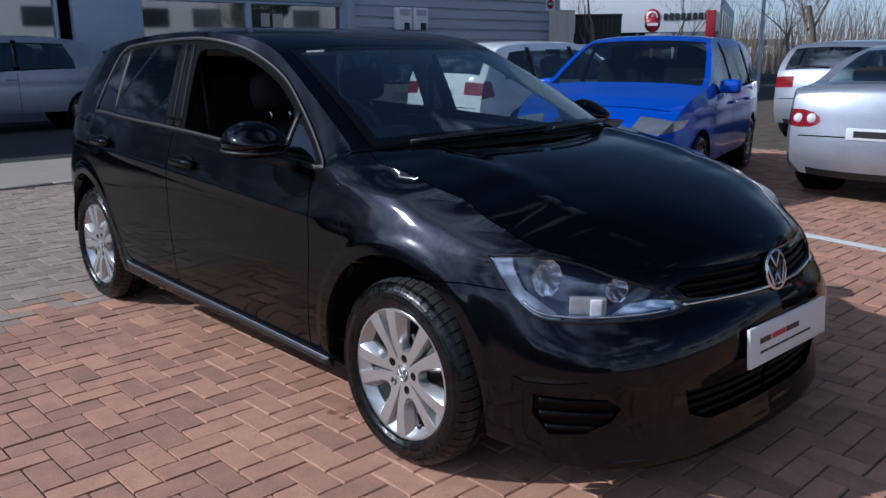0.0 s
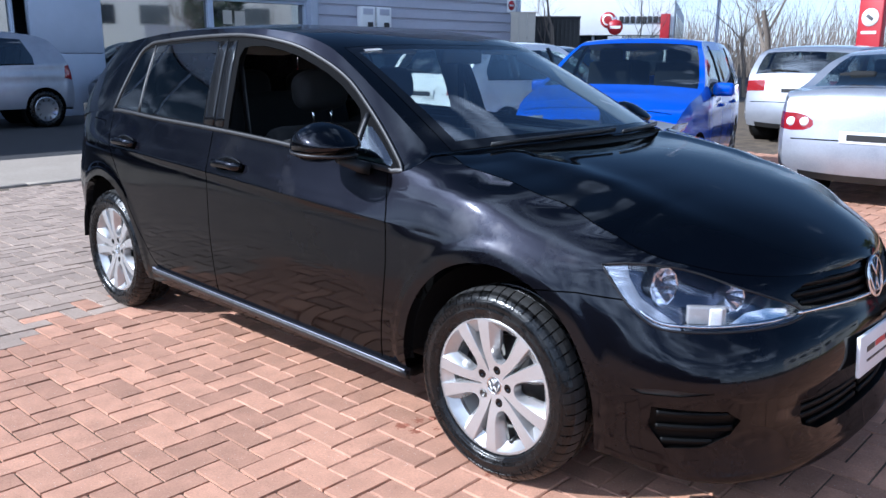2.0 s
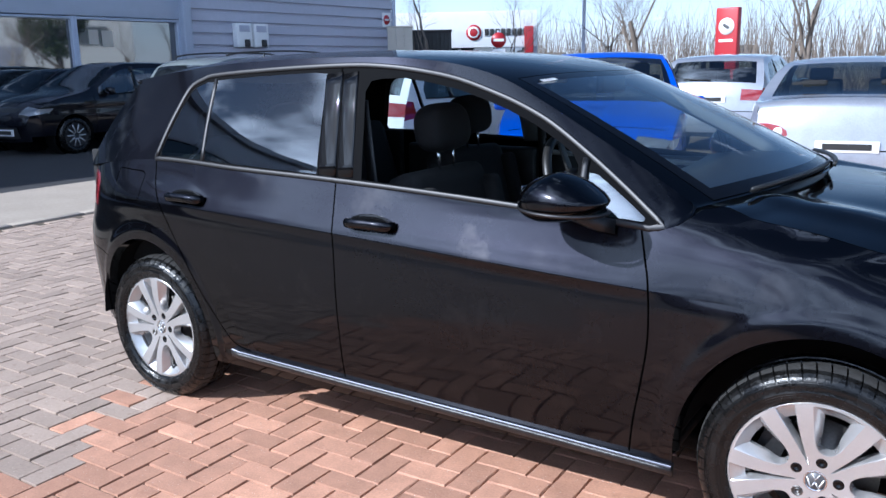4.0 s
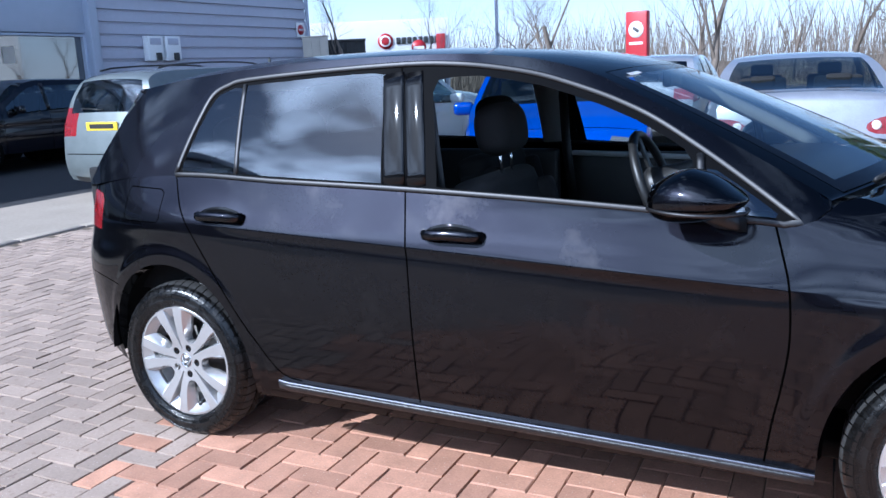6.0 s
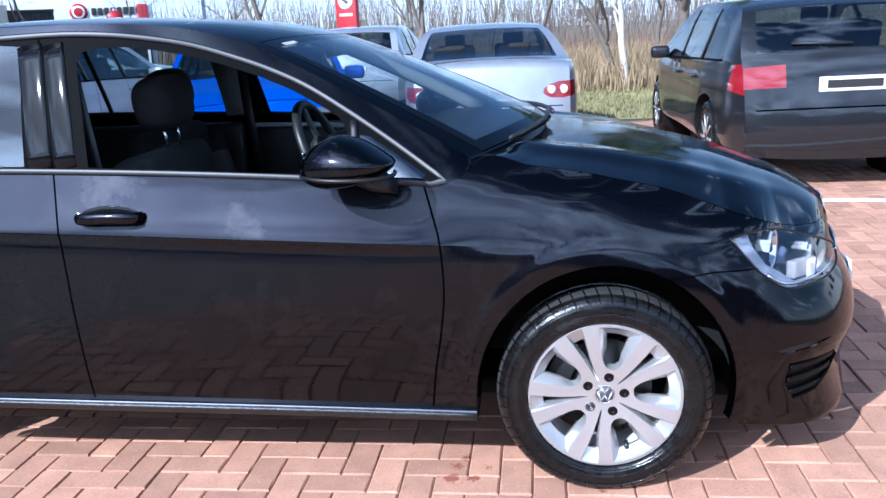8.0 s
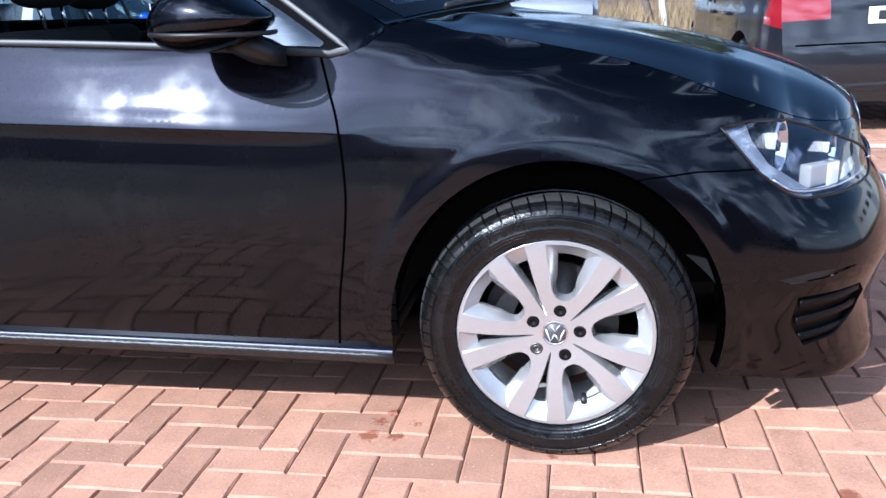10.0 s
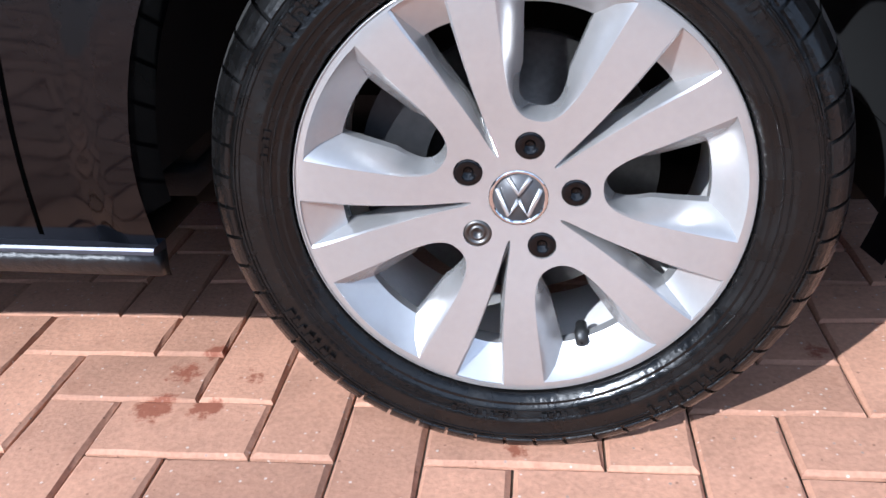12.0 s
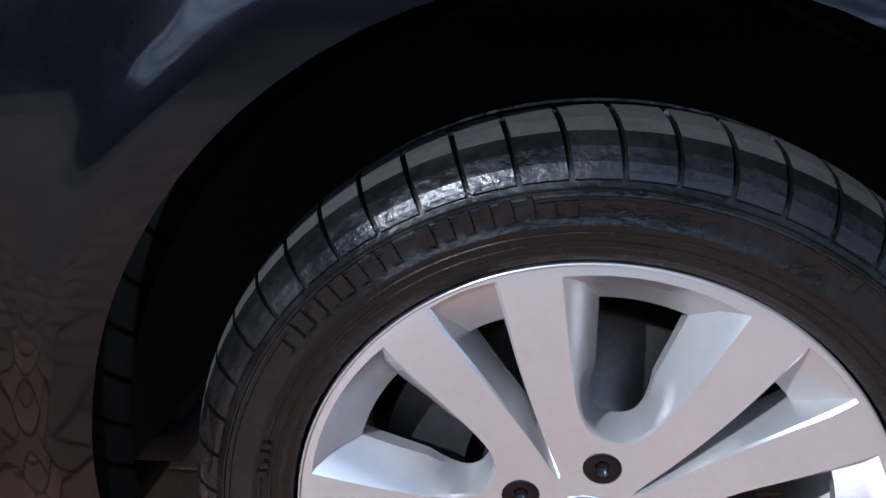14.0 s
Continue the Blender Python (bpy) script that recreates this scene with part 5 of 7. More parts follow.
    for v in bm.verts:
        if v.co.z < -0.3005:
            v.co.z = -0.3005 - (abs(v.co.z) - 0.3005) * 0.42
    out["tread"] = mesh_of(bm, "shoulder_tread", RUBBER, False)
    out["tread"].materials.append(TREAD)
    # moulded marks on the side wall, as plain bars
    bm = bmesh.new()
    random.seed(5)
    for start, count, r0, h0, step in ((92, 18, 0.260, 0.014, 2.9), (40, 6, 0.262, 0.010, 2.6), (252, 9, 0.2425, 0.006, 2.0), (275, 12, 0.2425, 0.006, 1.9), (300, 8, 0.263, 0.012, 2.8), (205, 7, 0.262, 0.009, 2.4), (160, 4, 0.243, 0.006, 2.0)):
        for k in range(count):
            a = start + k * step
            wdt = step * random.uniform(0.22, 0.8)
            if random.random() < 0.15:
                continue
            h = h0 * random.choice((1.0, 1.0, 0.7))
            for (ra, rb, b0, b1) in ((r0, r0 + h, 0.0, 1.0),):
                f = []
                for rr, aa in ((ra, b0), (ra, b1), (rb, b1), (rb, b0)):
                    t = radians(a + wdt * aa)
                    f.append((rr * math.cos(t), rr * math.sin(t), float(np.interp(rr, [p[0] for p in prof[:16]], [p[1] for p in prof[:16]]))))
                up = [bm.verts.new((x, y - 0.0026, z)) for x, z, y in f]
                dn = [bm.verts.new((x, y + 0.002, z)) for x, z, y in f]
                bm.faces.new(up)
                for j in range(4):
                    bm.faces.new((up[j], up[(j + 1) % 4], dn[(j + 1) % 4], dn[j]))
    bmesh.ops.recalc_face_normals(bm, faces=bm.faces)
    out["marks"] = mesh_of(bm, "sidewall_mark", RUBBER, False)
    bm = lathe([(0.0005, 0.0045), (0.0042, 0.0045), (0.0045, 0.0), (0.0105, -0.001), (0.0122, 0.001), (0.0125, 0.012)], 20)
    out["bolt"] = mesh_of(bm, "wheel_bolt", GLOSSBLACK)
    bm = lathe([(0.0005, 0.0045), (0.0035, 0.0045), (0.004, 0.0), (0.006, -0.001), (0.0065, 0.0012), (0.008, 0.0012), (0.0085, -0.001), (0.0115, -0.001), (0.0125, 0.012)], 20)
    out["lockbolt"] = mesh_of(bm, "wheel_bolt", STEEL)
    bm = lathe([(0.035, 0.068), (0.06, 0.066), (0.080, 0.068), (0.082, 0.088), (0.144, 0.088), (0.144, 0.11), (0.05, 0.11)], 64)
    out["disc"] = mesh_of(bm, "brake_disc", STEEL)
    bm = bmesh.new()
    inner = [polar(0.10, a) for a in np.linspace(-35, 35, 12)] + [polar(0.168, a) for a in np.linspace(35, -35, 12)]
    f0 = [bm.verts.new((x, 0.070, z)) for x, z in inner]
    f1 = [bm.verts.new((x, 0.13, z)) for x, z in inner]
    bm.faces.new(f0)
    for j in range(len(f0)):
        bm.faces.new((f0[j], f0[(j + 1) % len(f0)], f1[(j + 1) % len(f0)], f1[j]))
    bmesh.ops.recalc_face_normals(bm, faces=bm.faces)
    out["caliper"] = mesh_of(bm, "brake_caliper", DARKSTEEL, False)
    out["valve"] = mesh_of(lathe([(0.001, -0.034), (0.0045, -0.033), (0.0052, -0.012), (0.0042, -0.008), (0.0042, 0.0)], 12), "valve", PLASTIC)
    out["hub"] = mesh_of(lathe([(0.0295, 0.012), (0.0300, 0.0), (0.0285, -0.0025), (0.0262, -0.0025), (0.0255, 0.0), (0.001, 0.0)], 48), "hub_cap", BRIGHT)
    return out


WP = wheel_parts()
STEER = 0.75
for cx, sg, tr in ((0.0, 1, 0.862), (0.0, -1, 0.862), (AXLE_R, 1, 0.849), (AXLE_R, -1, 0.849)):
    at = Matrix.Translation((cx, -tr * sg, HUB_Z)) @ pose(0, 0, 0, 0, 0 if cx == 0 else 9, (0 if sg > 0 else 180) + (STEER if cx == 0 else 0))
    wh = again("wheel", WP["rim"], black_car, at, "silver five-double-spoke alloy wheel")
    level = pose(0, 0, 0, 0, 0 if cx == 0 else -9, 0)
    again("tyre", WP["tyre"], wh, level, "shiny dressed black tyre")
    tagged(again("shoulder_tread", WP["tread"], wh, level), kind="stuff")
    tagged(again("sidewall_mark", WP["marks"], wh, level), kind="stuff")
    for k, a in enumerate(BOLT_A):
        bx, bz = polar(0.056, a)
        again("wheel_bolt", WP["lockbolt"] if k == 2 else WP["bolt"], wh, Matrix.Translation((bx, 0.0115, bz)) @ Matrix.Diagonal((1.18, 1.0, 1.18, 1)), "silver locking bolt" if k == 2 else "black capped bolt")
    again("brake_disc", WP["disc"], wh)
    again("rim_barrel", WP["barrel"], wh)
    again("rim_lip", WP["lip"], wh)
    again("brake_caliper", WP["caliper"], wh, pose(0, 0, 0, 0, -165, 0))
    vx, vz = polar(0.180, -69.0)
    again("valve", WP["valve"], wh, Matrix.Translation((vx, 0.050, vz)) @ pose(0, 0, 0, 14, 0, 0) @ Matrix.Diagonal((1.5, 0.85, 1.5, 1)), "black rubber valve")
    cap = again("hub_cap", WP["hub"], wh, Matrix.Translation((0, 0.0155, 0)), "chrome ringed centre cap")
    for (a, b, c) in (((-0.42, 0.80), (0.0, 0.14), (0.42, 0.80)), ((-0.82, 0.36), (-0.38, -0.76), (0.0, -0.10)), ((0.82, 0.36), (0.38, -0.76), (0.0, -0.10))):
        r = 0.0262
        line = [(p[0] * r, -0.0016, p[1] * r) for p in (a, b, c)]
        part("badge_stroke", sweep(line, [(-r * 0.11, -0.0012), (r * 0.11, -0.0012), (r * 0.085, 0.0012), (-r * 0.085, 0.0012)], False, (0, -1, 0)), ALLOY, cap, at=pose(0, 0, 0, 0, 2, 0))
    part("cap_field", lathe([(0.001, -0.0004), (0.0255, -0.0004), (0.0256, 0.002)], 40), CAPGREY, cap)

# ---------------------------------------------------------------- inside the hatchback
part("cabin_floor", box(2.45, 1.44, 0.03, at=(-1.62, 0, 0.27)), CLOTH, black_car)
part("underbody", box(3.5, 1.15, 0.06, 0.02, at=(-1.12, 0, 0.205)), WELL, black_car)
part("floor_pan", box(1.70, 1.50, 0.04, 0.015, at=(-1.32, 0, 0.19)), WELL, black_car)
part("engine_bay", box(0.80, 0.95, 0.38, 0.05, at=(0.10, 0, 0.42)), DARKSTEEL, black_car)
part("bulkhead", box(0.04, 1.4, 0.62, at=(-0.42, 0, 0.60)), CLOTH, black_car)
part("boot_wall", box(0.04, 1.2, 0.60, at=(-3.0, 0, 0.66)), CLOTH, black_car)
bm = bmesh.new()
ys = np.linspace(-0.70, 0.70, 9)
prof = [(-0.28, 0.985), (-0.45, 1.01), (-0.62, 1.005), (-0.74, 0.985), (-0.79, 0.94), (-0.78, 0.80), (-0.70, 0.66), (-0.5, 0.62)]
rows = [[bm.verts.new((x + 0.05 * (1 - (y / 0.7) ** 2), y, z)) for x, z in prof] for y in ys]
for p, q in zip(rows, rows[1:]):
    for k in range(len(prof) - 1):
        bm.faces.new((p[k], p[k + 1], q[k + 1], q[k]))
bmesh.ops.recalc_face_normals(bm, faces=bm.faces)
part("dashboard", bm, PLASTIC, black_car, "soft black dashboard")
part("instrument_hood", box(0.14, 0.34, 0.06, 0.025, at=(-0.72, -0.37, 1.005)), PLASTIC, black_car)


def seat_shape(w, bench=False):
    return (mesh_of(box(0.50, w, 0.17, 0.06, at=(-1.32, 0, 0.55), seg=3), "seat_cushion", CLOTH),
            mesh_of(box(0.16, w, 0.52, 0.065, at=(-1.60, 0, 0.78), rot=pose(0, 0, 0, 0, -14, 0), seg=3), "backrest", CLOTH),
            mesh_of(box(0.20, 0.07, 0.44, 0.033, at=(-1.56, 0, 0.76), rot=pose(0, 0, 0, 0, -14, 0), seg=3), "bolster", CLOTH))


def headrest_shape():
    bm = bmesh.new()
    bmesh.ops.create_uvsphere(bm, u_segments=24, v_segments=16, radius=1)
    for v in bm.verts:
        x, y, z = v.co
        p = lambda t, e: math.copysign(abs(t) ** e, t)
        v.co = (0.074 * p(x, 0.7), 0.135 * p(y, 0.62) * (1 - 0.1 * max(0, z)), 0.092 * p(z, 0.65))
    return mesh_of(bm, "headrest", CLOTH)


SEAT, REST = seat_shape(0.52), headrest_shape()
for y in (-0.37, 0.37):
    s = again("front_seat", SEAT[0], black_car, Matrix.Translation((0.165 if y < 0 else -0.16, y, -0.025)), "black cloth front seat")
    again("backrest", SEAT[1], s)
    for e in (-0.23, 0.23):
        again("bolster", SEAT[2], s, Matrix.Translation((0, e, 0)))
    again("headrest", REST, s, Matrix.Translation((-1.625, 0, 1.19)) @ pose(0, 0, 0, 0, -8, 0))
    for e in (-0.05, 0.05):
        part("headrest_stem", sweep([(-1.605, e, 1.02), (-1.62, e, 1.14)], round_section(0.006, 6), False, (1, 0, 0)), BRIGHT, s)
bench = part("rear_seat", box(0.48, 1.25, 0.17, 0.05, at=(-2.15, 0, 0.58)), CLOTH, black_car, "black cloth rear bench")
part("backrest", box(0.16, 1.25, 0.60, 0.06, at=(-2.47, 0, 0.82), rot=pose(0, 0, 0, 0, -18, 0)), CLOTH, bench)
part("door_trim_strip", box(0.50, 0.008, 0.022, 0.003, at=(-0.86, 0.742, 0.885), rot=pose(0, 0, 0, 0, 2, 0)), ALLOY, black_car, "silver strip on the inner door")
for y in (-0.42, 0.0, 0.42):
    again("headrest", REST, bench, Matrix.Translation((-2.60, y, 1.14)) @ pose(0, 0, 0, 0, -12, 0))
wheel_at = Matrix.Translation((-0.905, -0.37, 0.965)) @ pose(0, 0, 0, 0, 68, 0)
ring = [(0.185 * math.cos(t), 0.185 * math.sin(t), 0) for t in np.linspace(0, 2 * math.pi, 41)[:-1]]
sw = part("steering_wheel", sweep(ring, round_section(0.016, 8), True, (0, 0, 1)), PLASTIC, black_car, "black steering wheel", at=wheel_at)
part("steering_boss", lathe([(0.001, -0.03), (0.06, -0.025), (0.075, 0.0), (0.06, 0.03), (0.04, 0.16)], 20, "z"), PLASTIC, sw)
for a in (0, 180, 90):
    part("steering_spoke", box(0.14, 0.035, 0.012, 0.004, at=(0.115 * math.cos(radians(a)), 0.115 * math.sin(radians(a)), 0), rot=pose(0, 0, 0, 0, 0, a)), PLASTIC, sw)
part("rear_view_mirror", box(0.03, 0.24, 0.065, 0.012, at=(-0.93, 0, 1.315)), PLASTIC, black_car)
for sg in (1, -1):
    part("door_card", box(1.05, 0.05, 0.62, 0.02, at=(-1.03, -0.775 * sg, 0.655)), PLASTIC, black_car, "black inner door panel")
    part("door_card", box(0.80, 0.05, 0.62, 0.02, at=(-2.02, -0.765 * sg, 0.67)), PLASTIC, black_car)
    part("door_ledge", box(1.0, 0.06, 0.02, 0.008, at=(-1.05, -0.735 * sg, 0.945), rot=pose(0, 0, 0, 0, 2, 0)), LINING, black_car)
    # driver's side linings are coloured near black to cut the sun's grey sheen
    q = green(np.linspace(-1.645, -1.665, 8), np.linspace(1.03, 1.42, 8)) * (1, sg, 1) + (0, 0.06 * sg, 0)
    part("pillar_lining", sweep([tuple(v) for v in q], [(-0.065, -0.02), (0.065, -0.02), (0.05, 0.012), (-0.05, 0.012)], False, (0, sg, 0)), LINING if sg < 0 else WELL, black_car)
    part("quarter_lining", box(0.75, 0.04, 0.5, 0.01, at=(-2.80, -0.70 * sg, 0.80)), CLOTH, black_car)
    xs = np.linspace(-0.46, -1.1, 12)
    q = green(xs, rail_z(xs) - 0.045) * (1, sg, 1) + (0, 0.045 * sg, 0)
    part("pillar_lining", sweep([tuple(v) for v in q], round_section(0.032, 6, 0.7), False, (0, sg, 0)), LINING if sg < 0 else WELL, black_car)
    q = [(-1.58, 0.70 * -sg, 1.28), (-1.56, 0.69 * -sg, 1.0), (-1.52, 0.66 * -sg, 0.75)]
    part("seat_belt", sweep(q, [(-0.022, -0.001), (0.022, -0.001), (0.022, 0.001), (-0.022, 0.001)], False, (0, sg, 0)), PLASTIC, black_car)
bm = bmesh.new()
ss, wsx = np.linspace(-1.06, -3.1, 16), np.linspace(0.03, 1, 8)
rows = []
for s in ss:
    r = roof(np.full(8, s), wsx)
    rows.append([bm.verts.new(v) for v in np.concatenate([r, (r * (1, -1, 1))[-2::-1]]) - (0, 0, 0.03)])
for p, q in zip(rows, rows[1:]):
    for k in range(len(p) - 1):
        bm.faces.new((p[k], p[k + 1], q[k + 1], q[k]))
part("headlining", bm, LINING, black_car, "pale grey headlining")
for y in (-0.37, 0.37):
    part("sun_visor", box(0.15, 0.38, 0.018, 0.008, at=(-1.10, y, 1.352), rot=pose(0, 0, 0, 0, 16, 0)), LINING, black_car)


# ---------------------------------------------------------------- ground
def rise(x, y):
    """The yard is level."""
    return 0.0


bm = bmesh.new()
gx = [-900, -300, -120, -60, -40, -30] + list(np.linspace(-26, 12, 77)) + [16, 24, 40, 80, 200, 900]
gy = [-900, -300, -100, -40, -20, -10] + list(np.linspace(-8, 40, 97)) + [60, 100, 300, 900]
gv = [[bm.verts.new((x, y, rise(x, y) - 0.0080)) for x in gx] for y in gy]
for j in range(len(gy) - 1):
    for i in range(len(gx) - 1):
        bm.faces.new((gv[j][i], gv[j][i + 1], gv[j + 1][i + 1], gv[j + 1][i]))
ground = tagged(part("ground", bm, JOINT), "sandy ground under the paving", "ground", kind="structure")


def sheet(name, x0, x1, y0, y1, mat, lift, label, cat, n=40):
    bm = bmesh.new()
    xs, ys = np.linspace(x0, x1, n), np.linspace(y0, y1, n)
    v = [[bm.verts.new((x, y, rise(x, y) + lift)) for x in xs] for y in ys]
    for j in range(n - 1):
        for i in range(n - 1):
            bm.faces.new((v[j][i], v[j][i + 1], v[j + 1][i + 1], v[j + 1][i]))
    return tagged(part(name, bm, mat), label, cat, kind="structure")


sheet("road", -60, -9.55, -60, 60, TARMAC, -0.006, "dark tarmac access road", "road")
sheet("pavement", -9.55, -7.40, -60, 16, CONCRETE, 0.002, "pale concrete apron beside the paving", "pavement")
sheet("verge", -1.6, 40, 8.9, 60, GRASS, 0.004, "rough grass bank", "grass")
# this last sheet is unseen, added as dark ground for door reflections
sheet("yard", -7.25, 60, -60, -5.6, TARMAC, -0.004, "unseen dark tarmac, laid to be mirrored in the car", "yard")
bm = bmesh.new()
for k in range(60):
    y = -30 + k * 0.75
    box(0.125, 0.744, 0.14, 0.008, at=(-7.33, y, rise(-7.33, y) - 0.058), bm=bm, seg=1)
tagged(part("kerb", bm, CONCRETE), "flush concrete edging kerb", "kerb", kind="structure")

# block paving in a herringbone bond, aligned with the bay
ROT = radians(0.75)
CR, SR = math.cos(ROT), math.sin(ROT)
ORIGIN = (-0.1127, -0.8885)
U = 0.102


def paver_mesh(name, w, h, mat, seed):
    """One block with a worn, slightly uneven top edge."""
    rnd = random.Random(seed)
    bm = bmesh.new()
    g, b = 0.0016, 0.0040
    ring = densify([(g, g), (w - g, g), (w - g, h - g), (g, h - g)], 0.058)
    lowv = [bm.verts.new((x, y, -0.05)) for x, y in ring]
    mid = [bm.verts.new((x, y, -0.0035 - rnd.uniform(0, 0.002))) for x, y in ring]
    top = []
    for x, y in ring:
        wear = b * rnd.uniform(0.6, 1.7)
        top.append(bm.verts.new((min(max(x, g + wear), w - g - wear), min(max(y, g + wear), h - g - wear), rnd.uniform(-0.0004, 0.0002))))
    n = len(ring)
    bm.faces.new(top)
    for k in range(n):
        j = (k + 1) % n
        bm.faces.new((mid[k], mid[j], top[j], top[k]))
        bm.faces.new((lowv[k], lowv[j], mid[j], mid[k]))
    return mesh_of(bm, name, mat, False)


PAVERS = {}
for grey in (False, True):
    for hor in (True, False):
        PAVERS[grey, hor] = [paver_mesh("paver", *((2 * U, U) if hor else (U, 2 * U)), BRICKGREY if grey else STAINED, k) for k in range(6)]
near, far = [], {False: ([], []), True: ([], [])}
rnd = random.Random(11)
for i in range(-104, 104):
    for j in range(-75, 95):
        k = (i + j) % 4
        if k not in (0, 2):
            continue
        hor = k == 0
        lx, ly = i * U, j * U
        x, y = ORIGIN[0] + lx * CR - ly * SR, ORIGIN[1] + lx * SR + ly * CR
        if not (-7.26 < x < 9.0 and -5.55 < y < 8.6):
            continue
        grey = x + 0.35 * (y + 0.85) < -2.82 if y < 1.2 else x < -3.5
        if abs(x + 0.35 * (y + 0.85) + 2.82) < 0.12 and y < 1.2:
            grey = rnd.random() < 0.5
        if -1.5 < x < 0.75 and -1.22 < y < -0.45 and len(near) < 300:
            near.append((x, y, hor, grey))
            continue
        ww, hh = (2 * U, U) if hor else (U, 2 * U)
        g, b = 0.0019, 0.0034
        dz = rnd.uniform(-0.0022, 0.0022) + rise(x, y)
        tx, ty = rnd.uniform(-0.011, 0.011), rnd.uniform(-0.011, 0.011)
        vs, fs = far[grey]
        n = len(vs)
        for (u, v, z) in ((g, g, -0.02), (ww - g, g, -0.02), (ww - g, hh - g, -0.02), (g, hh - g, -0.02), (g + b, g + b, 0), (ww - g - b, g + b, 0), (ww - g - b, hh - g - b, 0), (g + b, hh - g - b, 0)):
            vs.append((x + u * CR - v * SR, y + u * SR + v * CR, z + dz + tx * (u - ww / 2) + ty * (v - hh / 2)))
        fs.append((n + 4, n + 5, n + 6, n + 7))
        for q in range(4):
            r = (q + 1) % 4
            fs.append((n + q, n + r, n + 4 + r, n + 4 + q))
for grey, (vs, fs) in far.items():
    me = bpy.data.meshes.new("paving")
    me.from_pydata(vs, [], fs)
    me.materials.append(BRICKGREY if grey else BRICK)
    tagged(new("paving", me), "grey-brown herringbone block paving" if grey else "red clay herringbone block paving", "paving", kind="stuff")
bm = bmesh.new()
box(6.0, 0.10, 0.004, at=(0.9, 3.30, 0.006), rot=pose(0, 0, 0, 0, 0, -9), bm=bm)
tagged(part("parking_line", bm, LINEWHITE, smooth=False), "worn white parking bay line", "road marking", kind="structure")

# ---------------------------------------------------------------- the other parked cars
PROFILES = {
    "city": [(-0.97, 0.25), (-1.0, 0.45), (-0.99, 0.75), (-0.955, 1.0), (-0.87, 1.24), (-0.77, 1.39), (-0.55, 1.465), (-0.1, 1.49), (0.14, 1.45), (0.36, 1.24), (0.60, 1.0), (0.84, 0.88), (0.96, 0.70), (1.0, 0.5), (0.965, 0.22)],
    "hatch": [(-0.97, 0.25), (-1.0, 0.45), (-0.985, 0.75), (-0.955, 1.0), (-0.87, 1.27), (-0.78, 1.40), (-0.55, 1.455), (-0.12, 1.47), (0.08, 1.44), (0.28, 1.24), (0.48, 1.03), (0.78, 0.90), (0.93, 0.74), (0.995, 0.55), (0.965, 0.22)],
    "van": [(-0.97, 0.25), (-1.0, 0.5), (-0.985, 0.85), (-0.96, 1.12), (-0.92, 1.45), (-0.87, 1.61), (-0.7, 1.68), (-0.1, 1.70), (0.16, 1.64), (0.40, 1.36), (0.62, 1.10), (0.86, 0.94), (0.96, 0.75), (1.0, 0.52), (0.965, 0.22)],
    "saloon": [(-0.97, 0.25), (-1.0, 0.45), (-0.99, 0.75), (-0.972, 0.98), (-0.93, 1.06), (-0.66, 1.11), (-0.46, 1.28), (-0.28, 1.42), (-0.05, 1.485), (0.14, 1.455), (0.32, 1.26), (0.50, 1.05), (0.80, 0.90), (0.94, 0.74), (0.995, 0.55), (0.965, 0.22)],
}


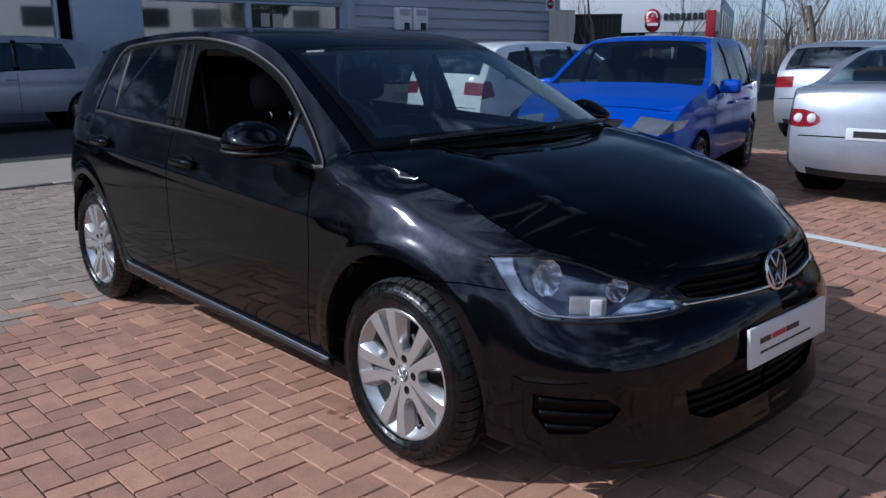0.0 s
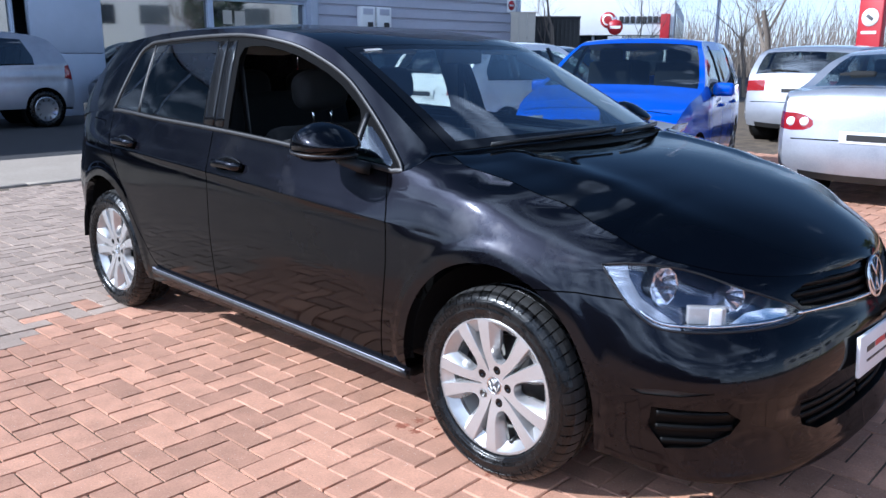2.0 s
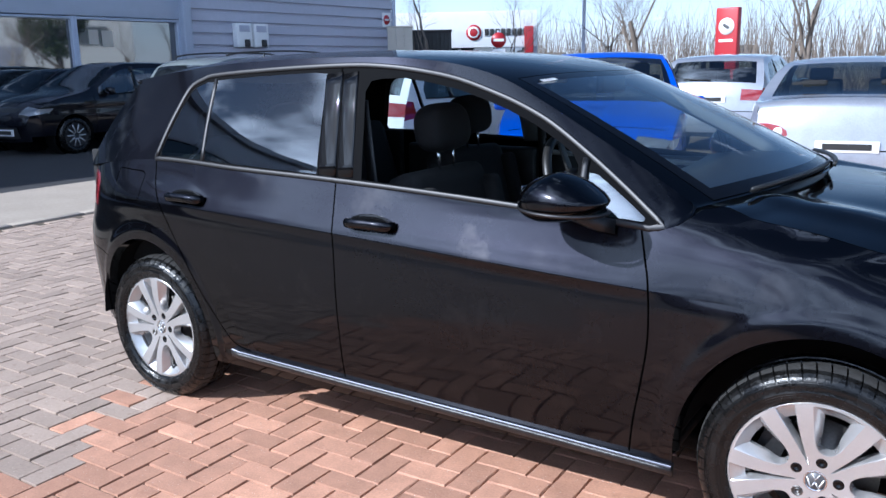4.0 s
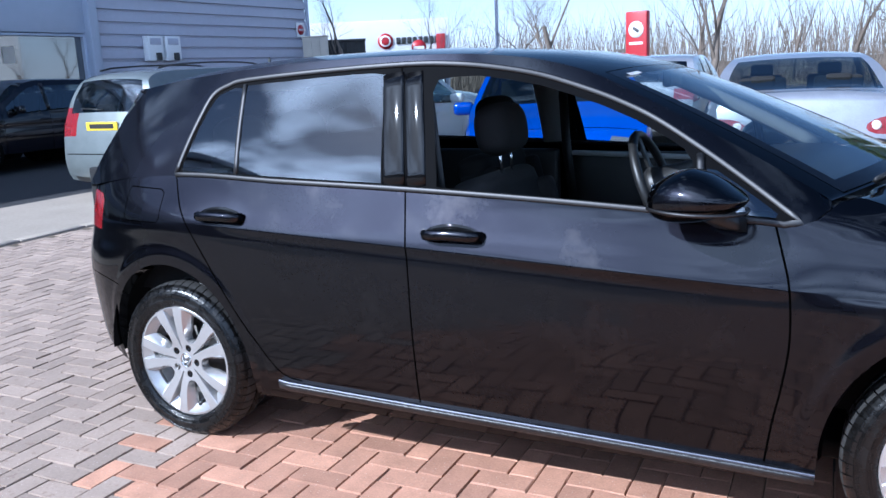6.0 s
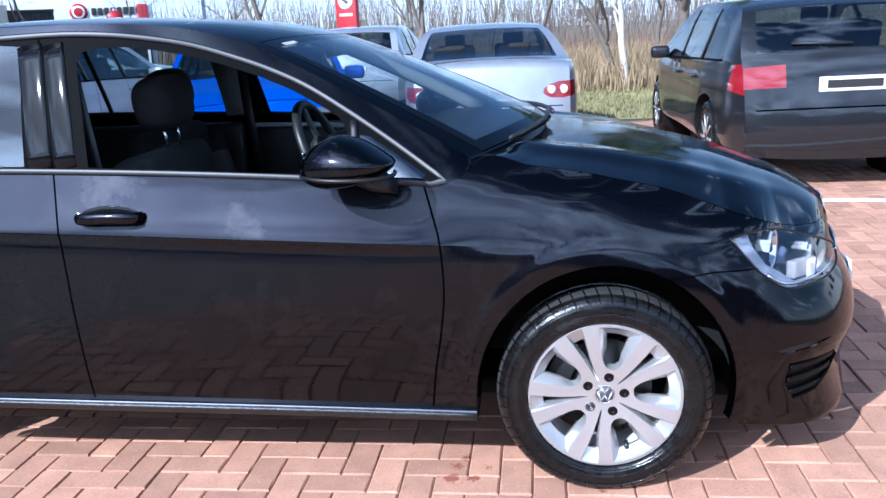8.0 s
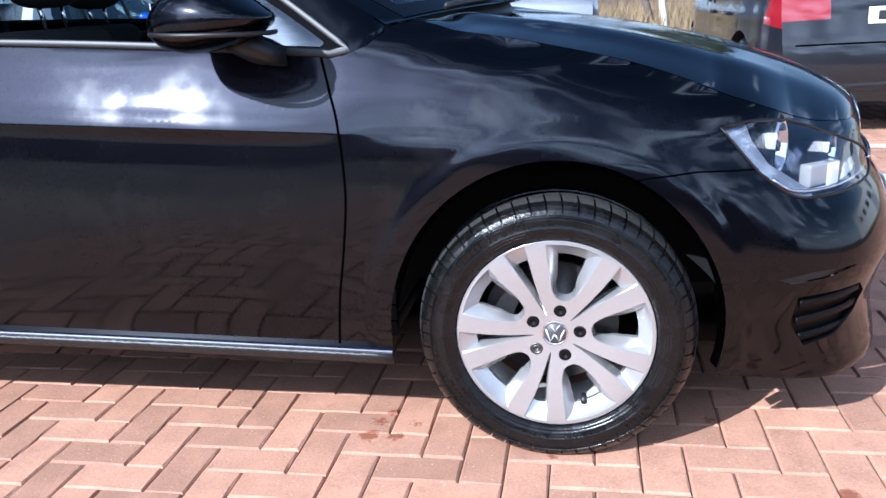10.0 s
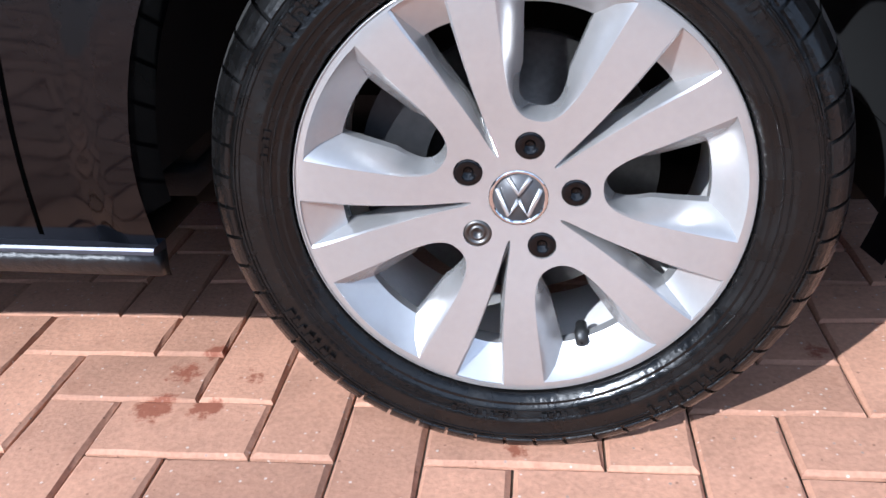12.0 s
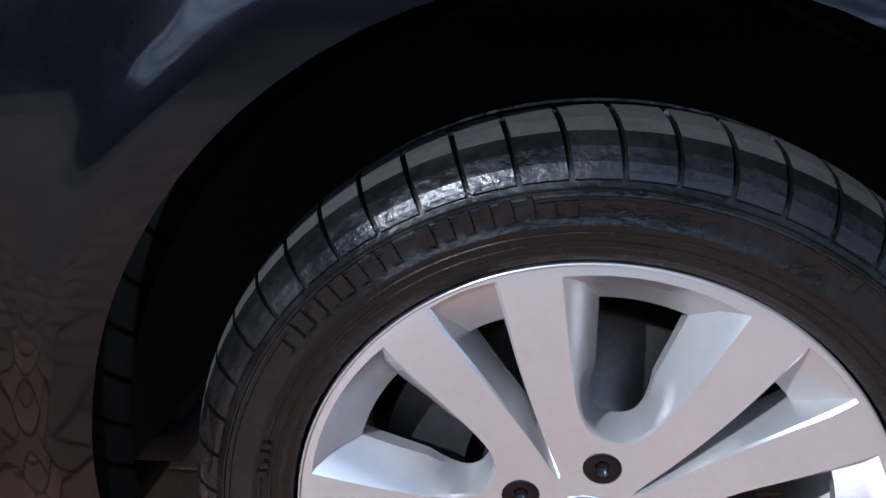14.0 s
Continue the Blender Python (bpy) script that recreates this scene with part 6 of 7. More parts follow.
def parked_car(name, label, paint, at, L=4.0, W=1.7, style="hatch", wheel_r=0.30, plate=PLATEWHITE, doors=4):
    """A parked car, nose towards +x, standing on z = 0: two body sides and a top shell cut into panels, glass and lamps."""
    car = thing(name, label, "car", at)
    hl, hw = L / 2, W / 2
    line = np.array(curve_through([(x * hl, z) for x, z in PROFILES[style]], 7))
    run = np.concatenate([[0], np.cumsum(np.linalg.norm(np.diff(line, axis=0), axis=1))])
    apex = int(np.argmax(line[:, 1]))
    zmax = line[apex, 1]
    half = spline([(-hl, hw * 0.84), (-hl * 0.93, hw * 0.93), (-hl * 0.75, hw * 0.985), (0, hw), (hl * 0.6, hw * 0.985), (hl * 0.85, hw * 0.90), (hl * 0.95, hw * 0.80), (hl, hw * 0.66)])
    belt = spline([(-hl, 1.0), (-hl * 0.5, 0.99), (hl * 0.2, 0.95), (hl * 0.6, 0.92), (hl, 0.72)])
    bulge = spline([(0.2, 0.90), (0.34, 0.975), (0.5, 0.997), (0.66, 1.0), (0.74, 0.992), (0.80, 0.996), (0.92, 0.972)])

    def side(x, z):
        zb = belt(x)
        y = half(x) * bulge(np.minimum(z, 0.92)) - 0.36 * np.maximum(z - zb, 0) - 0.25 * np.maximum(z - zb - 0.36, 0)
        return np.stack([x, -y, z], -1)

    def shell(s, w):
        x, z = np.interp(s, run, line[:, 0]), np.interp(s, run, line[:, 1])
        dx = np.interp(s + 0.05, run, line[:, 0]) - np.interp(s - 0.05, run, line[:, 0])
        dz = np.interp(s + 0.05, run, line[:, 1]) - np.interp(s - 0.05, run, line[:, 1])
        n = np.sqrt(dx * dx + dz * dz) + 1e-9
        crown = (0.035 + 0.06 * np.clip(np.abs(x) / hl - 0.8, 0, 1) * 5) * (1 - np.abs(w) ** 2.6)
        y = -side(x, z)[..., 1]
        return np.stack([x - dz / n * crown, w * y, z + dx / n * crown], -1)

    top_z = lambda x: float(np.interp(x, line[3:-8, 0], line[3:-8, 1]))
    rear_s = lambda z: float(np.interp(z, line[:apex + 1, 1], run[:apex + 1]))
    front_s = lambda z: float(np.interp(-z, -line[apex:, 1], run[apex:]))
    wb = hl * (0.70 if style == "city" else 0.63)
    arch = lambda cx, g=0.055: [(cx + (wheel_r + g) * math.cos(t), wheel_r + (wheel_r + g) * math.sin(t)) for t in np.linspace(-1.2, math.pi + 1.2, 26)]
    # side glass between the belt and the roof rail
    xr = {"city": -0.62, "hatch": -0.80, "van": -0.86, "saloon": -0.50}[style] * hl
    xf = {"city": 0.44, "hatch": 0.36, "van": 0.46, "saloon": 0.38}[style] * hl
    gx = np.linspace(xr, xf, 14)
    lowz = [float(belt(x)) + 0.015 for x in gx]
    upz = [max(b + 0.03, min(top_z(x) - 0.085, b + 0.46)) for x, b in zip(gx, lowz)]
    upz[0] = lowz[0] + 0.10
    daylight = list(zip(gx, lowz)) + list(zip(gx, upz))[::-1]
    posts = [-0.05 * hl, -0.52 * hl] if doors == 4 and style != "city" else [-0.08 * hl]
    regions = [("hole", arch(wb)), ("hole", arch(-wb))]
    cuts = [posts[0], 0.42 * hl] + ([-0.44 * hl] if doors == 4 and style != "city" else [])
    gaps = [("gap%d" % k, ribbon([(x, 0.30), (x, 0.6), (x, 0.95)], 0.008)) for k, x in enumerate(cuts)]
    lamp_r = [(-hl, 0.74), (-hl * 0.90, 0.78), (-hl * 0.915, 0.97), (-hl, 1.0)] if style != "van" else [(-hl, 0.85), (-hl * 0.92, 0.87), (-hl * 0.90, 1.25), (-hl, 1.25)]
    if style == "saloon":
        lamp_r = [(-hl, 0.715), (-hl * 0.945, 0.72), (-hl * 0.90, 0.79), (-hl * 0.895, 0.85), (-hl * 0.92, 0.88), (-hl, 0.885)]
    lamp_f = [(hl * 0.84, 0.70), (hl, 0.65), (hl, 0.76), (hl * 0.80, 0.765)]
    dark = [(-hl, 0.15), (hl, 0.15), (hl, 0.27), (-hl, 0.27)]
    edge = [tuple(p) for p in line[2:-2]]
    cut = cut_sheet(edge, regions + [("tail", lamp_r), ("lamp", lamp_f)] + gaps + [("glass0", daylight), ("dark", dark), ("body", None)], 0.085)
    for mirror in (False, True):
        sg = -1 if mirror else 1
        again("body_side", sheet_mesh("body_side", *cut["body"], side, paint, mirror), car)
        again("side_window", sheet_mesh("side_window", *cut["glass0"], side, SIDEGLASS, mirror), car, label="dark tinted car glass")
        for key, nm, mt, lb in (("tail", "tail_lamp", TAILRED, "red tail lamp"), ("lamp", "headlamp", LAMPSILVER, "clear headlamp"), ("gap0", "shut_line", GAP, ""), ("gap1", "shut_line", GAP, ""), ("gap2", "shut_line", GAP, ""), ("dark", "sill", PLASTIC, "")):
            if key in cut:
                again(nm, sheet_mesh(nm, *cut[key], side, mt, mirror), car, label=lb)
        for px in posts:
            zz = np.linspace(float(belt(px)), min(top_z(px) - 0.05, float(belt(px)) + 0.47), 5)
            q = side(np.full(5, px) - (zz - zz[0]) * 0.06, zz) * (1, sg, 1)
            part("pillar", sweep([tuple(v) for v in q], [(-0.04, -0.012), (0.04, -0.012), (0.04, 0.006), (-0.04, 0.006)], False, (0, -sg, 0)), GLOSSBLACK, car)
        q = side(np.array(gx), np.array(lowz) - 0.008) * (1, sg, 1)
        part("window_strip", sweep([tuple(v) for v in q], round_section(0.010, 6), False, (0, 0, 1)), SEAL, car)
        mx = xf - 0.16
        my = float(half(mx)) * 0.97
        part("door_mirror", box(0.12, 0.20, 0.13, 0.05, at=(mx, -sg * (my + 0.09), 1.01), seg=3), paint, car)
        for hx in [posts[0] + 0.10] + ([-0.40 * hl] if len(cuts) > 2 else []):
            c = side(np.array([hx]), np.array([0.83]))[0] * (1, sg, 1)
            part("door_handle", box(0.19, 0.035, 0.03, 0.012, at=(c[0], c[1] - sg * 0.012, 0.835)), paint, car)
        for sx in (wb, -wb):
            q = np.array(arch(sx))
            q3 = side(q[:, 0], q[:, 1]) * (1, sg, 1)
            bm = bmesh.new()
            a, b = [bm.verts.new(v) for v in q3], [bm.verts.new((v[0], v[1] + sg * 0.28, v[2])) for v in q3]
            for k in range(len(a) - 1):
                bm.faces.new((a[k], a[k + 1], b[k + 1], b[k]))
            bm.faces.new(b)
            part("wheel_well", bm, WELL, car)
            w = part("wheel", lathe([(0.001, -0.012), (0.05, -0.016), (wheel_r * 0.56, -0.006), (wheel_r * 0.62, -0.014), (wheel_r * 0.68, -0.012), (wheel_r * 0.70, 0.02)], 32), LAMPSILVER if style == "city" else DARKSTEEL, car, at=Matrix.Translation((sx, -sg * (hw - 0.035), wheel_r)) @ pose(0, 0, 0, 0, 0, 0 if sg > 0 else 180))
            part("tyre", lathe([(wheel_r * 0.68, 0.0), (wheel_r * 0.72, -0.018), (wheel_r * 0.92, -0.022), (wheel_r, 0.012), (wheel_r, 0.16), (wheel_r * 0.7, 0.18)], 32), RUBBER, w)
            for k in range(10):
                part("slot" if style == "city" else "spoke", box(wheel_r * (0.16 if style == "city" else 0.46), 0.010, 0.026, 0.003, at=(wheel_r * (0.50 if style == "city" else 0.38) * math.cos(radians(36 * k)), -0.016 if style == "city" else -0.020, wheel_r * (0.50 if style == "city" else 0.38) * math.sin(radians(36 * k))), rot=pose(0, 0, 0, 0, -36 * k, 0), seg=1), PRINTBLACK if style == "city" else ALLOY, w)
    # the shell over the top, from the rear bumper to the front one
    s_end = run[-1]
    zr0, zr1 = {"city": (1.02, 1.36), "hatch": (1.04, 1.36), "van": (1.16, 1.56), "saloon": (1.10, 1.42)}[style]
    zf0, zf1 = {"van": (1.12, 1.60)}.get(style, (1.02, zmax - 0.055))
    band = lambda s0, s1, w0, w1: [(s0, w0), (s1, w0), (s1, w1), (s0, w1)]
    lz0, lz1 = (0.86, 1.24) if style == "van" else (0.79, 0.95)
    tear = lambda sg: [(rear_s(z), w * sg) for z, w in ((0.735, 0.68), (0.71, 0.76), (0.705, 0.90), (0.72, 1.01), (0.88, 1.01), (0.875, 0.86), (0.85, 0.74), (0.805, 0.655), (0.765, 0.645))]
    tails = [tear(-1), tear(1)] if style == "saloon" else [band(rear_s(lz0), rear_s(lz1), -1.01, -0.62), band(rear_s(lz0), rear_s(lz1), 0.62, 1.01)]
    regs = [("screen", band(front_s(zf1), front_s(zf0), -0.93, 0.93)), ("rear_glass", band(rear_s(zr0), rear_s(zr1), -0.86, 0.86)),
            ("tail", tails[0]), ("tail2", tails[1]),
            ("lamp", band(front_s(0.76), front_s(0.65), -1.01, -0.62)), ("lamp2", band(front_s(0.76), front_s(0.65), 0.62, 1.01)),
            ("gap", band(rear_s(0.62), rear_s(0.62) + 0.012, -0.9, 0.9)), ("gap2", band(front_s(0.82) - 0.012, front_s(0.82), -0.9, 0.9)),
            ("grille", band(front_s(0.72), front_s(0.66), -0.46, 0.46)), ("grille2", band(front_s(0.48), front_s(0.30), -0.62, 0.62)),
            ("dark", band(0.02, rear_s(0.34), -0.8, 0.8)), ("body", None)]
    cut = cut_sheet(band(0.02, s_end - 0.02, -1.0, 1.0), regs, 0.10)
    for key, nm, mt, lb in (("body", "body_shell", paint, ""), ("screen", "windscreen", SIDEGLASS, "tinted car glass"), ("rear_glass", "rear_window", SIDEGLASS, "tinted car glass"), ("tail", "tail_lamp", TAILRED, "red tail lamp"),
                            ("lamp", "headlamp", LAMPSILVER, "clear headlamp"), ("gap", "shut_line", GAP, ""), ("grille", "grille", PLASTIC, "black plastic grille"), ("tail2", "tail_lamp", TAILRED, "red tail lamp"), ("lamp2", "headlamp", LAMPSILVER, "clear headlamp"), ("gap2", "shut_line", GAP, ""), ("grille2", "grille", PLASTIC, "black plastic grille"), ("dark", "diffuser", PLASTIC, "")):
        again(nm, sheet_mesh(nm, *cut[key], shell, mt), car, label=lb)
    if style == "saloon":
        for sg in (-1, 1):
            for w, z in ((0.74, 0.79), (0.90, 0.79)):
                c = shell(np.array([rear_s(z)]), np.array([w * sg]))[0]
                part("lamp_lens", lathe([(0.001, -0.012), (0.03, -0.010), (0.046, 0.0), (0.05, 0.02)], 20), SIGNWHITE, car, "round clear lens", at=Matrix.Translation(c) @ pose(0, 0, 0, 0, 0, -90 + 12 * sg))
    for s, zz, mt in ((rear_s({"van": 0.98, "saloon": 0.66}.get(style, 0.80)), 0.80, plate), (front_s(0.40), 0.4, PLATEWHITE)):
        c = shell(np.array([s]), np.array([0.0]))[0]
        d = -1 if c[0] < 0 else 1
        pl = part("number_plate", box(0.016, 0.52, 0.11, 0.003, at=(c[0] + d * 0.006, 0, c[2])), mt, car)
        part("print_bar", box(0.003, 0.40, 0.06, at=(c[0] + d * 0.0155, 0, c[2])), PRINTBLACK, pl, smooth=False)
    if style == "van":
        for sg in (-1, 1):
            xs = np.linspace(-0.78 * hl, 0.10 * hl, 12)
            zs = np.array([top_z(x) for x in xs])
            ys = -side(xs, zs)[:, 1] * 0.93 * sg
            part("roof_rail", sweep([(x, y, z + 0.055 + 0.03 * math.sin(math.pi * k / 11) ** 0.4) for k, (x, y, z) in enumerate(zip(xs, ys, zs))], round_section(0.014, 6), False, (0, 0, 1)), PLASTIC, car, "black roof rail")
    if style != "saloon":
        c, d = shell(np.array([rear_s(zr0) + 0.03]), np.array([0.0]))[0], shell(np.array([rear_s(zr0) + 0.06]), np.array([0.55]))[0]
        part("rear_wiper", sweep([(c[0] - 0.015, 0.0, c[2]), (d[0] - 0.02, d[1], d[2])], round_section(0.010, 6), False, (0, 0, 1)), PLASTIC, car)
    c0, c1 = xr, xf
    part("cabin", box((c1 - c0) * 0.95, W * 0.78, 0.50, 0.05, at=((c0 + c1) / 2, 0, 0.62)), CLOTH, car)
    for sy in (-0.36, 0.36):
        for sx in (-0.02 * hl, -0.50 * hl):
            part("seat", box(0.13, 0.46, 0.52, 0.05, at=(sx, sy, 1.0), rot=pose(0, 0, 0, 0, -12, 0)), CLOTH, car)
            part("headrest", box(0.09, 0.25, 0.15, 0.04, at=(sx - 0.07, sy, 1.32 if sx > -0.3 * hl else 1.20)), CLOTH, car)
    part("dashboard", box(0.35, W * 0.76, 0.12, 0.05, at=(c1 - 0.12, 0, 0.93)), CLOTH, car)
    return car


def stand(x, y, heading):
    return Matrix.Translation((x, y, rise(x, y))) @ pose(0, 0, 0, 0, 0, heading)


SILVER = car_paint("silver_paint", (0.36, 0.37, 0.41), 0.5, 0.35)
WHITE = car_paint("white_paint", (0.78, 0.79, 0.80), 0.0, 0.4)
BLUE = car_paint("blue_paint", (0.010, 0.07, 0.46), 0.1, 0.4)
GREENGREY = car_paint("green_grey_paint", (0.17, 0.19, 0.19), 0.4, 0.4)
DARKGREY = car_paint("dark_grey_paint", (0.02, 0.021, 0.024), 0.5, 0.4)
DARK = car_paint("dark_paint", (0.004, 0.004, 0.007), 0.0, 0.4)
parked_car("small_hatchback_car", "silver three-door city hatchback parked by the showroom", SILVER, stand(-14.9, 1.95, -92) @ Matrix.Diagonal((1.04, 1, 1.12, 1)), 3.54, 1.64, "city", 0.29, doors=2)
parked_car("blue_hatchback_car", "bright blue hatchback parked behind the black car", BLUE, stand(-3.1, 5.2, -72), 4.0, 1.70)
parked_car("white_hatchback_car", "white hatchback with red tail lamps", WHITE, stand(-6.4, 7.2, 90), 4.0, 1.72)
parked_car("silver_saloon_car", "silver saloon seen from behind, round tail lamp lenses", SILVER, stand(-0.97, 7.5, 96) @ Matrix.Diagonal((1, 1, 0.93, 1)), 4.76, 1.82, "saloon", 0.315)
parked_car("estate_van", "grey-green people carrier with a yellow plate", GREENGREY, stand(-8.5, 6.35, 90) @ Matrix.Diagonal((1, 1, 0.92, 1)), 4.5, 1.80, "van", 0.31, YELLOW)
parked_car("dark_hatchback_car", "black hatchback parked before the showroom", DARK, stand(-14.1, 7.05, -88) @ Matrix.Diagonal((1.04, 1, 1.06, 1)), 3.97, 1.64)
parked_car("dark_estate_car", "black car parked beside the showroom glass", DARK, stand(-15.70, 7.0, -90), 4.2, 1.54)
parked_car("grey_hatchback_car", "dark grey hatchback at the end of the row", DARKGREY, stand(2.05, 5.75, 92), 4.3, 1.84, "hatch", 0.33)
parked_car("far_estate_car", "silver-grey car in the far row", SILVER, stand(-8.8, 11.6, 12), 4.4, 1.78, "hatch", 0.31)
parked_car("far_hatchback_car", "silver hatchback in the far row", SILVER, stand(-3.4, 12.2, 92), 4.2, 1.78, "hatch", 0.31)

# ---------------------------------------------------------------- the showroom
# built in its own frame: y runs along the front, x points out of it
SHOW = Matrix.Translation((-16.7, 4.0, 0)) @ pose(0, 0, 0, 0, 0, -2.86)
show = thing("showroom_building", "grey showroom with ribbed cladding and tall dark windows", "building", SHOW)
bm = bmesh.new()
y0, y1, nrib = 7.12, 15.12, 29
pts = []
for k in range(nrib):
    z = 0.02 + k * 0.29
    pts += [(0.0, z), (0.0, z + 0.215), (-0.085, z + 0.226), (-0.085, z + 0.282)]
a = [bm.verts.new((x, y0, z)) for x, z in pts]
b = [bm.verts.new((x, y1, z)) for x, z in pts]
for k in range(len(pts) - 1):
    bm.faces.new((a[k], b[k], b[k + 1], a[k + 1]))
c = [bm.verts.new((-14, y1, z)) for x, z in pts]
for k in range(len(pts) - 1):
    bm.faces.new((b[k], c[k], c[k + 1], b[k + 1]))
part("ribbed_wall", bm, CLAD, show, "horizontal ribbed grey cladding", smooth=False)
part("corner_trim", box(0.08, 0.10, 8.4, 0.01, at=(0.02, y1, 4.2)), CLADDARK, show)
part("roof", box(14.6, 37, 0.3, at=(-7, -3.2, 8.55)), CLADDARK, show, smooth=False)
part("back_wall", box(0.3, 36, 8.4, at=(-13.8, -3.0, 4.2)), CLADDARK, show, smooth=False)
part("end_wall", box(14, 0.3, 8.4, at=(-7, -21.0, 4.2)), CLADDARK, show, smooth=False)
part("corner_post", box(0.30, 0.24, 8.3, 0.02, at=(0.05, 6.98, 4.15)), CLADDARK, show)
part("plinth", box(0.3, 27.8, 0.42, 0.02, at=(-0.05, -7.0, 0.21)), CLADDARK, show)
part("spandrel", box(0.25, 27.8, 1.12, 0.02, at=(-0.1, -7.0, 3.18)), CLADDARK, show, "flat grey panel band")
part("spandrel", box(0.25, 27.8, 1.5, 0.02, at=(-0.1, -7.0, 7.6)), CLADDARK, show)
for z0, z1 in ((0.0, 1.30), (1.315, 2.615), (2.63, 8.3)):
    part("flat_panel", box(0.20, 1.47, z1 - z0, 0.006, at=(0.03, 0.735, (z0 + z1) / 2)), CLADDARK, show, "flat blue-grey wall panel")
for yy, ww in ((5.5, 2.66), (2.8, 2.6), (-1.6, 2.62), (-4.3, 2.62), (-7.0, 2.62), (-9.7, 2.62), (-12.4, 2.62), (-15.1, 2.62), (-17.8, 2.62)):
    for zc, hh in ((1.5, 2.16), (5.3, 3.05)):
        w = part("window", box(0.03, ww, hh, at=(-0.12, yy, zc)), SHOPGLASS, show, "dark reflecting shop window", smooth=False)
        for e in (-ww / 2, ww / 2):
            part("window_frame", box(0.12, 0.07, hh + 0.1, 0.01, at=(-0.06, yy + e, zc)), CLADDARK, w)
        for e in (-hh / 2, hh / 2):
            part("window_frame", box(0.11, ww, 0.06, 0.01, at=(-0.06, yy, zc + e)), CLADDARK, w)
part("poster", box(0.01, 0.24, 0.32, at=(-0.095, 4.62, 2.18)), BEIGE, show, "pale notice in the window", smooth=False)
part("poster", box(0.01, 0.28, 0.36, at=(-0.095, 4.96, 2.15)), BEIGE, show, smooth=False)
for yy in (8.75, 9.33):
    bx = thing("wall_box", "pale grey plastic service box on the ribbed wall", "service box", SHOW @ Matrix.Translation((0.09, yy, 2.285)), group="service boxes")
    part("case", box(0.18, 0.50, 0.61, 0.02), SIGNWHITE, bx)
    part("panel", box(0.012, 0.34, 0.16, 0.004, at=(0.095, 0, 0.17)), CLAD, bx, "grey label panel")
    part("socket", box(0.06, 0.16, 0.19, 0.02, at=(0.11, 0.06, -0.20)), PRINTBLACK, bx, "black socket")
ns = thing("wall_sign", "small round red and white sign on the ribbed wall", "sign", SHOW @ Matrix.Translation((0.02, 14.75, 2.87)) @ pose(0, 0, 0, 0, 0, 90))
part("board", box(0.42, 0.012, 0.44, 0.004), SIGNWHITE, ns)
part("disc", lathe([(0.001, -0.010), (0.15, -0.010), (0.15, 0)], 24), REDSIGN, ns)
part("bar", box(0.20, 0.004, 0.06, at=(0, -0.013, 0)), SIGNWHITE, ns)

# the white unit over the road, which the showroom glass mirrors
wu = thing("white_unit_building", "white clad trade unit with a row of windows", "building", Matrix.Translation((34.0, 24.0, 0)) @ pose(0, 0, 0, 0, 0, 12))
part("wall", box(10, 26, 6.5, 0.05, at=(0, 0, 3.25)), WHITEWALL, wu)
part("roof", box(10.4, 26.4, 0.3, 0.03, at=(0, 0, 6.6)), CLADDARK, wu)
for k in range(6):
    part("window", box(0.1, 2.2, 1.4, at=(-5.03, -10 + k * 4, 4.2)), SHOPGLASS, wu, smooth=False)
part("shutter", box(0.1, 3.6, 3.4, at=(-5.03, 3.0, 1.7)), CLAD, wu, smooth=False)

# ---------------------------------------------------------------- fence, far building, signs
def place(p):
    return Matrix.Translation((p[0], p[1], rise(p[0], p[1]))) if len(p) == 2 else Matrix.Translation(p)


fn = thing("panel_fence", "beige upright panels beside a dark ribbed container", "fence", place((-15.3, 18.55)) @ pose(0, 0, 0, 0, 0, 40))
for k in range(3):
    part("panel", box(0.255, 0.06, 2.6, 0.01, at=(-0.26 + k * 0.26, 0, 1.3)), BEIGE, fn)
part("cap", box(0.84, 0.08, 0.05, 0.01, at=(0, 0, 2.625)), BEIGE, fn)
ct = thing("container", "dark ribbed steel container", "container", place((-17.0, 22.7)) @ pose(0, 0, 0, 0, 0, 38))
part("shell", box(1.66, 2.4, 2.62, 0.03, at=(0, 1.2, 1.33)), FENCE, ct)
for k in range(11):
    part("rib", box(0.075, 0.05, 2.5, 0.015, at=(-0.75 + k * 0.15, -0.015, 1.33)), FENCE, ct)
part("top_rail", box(1.70, 0.09, 0.09, 0.01, at=(0, -0.01, 2.66)), FENCE, ct)

dl = thing("dealership_building", "white clad car dealership with a red badge and dark lettering bars", "building")
dirv = Vector((0.894, 0.447, 0))
p1 = Vector((-16.0, 29.5, 0))
p0 = p1 - dirv * 12.74
ang = math.degrees(math.atan2(dirv.y, dirv.x))
dl.matrix_basis = Matrix.Translation((p0 + p1) / 2) @ pose(0, 0, 0, 0, 0, ang)
Ld = 12.74
part("fascia", box(Ld, 0.3, 1.5, 0.02, at=(0, 0, 2.9)), WHITEWALL, dl, "plain white fascia")
part("side_wall", box(0.3, 16, 3.5, 0.02, at=(Ld / 2 - 0.16, 8.16, 1.75)), CLAD, dl, "grey clad side wall")
part("rear_wall", box(Ld, 0.3, 3.5, 0.02, at=(0, 16.3, 1.75)), WHITEWALL, dl)
part("far_side_wall", box(0.3, 16, 3.5, 0.02, at=(-Ld / 2 + 0.16, 8.16, 1.75)), WHITEWALL, dl)
part("roof", box(Ld - 0.1, 16.0, 0.16, 0.02, at=(0, 8.2, 3.59)), CLADDARK, dl)
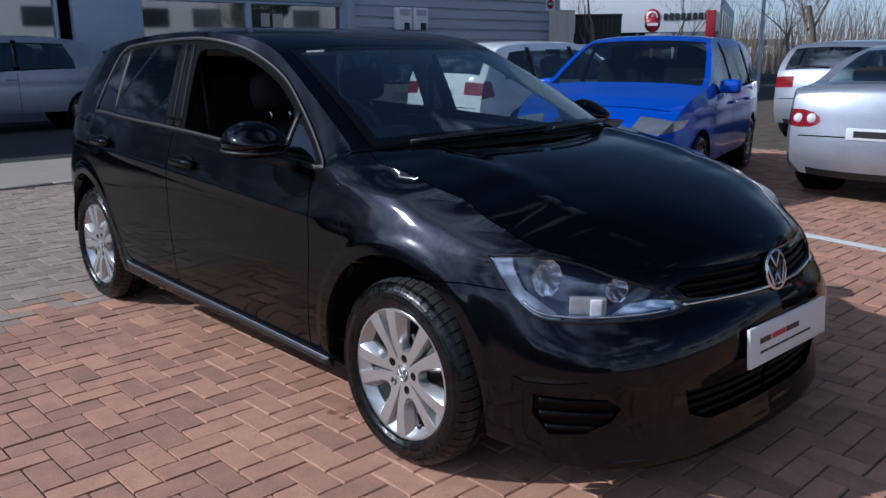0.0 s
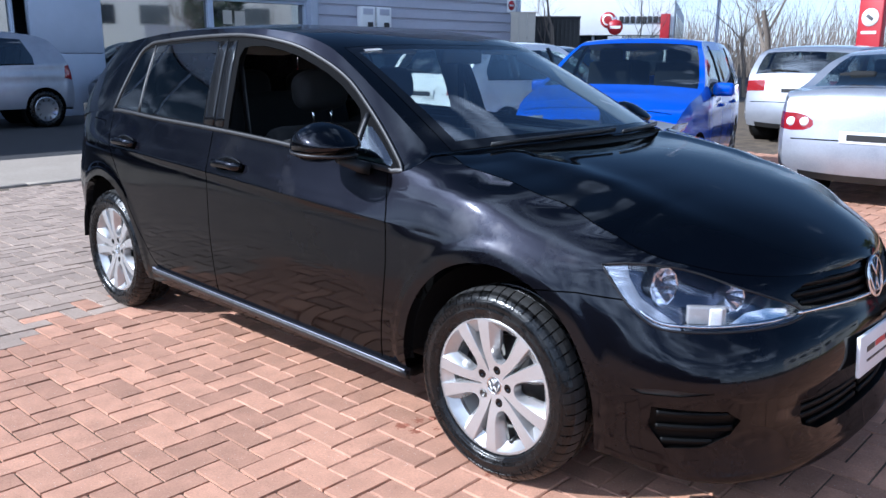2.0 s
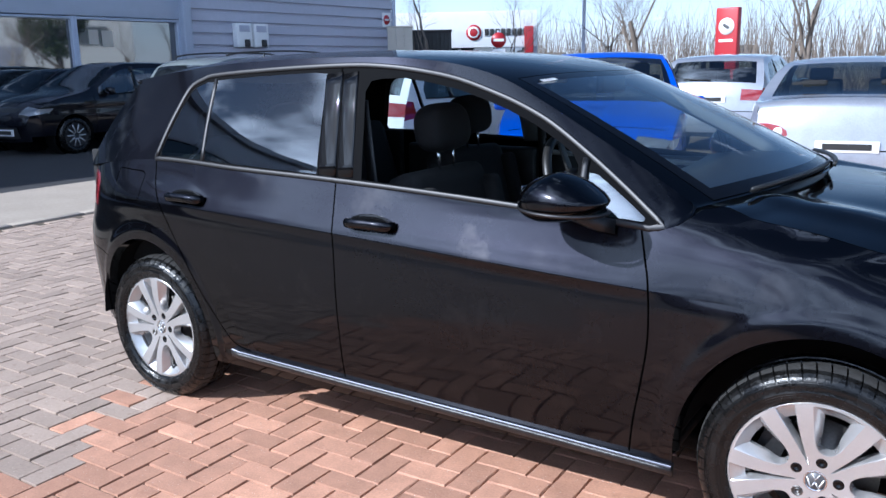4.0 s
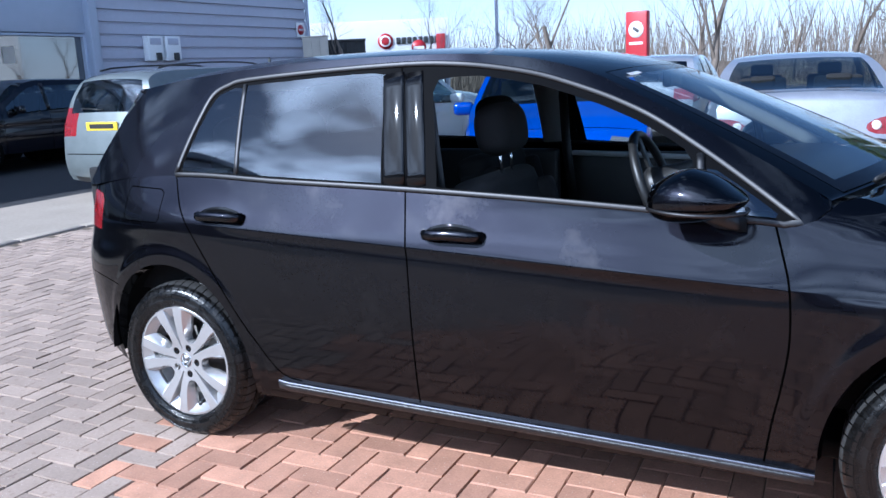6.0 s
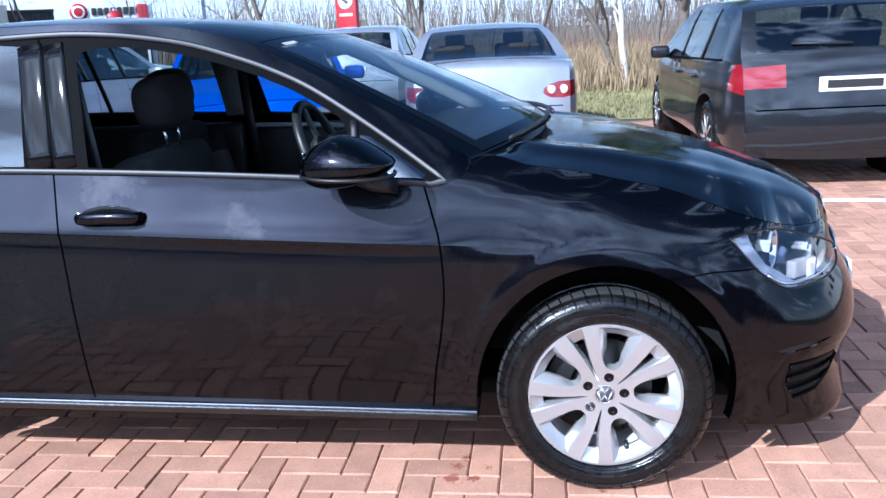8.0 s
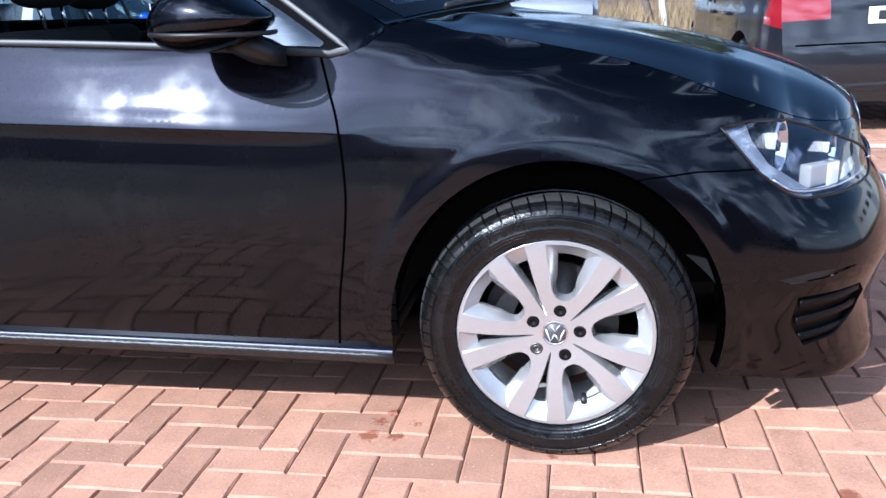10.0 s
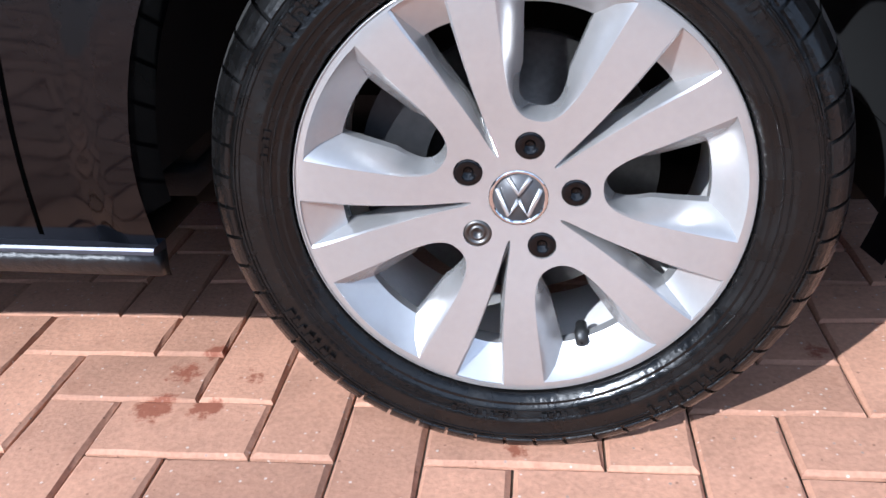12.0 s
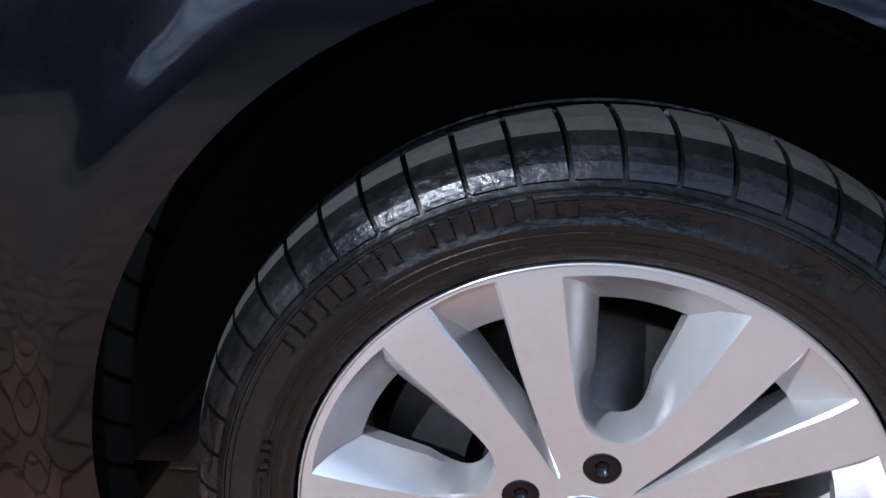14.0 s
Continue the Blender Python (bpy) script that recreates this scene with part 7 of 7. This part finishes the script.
part("shop_front", box(Ld - 0.4, 0.1, 2.15, at=(0, 0.2, 1.075)), SHOPGLASS, dl, "dark shop front glass", smooth=False)
for k in range(9):
    part("mullion", box(0.10, 0.14, 2.15, 0.01, at=(-Ld / 2 + 0.3 + k * (Ld - 0.6) / 8, 0.12, 1.075)), WHITEWALL, dl)
for k in range(7):
    part("side_window", box(0.06, 0.8, 1.0, at=(Ld / 2 + 0.01, 1.2 + k * 2.1, 2.55)), SHOPGLASS, dl, smooth=False)
BX = Ld / 2 - 2.7
bd = part("badge", lathe([(0.001, -0.05), (0.31, -0.05), (0.33, 0)], 28), REDSIGN, dl, "round red badge", at=Matrix.Translation((BX, -0.155, 2.78)))
part("badge_ring", lathe([(0.17, -0.065), (0.24, -0.065), (0.24, 0), (0.17, 0)], 28), SIGNWHITE, bd)
for k in range(8):
    part("letter_bar", box(0.17, 0.06, 0.27, 0.01, at=(BX + 0.55 + k * 0.235, -0.17, 2.78)), PRINTBLACK, dl)
part("red_board", box(0.38, 0.10, 1.1, 0.02, at=(Ld / 2 - 0.35, -0.21, 2.45)), REDSIGN, dl, "upright red board")

tt = thing("totem_sign", "tall red totem sign with a round white badge", "sign", place((-6.72, 24.3)) @ pose(0, 0, 0, 0, 0, -12))
part("slab", box(0.74, 0.25, 3.02, 0.04, at=(0, 0, 1.51)), REDSIGN, tt)
part("badge", lathe([(0.001, -0.02), (0.25, -0.02), (0.26, 0)], 28), SIGNWHITE, tt, at=Matrix.Translation((0, -0.13, 2.45)))
part("badge_bar", box(0.24, 0.02, 0.11, 0.02, at=(0, -0.145, 2.45), rot=pose(0, 0, 0, 0, 35, 0)), CAPGREY, tt)
part("letter_bar", box(0.46, 0.02, 0.08, at=(0, -0.13, 2.02)), SIGNWHITE, tt, smooth=False)
part("number_bar", box(0.30, 0.02, 0.14, at=(0, -0.13, 1.45)), SIGNWHITE, tt, smooth=False)

ne = thing("no_entry_sign", "red no entry sign on a grey post", "road sign", place((-10.8, 16.8)) @ pose(0, 0, 0, 0, 0, 34))
part("post", lathe([(0.035, 0), (0.035, 2.3)], 10, "z"), CLAD, ne)
part("disc", lathe([(0.001, -0.012), (0.20, -0.012), (0.20, 0)], 28), REDSIGN, ne, at=Matrix.Translation((0, -0.055, 2.05)))
part("bar", box(0.28, 0.006, 0.07, at=(0, -0.072, 2.05)), SIGNWHITE, ne, smooth=False)
part("board", box(0.36, 0.012, 0.24, 0.01, at=(0, -0.05, 1.70)), SIGNWHITE, ne, "white plate with a small print bar")
part("print_bar", box(0.26, 0.004, 0.05, at=(0, -0.06, 1.72)), PRINTBLACK, ne, smooth=False)
lp = thing("lamp_post", "slim grey steel lamp post", "street lamp", place((-12.0, 25.2)))
part("post", lathe([(0.07, 0), (0.05, 8.0)], 10, "z"), CLAD, lp)
part("lantern", box(0.5, 0.18, 0.10, 0.03, at=(0.2, 0, 8.02)), CLAD, lp)


# ---------------------------------------------------------------- trees and rough growth
def limb(bm, p, d, r, length, depth, rnd, twigs):
    """A tapered branch that forks."""
    pts, rad = [p.copy()], [r]
    q, v = p.copy(), d.normalized()
    n = 4
    for k in range(n):
        v = (v + Vector((rnd.uniform(-1, 1), rnd.uniform(-1, 1), rnd.uniform(-0.4, 0.7))) * 0.22).normalized()
        q = q + v * length / n
        pts.append(q.copy())
        rad.append(r * (1 - 0.45 * (k + 1) / n))
    sides = 7 if r > 0.05 else (5 if r > 0.015 else 3)
    prev = None
    for pt, rr in zip(pts, rad):
        a = v.orthogonal().normalized()
        b = v.cross(a)
        ring = [bm.verts.new(pt + (a * math.cos(t) + b * math.sin(t)) * rr) for t in np.linspace(0, 2 * math.pi, sides + 1)[:-1]]
        if prev:
            for j in range(sides):
                bm.faces.new((prev[j], prev[(j + 1) % sides], ring[(j + 1) % sides], ring[j]))
        prev = ring
    if depth == 0:
        return
    for k in range(rnd.choice((3, 4)) if depth > 2 else 5):
        i = rnd.randint(2, n)
        dv = (v + Vector((rnd.uniform(-1, 1), rnd.uniform(-1, 1), rnd.uniform(-0.2, 0.9))) * 0.85).normalized()
        limb(bm if depth > 2 else twigs, pts[i], dv, rad[i] * rnd.uniform(0.42, 0.62), length * rnd.uniform(0.55, 0.78), depth - 1, rnd, twigs)


def bare_tree(x, y, height, r, seed, label="bare winter tree with a forked crown", lean=0.0, bark=None):
    rnd = random.Random(seed)
    tree = thing("bare_tree", label, "tree", place((x, y)), group="bare trees")
    trunk, twigs = bmesh.new(), bmesh.new()
    limb(trunk, Vector((0, 0, -0.1)), Vector((lean, 0, 1)), r * 0.68, height * 0.32, 5, rnd, twigs)
    part("trunk", trunk, bark or BARK, tree)
    part("crown", twigs, TWIG, tree, "thin bare twigs", smooth=False)


for x, y, h, r, sd in ((-15.4, 20.4, 8, 0.19, 1), (-13.2, 21.2, 6.5, 0.10, 2), (-8.9, 23.3, 9, 0.20, 4), (-10.3, 24.0, 6.5, 0.12, 3), (-4.1, 21.6, 9, 0.17, 5), (-4.9, 24.5, 7, 0.10, 6),
                       (1.22, 16.0, 6, 0.14, 7), (-0.5, 31.0, 9, 0.16, 9), (-6.0, 33.0, 9, 0.15, 10), (5.5, 25.0, 8, 0.15, 12), (-2.2, 28.0, 7, 0.13, 14), (2.9, 21.0, 7, 0.13, 8)):
    bare_tree(x, y, h, r, sd)
bare_tree(1.45, 14.8, 6.5, 0.13, 21, "bare young birch with a pale trunk", bark=BIRCH)


def growth(name, label, cat, mat, count, area, hgt, seed, wid=0.03, kind="stuff"):
    rnd = random.Random(seed)
    vs, fs = [], []
    for _ in range(count):
        x, y = rnd.uniform(area[0], area[1]), rnd.uniform(area[2], area[3])
        h = hgt * rnd.uniform(0.4, 1.2)
        a = rnd.uniform(0, math.pi)
        dx, dy = math.cos(a) * wid, math.sin(a) * wid
        lx, ly = rnd.uniform(-0.35, 0.35) * h, rnd.uniform(-0.35, 0.35) * h
        n, z = len(vs), rise(x, y)
        vs += [(x - dx, y - dy, z), (x + dx, y + dy, z), (x + lx * 0.4 + dx * 0.7, y + ly * 0.4 + dy * 0.7, z + h * 0.6), (x + lx * 0.4 - dx * 0.7, y + ly * 0.4 - dy * 0.7, z + h * 0.6), (x + lx, y + ly, z + h)]
        fs += [(n, n + 1, n + 2, n + 3), (n + 3, n + 2, n + 4)]
    me = bpy.data.meshes.new(name)
    me.from_pydata(vs, [], fs)
    me.materials.append(mat)
    return tagged(new(name, me), label, cat, kind=kind)


growth("dry_grass", "tall straw-coloured dry grass on the bank", "grass", DRYGRASS, 16000, (-2, 12, 13.6, 24), 0.75, 3, 0.012)
growth("bank_shrubs", "leafless reddish-brown shrubs on the bank", "shrub", SHRUB, 9000, (-7, 16, 24.0, 34), 0.95, 6, 0.012)
growth("rough_grass", "short rough grass", "grass", GRASS, 16000, (-1.5, 9, 9.0, 15), 0.07, 4, 0.012)
growth("far_trees", "bare grey-brown tree belt behind the bank", "trees", TWIG, 6000, (-60, 60, 72, 98), 6.5, 9, 0.035)
growth("far_shrubs", "leafless brown shrubs along the boundary", "shrub", TWIG, 9000, (-40, 35, 46, 62), 1.5, 5, 0.03)
rnd = random.Random(8)
ev = thing("evergreen_tree", "dark ivy-clad evergreen tree", "tree", place((3.1, 17.6)))
bm = bmesh.new()
limb(bm, Vector((0, 0, 0)), Vector((0, 0, 1)), 0.18, 3.0, 3, rnd, bm)
part("trunk", bm, BARK, ev)
vs, fs = [], []
for _ in range(5000):
    u = Vector((rnd.gauss(0, 1), rnd.gauss(0, 1), rnd.gauss(0, 1))).normalized() * rnd.uniform(0.5, 1) ** 0.5
    c = Vector((u.x * 1.5 + 0.3 * math.sin(u.z * 9), u.y * 1.5, 4.2 + u.z * 2.2))
    a, b = Vector((rnd.uniform(-1, 1), rnd.uniform(-1, 1), rnd.uniform(-1, 1))) * 0.11, Vector((rnd.uniform(-1, 1), rnd.uniform(-1, 1), rnd.uniform(-1, 1))) * 0.07
    n = len(vs)
    vs += [tuple(c - a), tuple(c + b), tuple(c + a), tuple(c - b)]
    fs.append((n, n + 1, n + 2, n + 3))
me = bpy.data.meshes.new("crown")
me.from_pydata(vs, [], fs)
me.materials.append(LEAF)
again("crown", me, ev, label="small dark evergreen leaves")
for k, (x, y, w) in enumerate(((-31.8, 130, 8), (8, 140, 12), (34, 130, 14), (-75, 150, 16))):
    hs = thing("far_house", "pale rendered house with a slate roof", "house", place((x, y)) @ pose(0, 0, 0, 0, 0, 8 - 5 * k) @ Matrix.Diagonal((0.6, 0.6, 0.5, 1)))
    part("wall", box(w, 7, 5.0, 0.02, at=(0, 0, 2.5)), HOUSE, hs)
    bm = bmesh.new()
    v = [bm.verts.new(p) for p in ((-w / 2 - 0.3, -3.9, 5), (w / 2 + 0.3, -3.9, 5), (w / 2 + 0.3, 3.9, 5), (-w / 2 - 0.3, 3.9, 5), (-w / 2 - 0.3, 0, 7.4), (w / 2 + 0.3, 0, 7.4))]
    for f in ((0, 1, 5, 4), (2, 3, 4, 5), (0, 4, 3), (1, 2, 5), (0, 3, 2, 1)):
        bm.faces.new([v[i] for i in f])
    part("roof", bm, ROOFTILE, hs, smooth=False)
    for e in (-0.3, 0, 0.3):
        for z in (1.5, 3.8):
            part("window", box(1.1, 0.08, 1.1, at=(w * e, -3.52, z)), SHOPGLASS, hs, smooth=False)

# ---------------------------------------------------------------- across the yard, behind the camera
# an unseen dark row, added so the doors mirror a dark band
hd = thing("mirrored_dark_row", "unseen dark row, added for the car doors to mirror", "hedge", Matrix.Translation((0, -10.8, 0)))
bm = bmesh.new()
prof = [(0.55, 0.0), (0.58, 0.6), (0.55, 1.3), (0.46, 1.9), (0.25, 2.25), (-0.25, 2.28), (-0.5, 1.9), (-0.55, 0.0)]
rows = []
for x in np.linspace(-26, 22, 110):
    lift = 0.18 * math.sin(x * 0.9) + 0.12 * math.sin(x * 2.3 + 1)
    rows.append([bm.verts.new((x + rnd.uniform(-0.1, 0.1), y + rnd.uniform(-0.06, 0.06), z * (1 + lift * 0.5) + rnd.uniform(-0.05, 0.05) * (z > 0))) for y, z in prof])
for p, q in zip(rows, rows[1:]):
    for k in range(len(prof) - 1):
        bm.faces.new((p[k], p[k + 1], q[k + 1], q[k]))
bm.faces.new(rows[0])
bm.faces.new(rows[-1])
bmesh.ops.recalc_face_normals(bm, faces=bm.faces)
part("leaves", bm, DARKROW, hd, "plain dark face of the added row")

# ---------------------------------------------------------------- the nearest pavers, one by one
for x, y, hor, grey in near:
    ob = new("paver", rnd.choice(PAVERS[grey, hor]))
    ob.parent = ground
    ob.matrix_basis = Matrix.Translation((x, y, rnd.uniform(-0.0012, 0.0012))) @ pose(0, 0, 0, rnd.uniform(-0.3, 0.3), rnd.uniform(-0.3, 0.3), math.degrees(ROT))
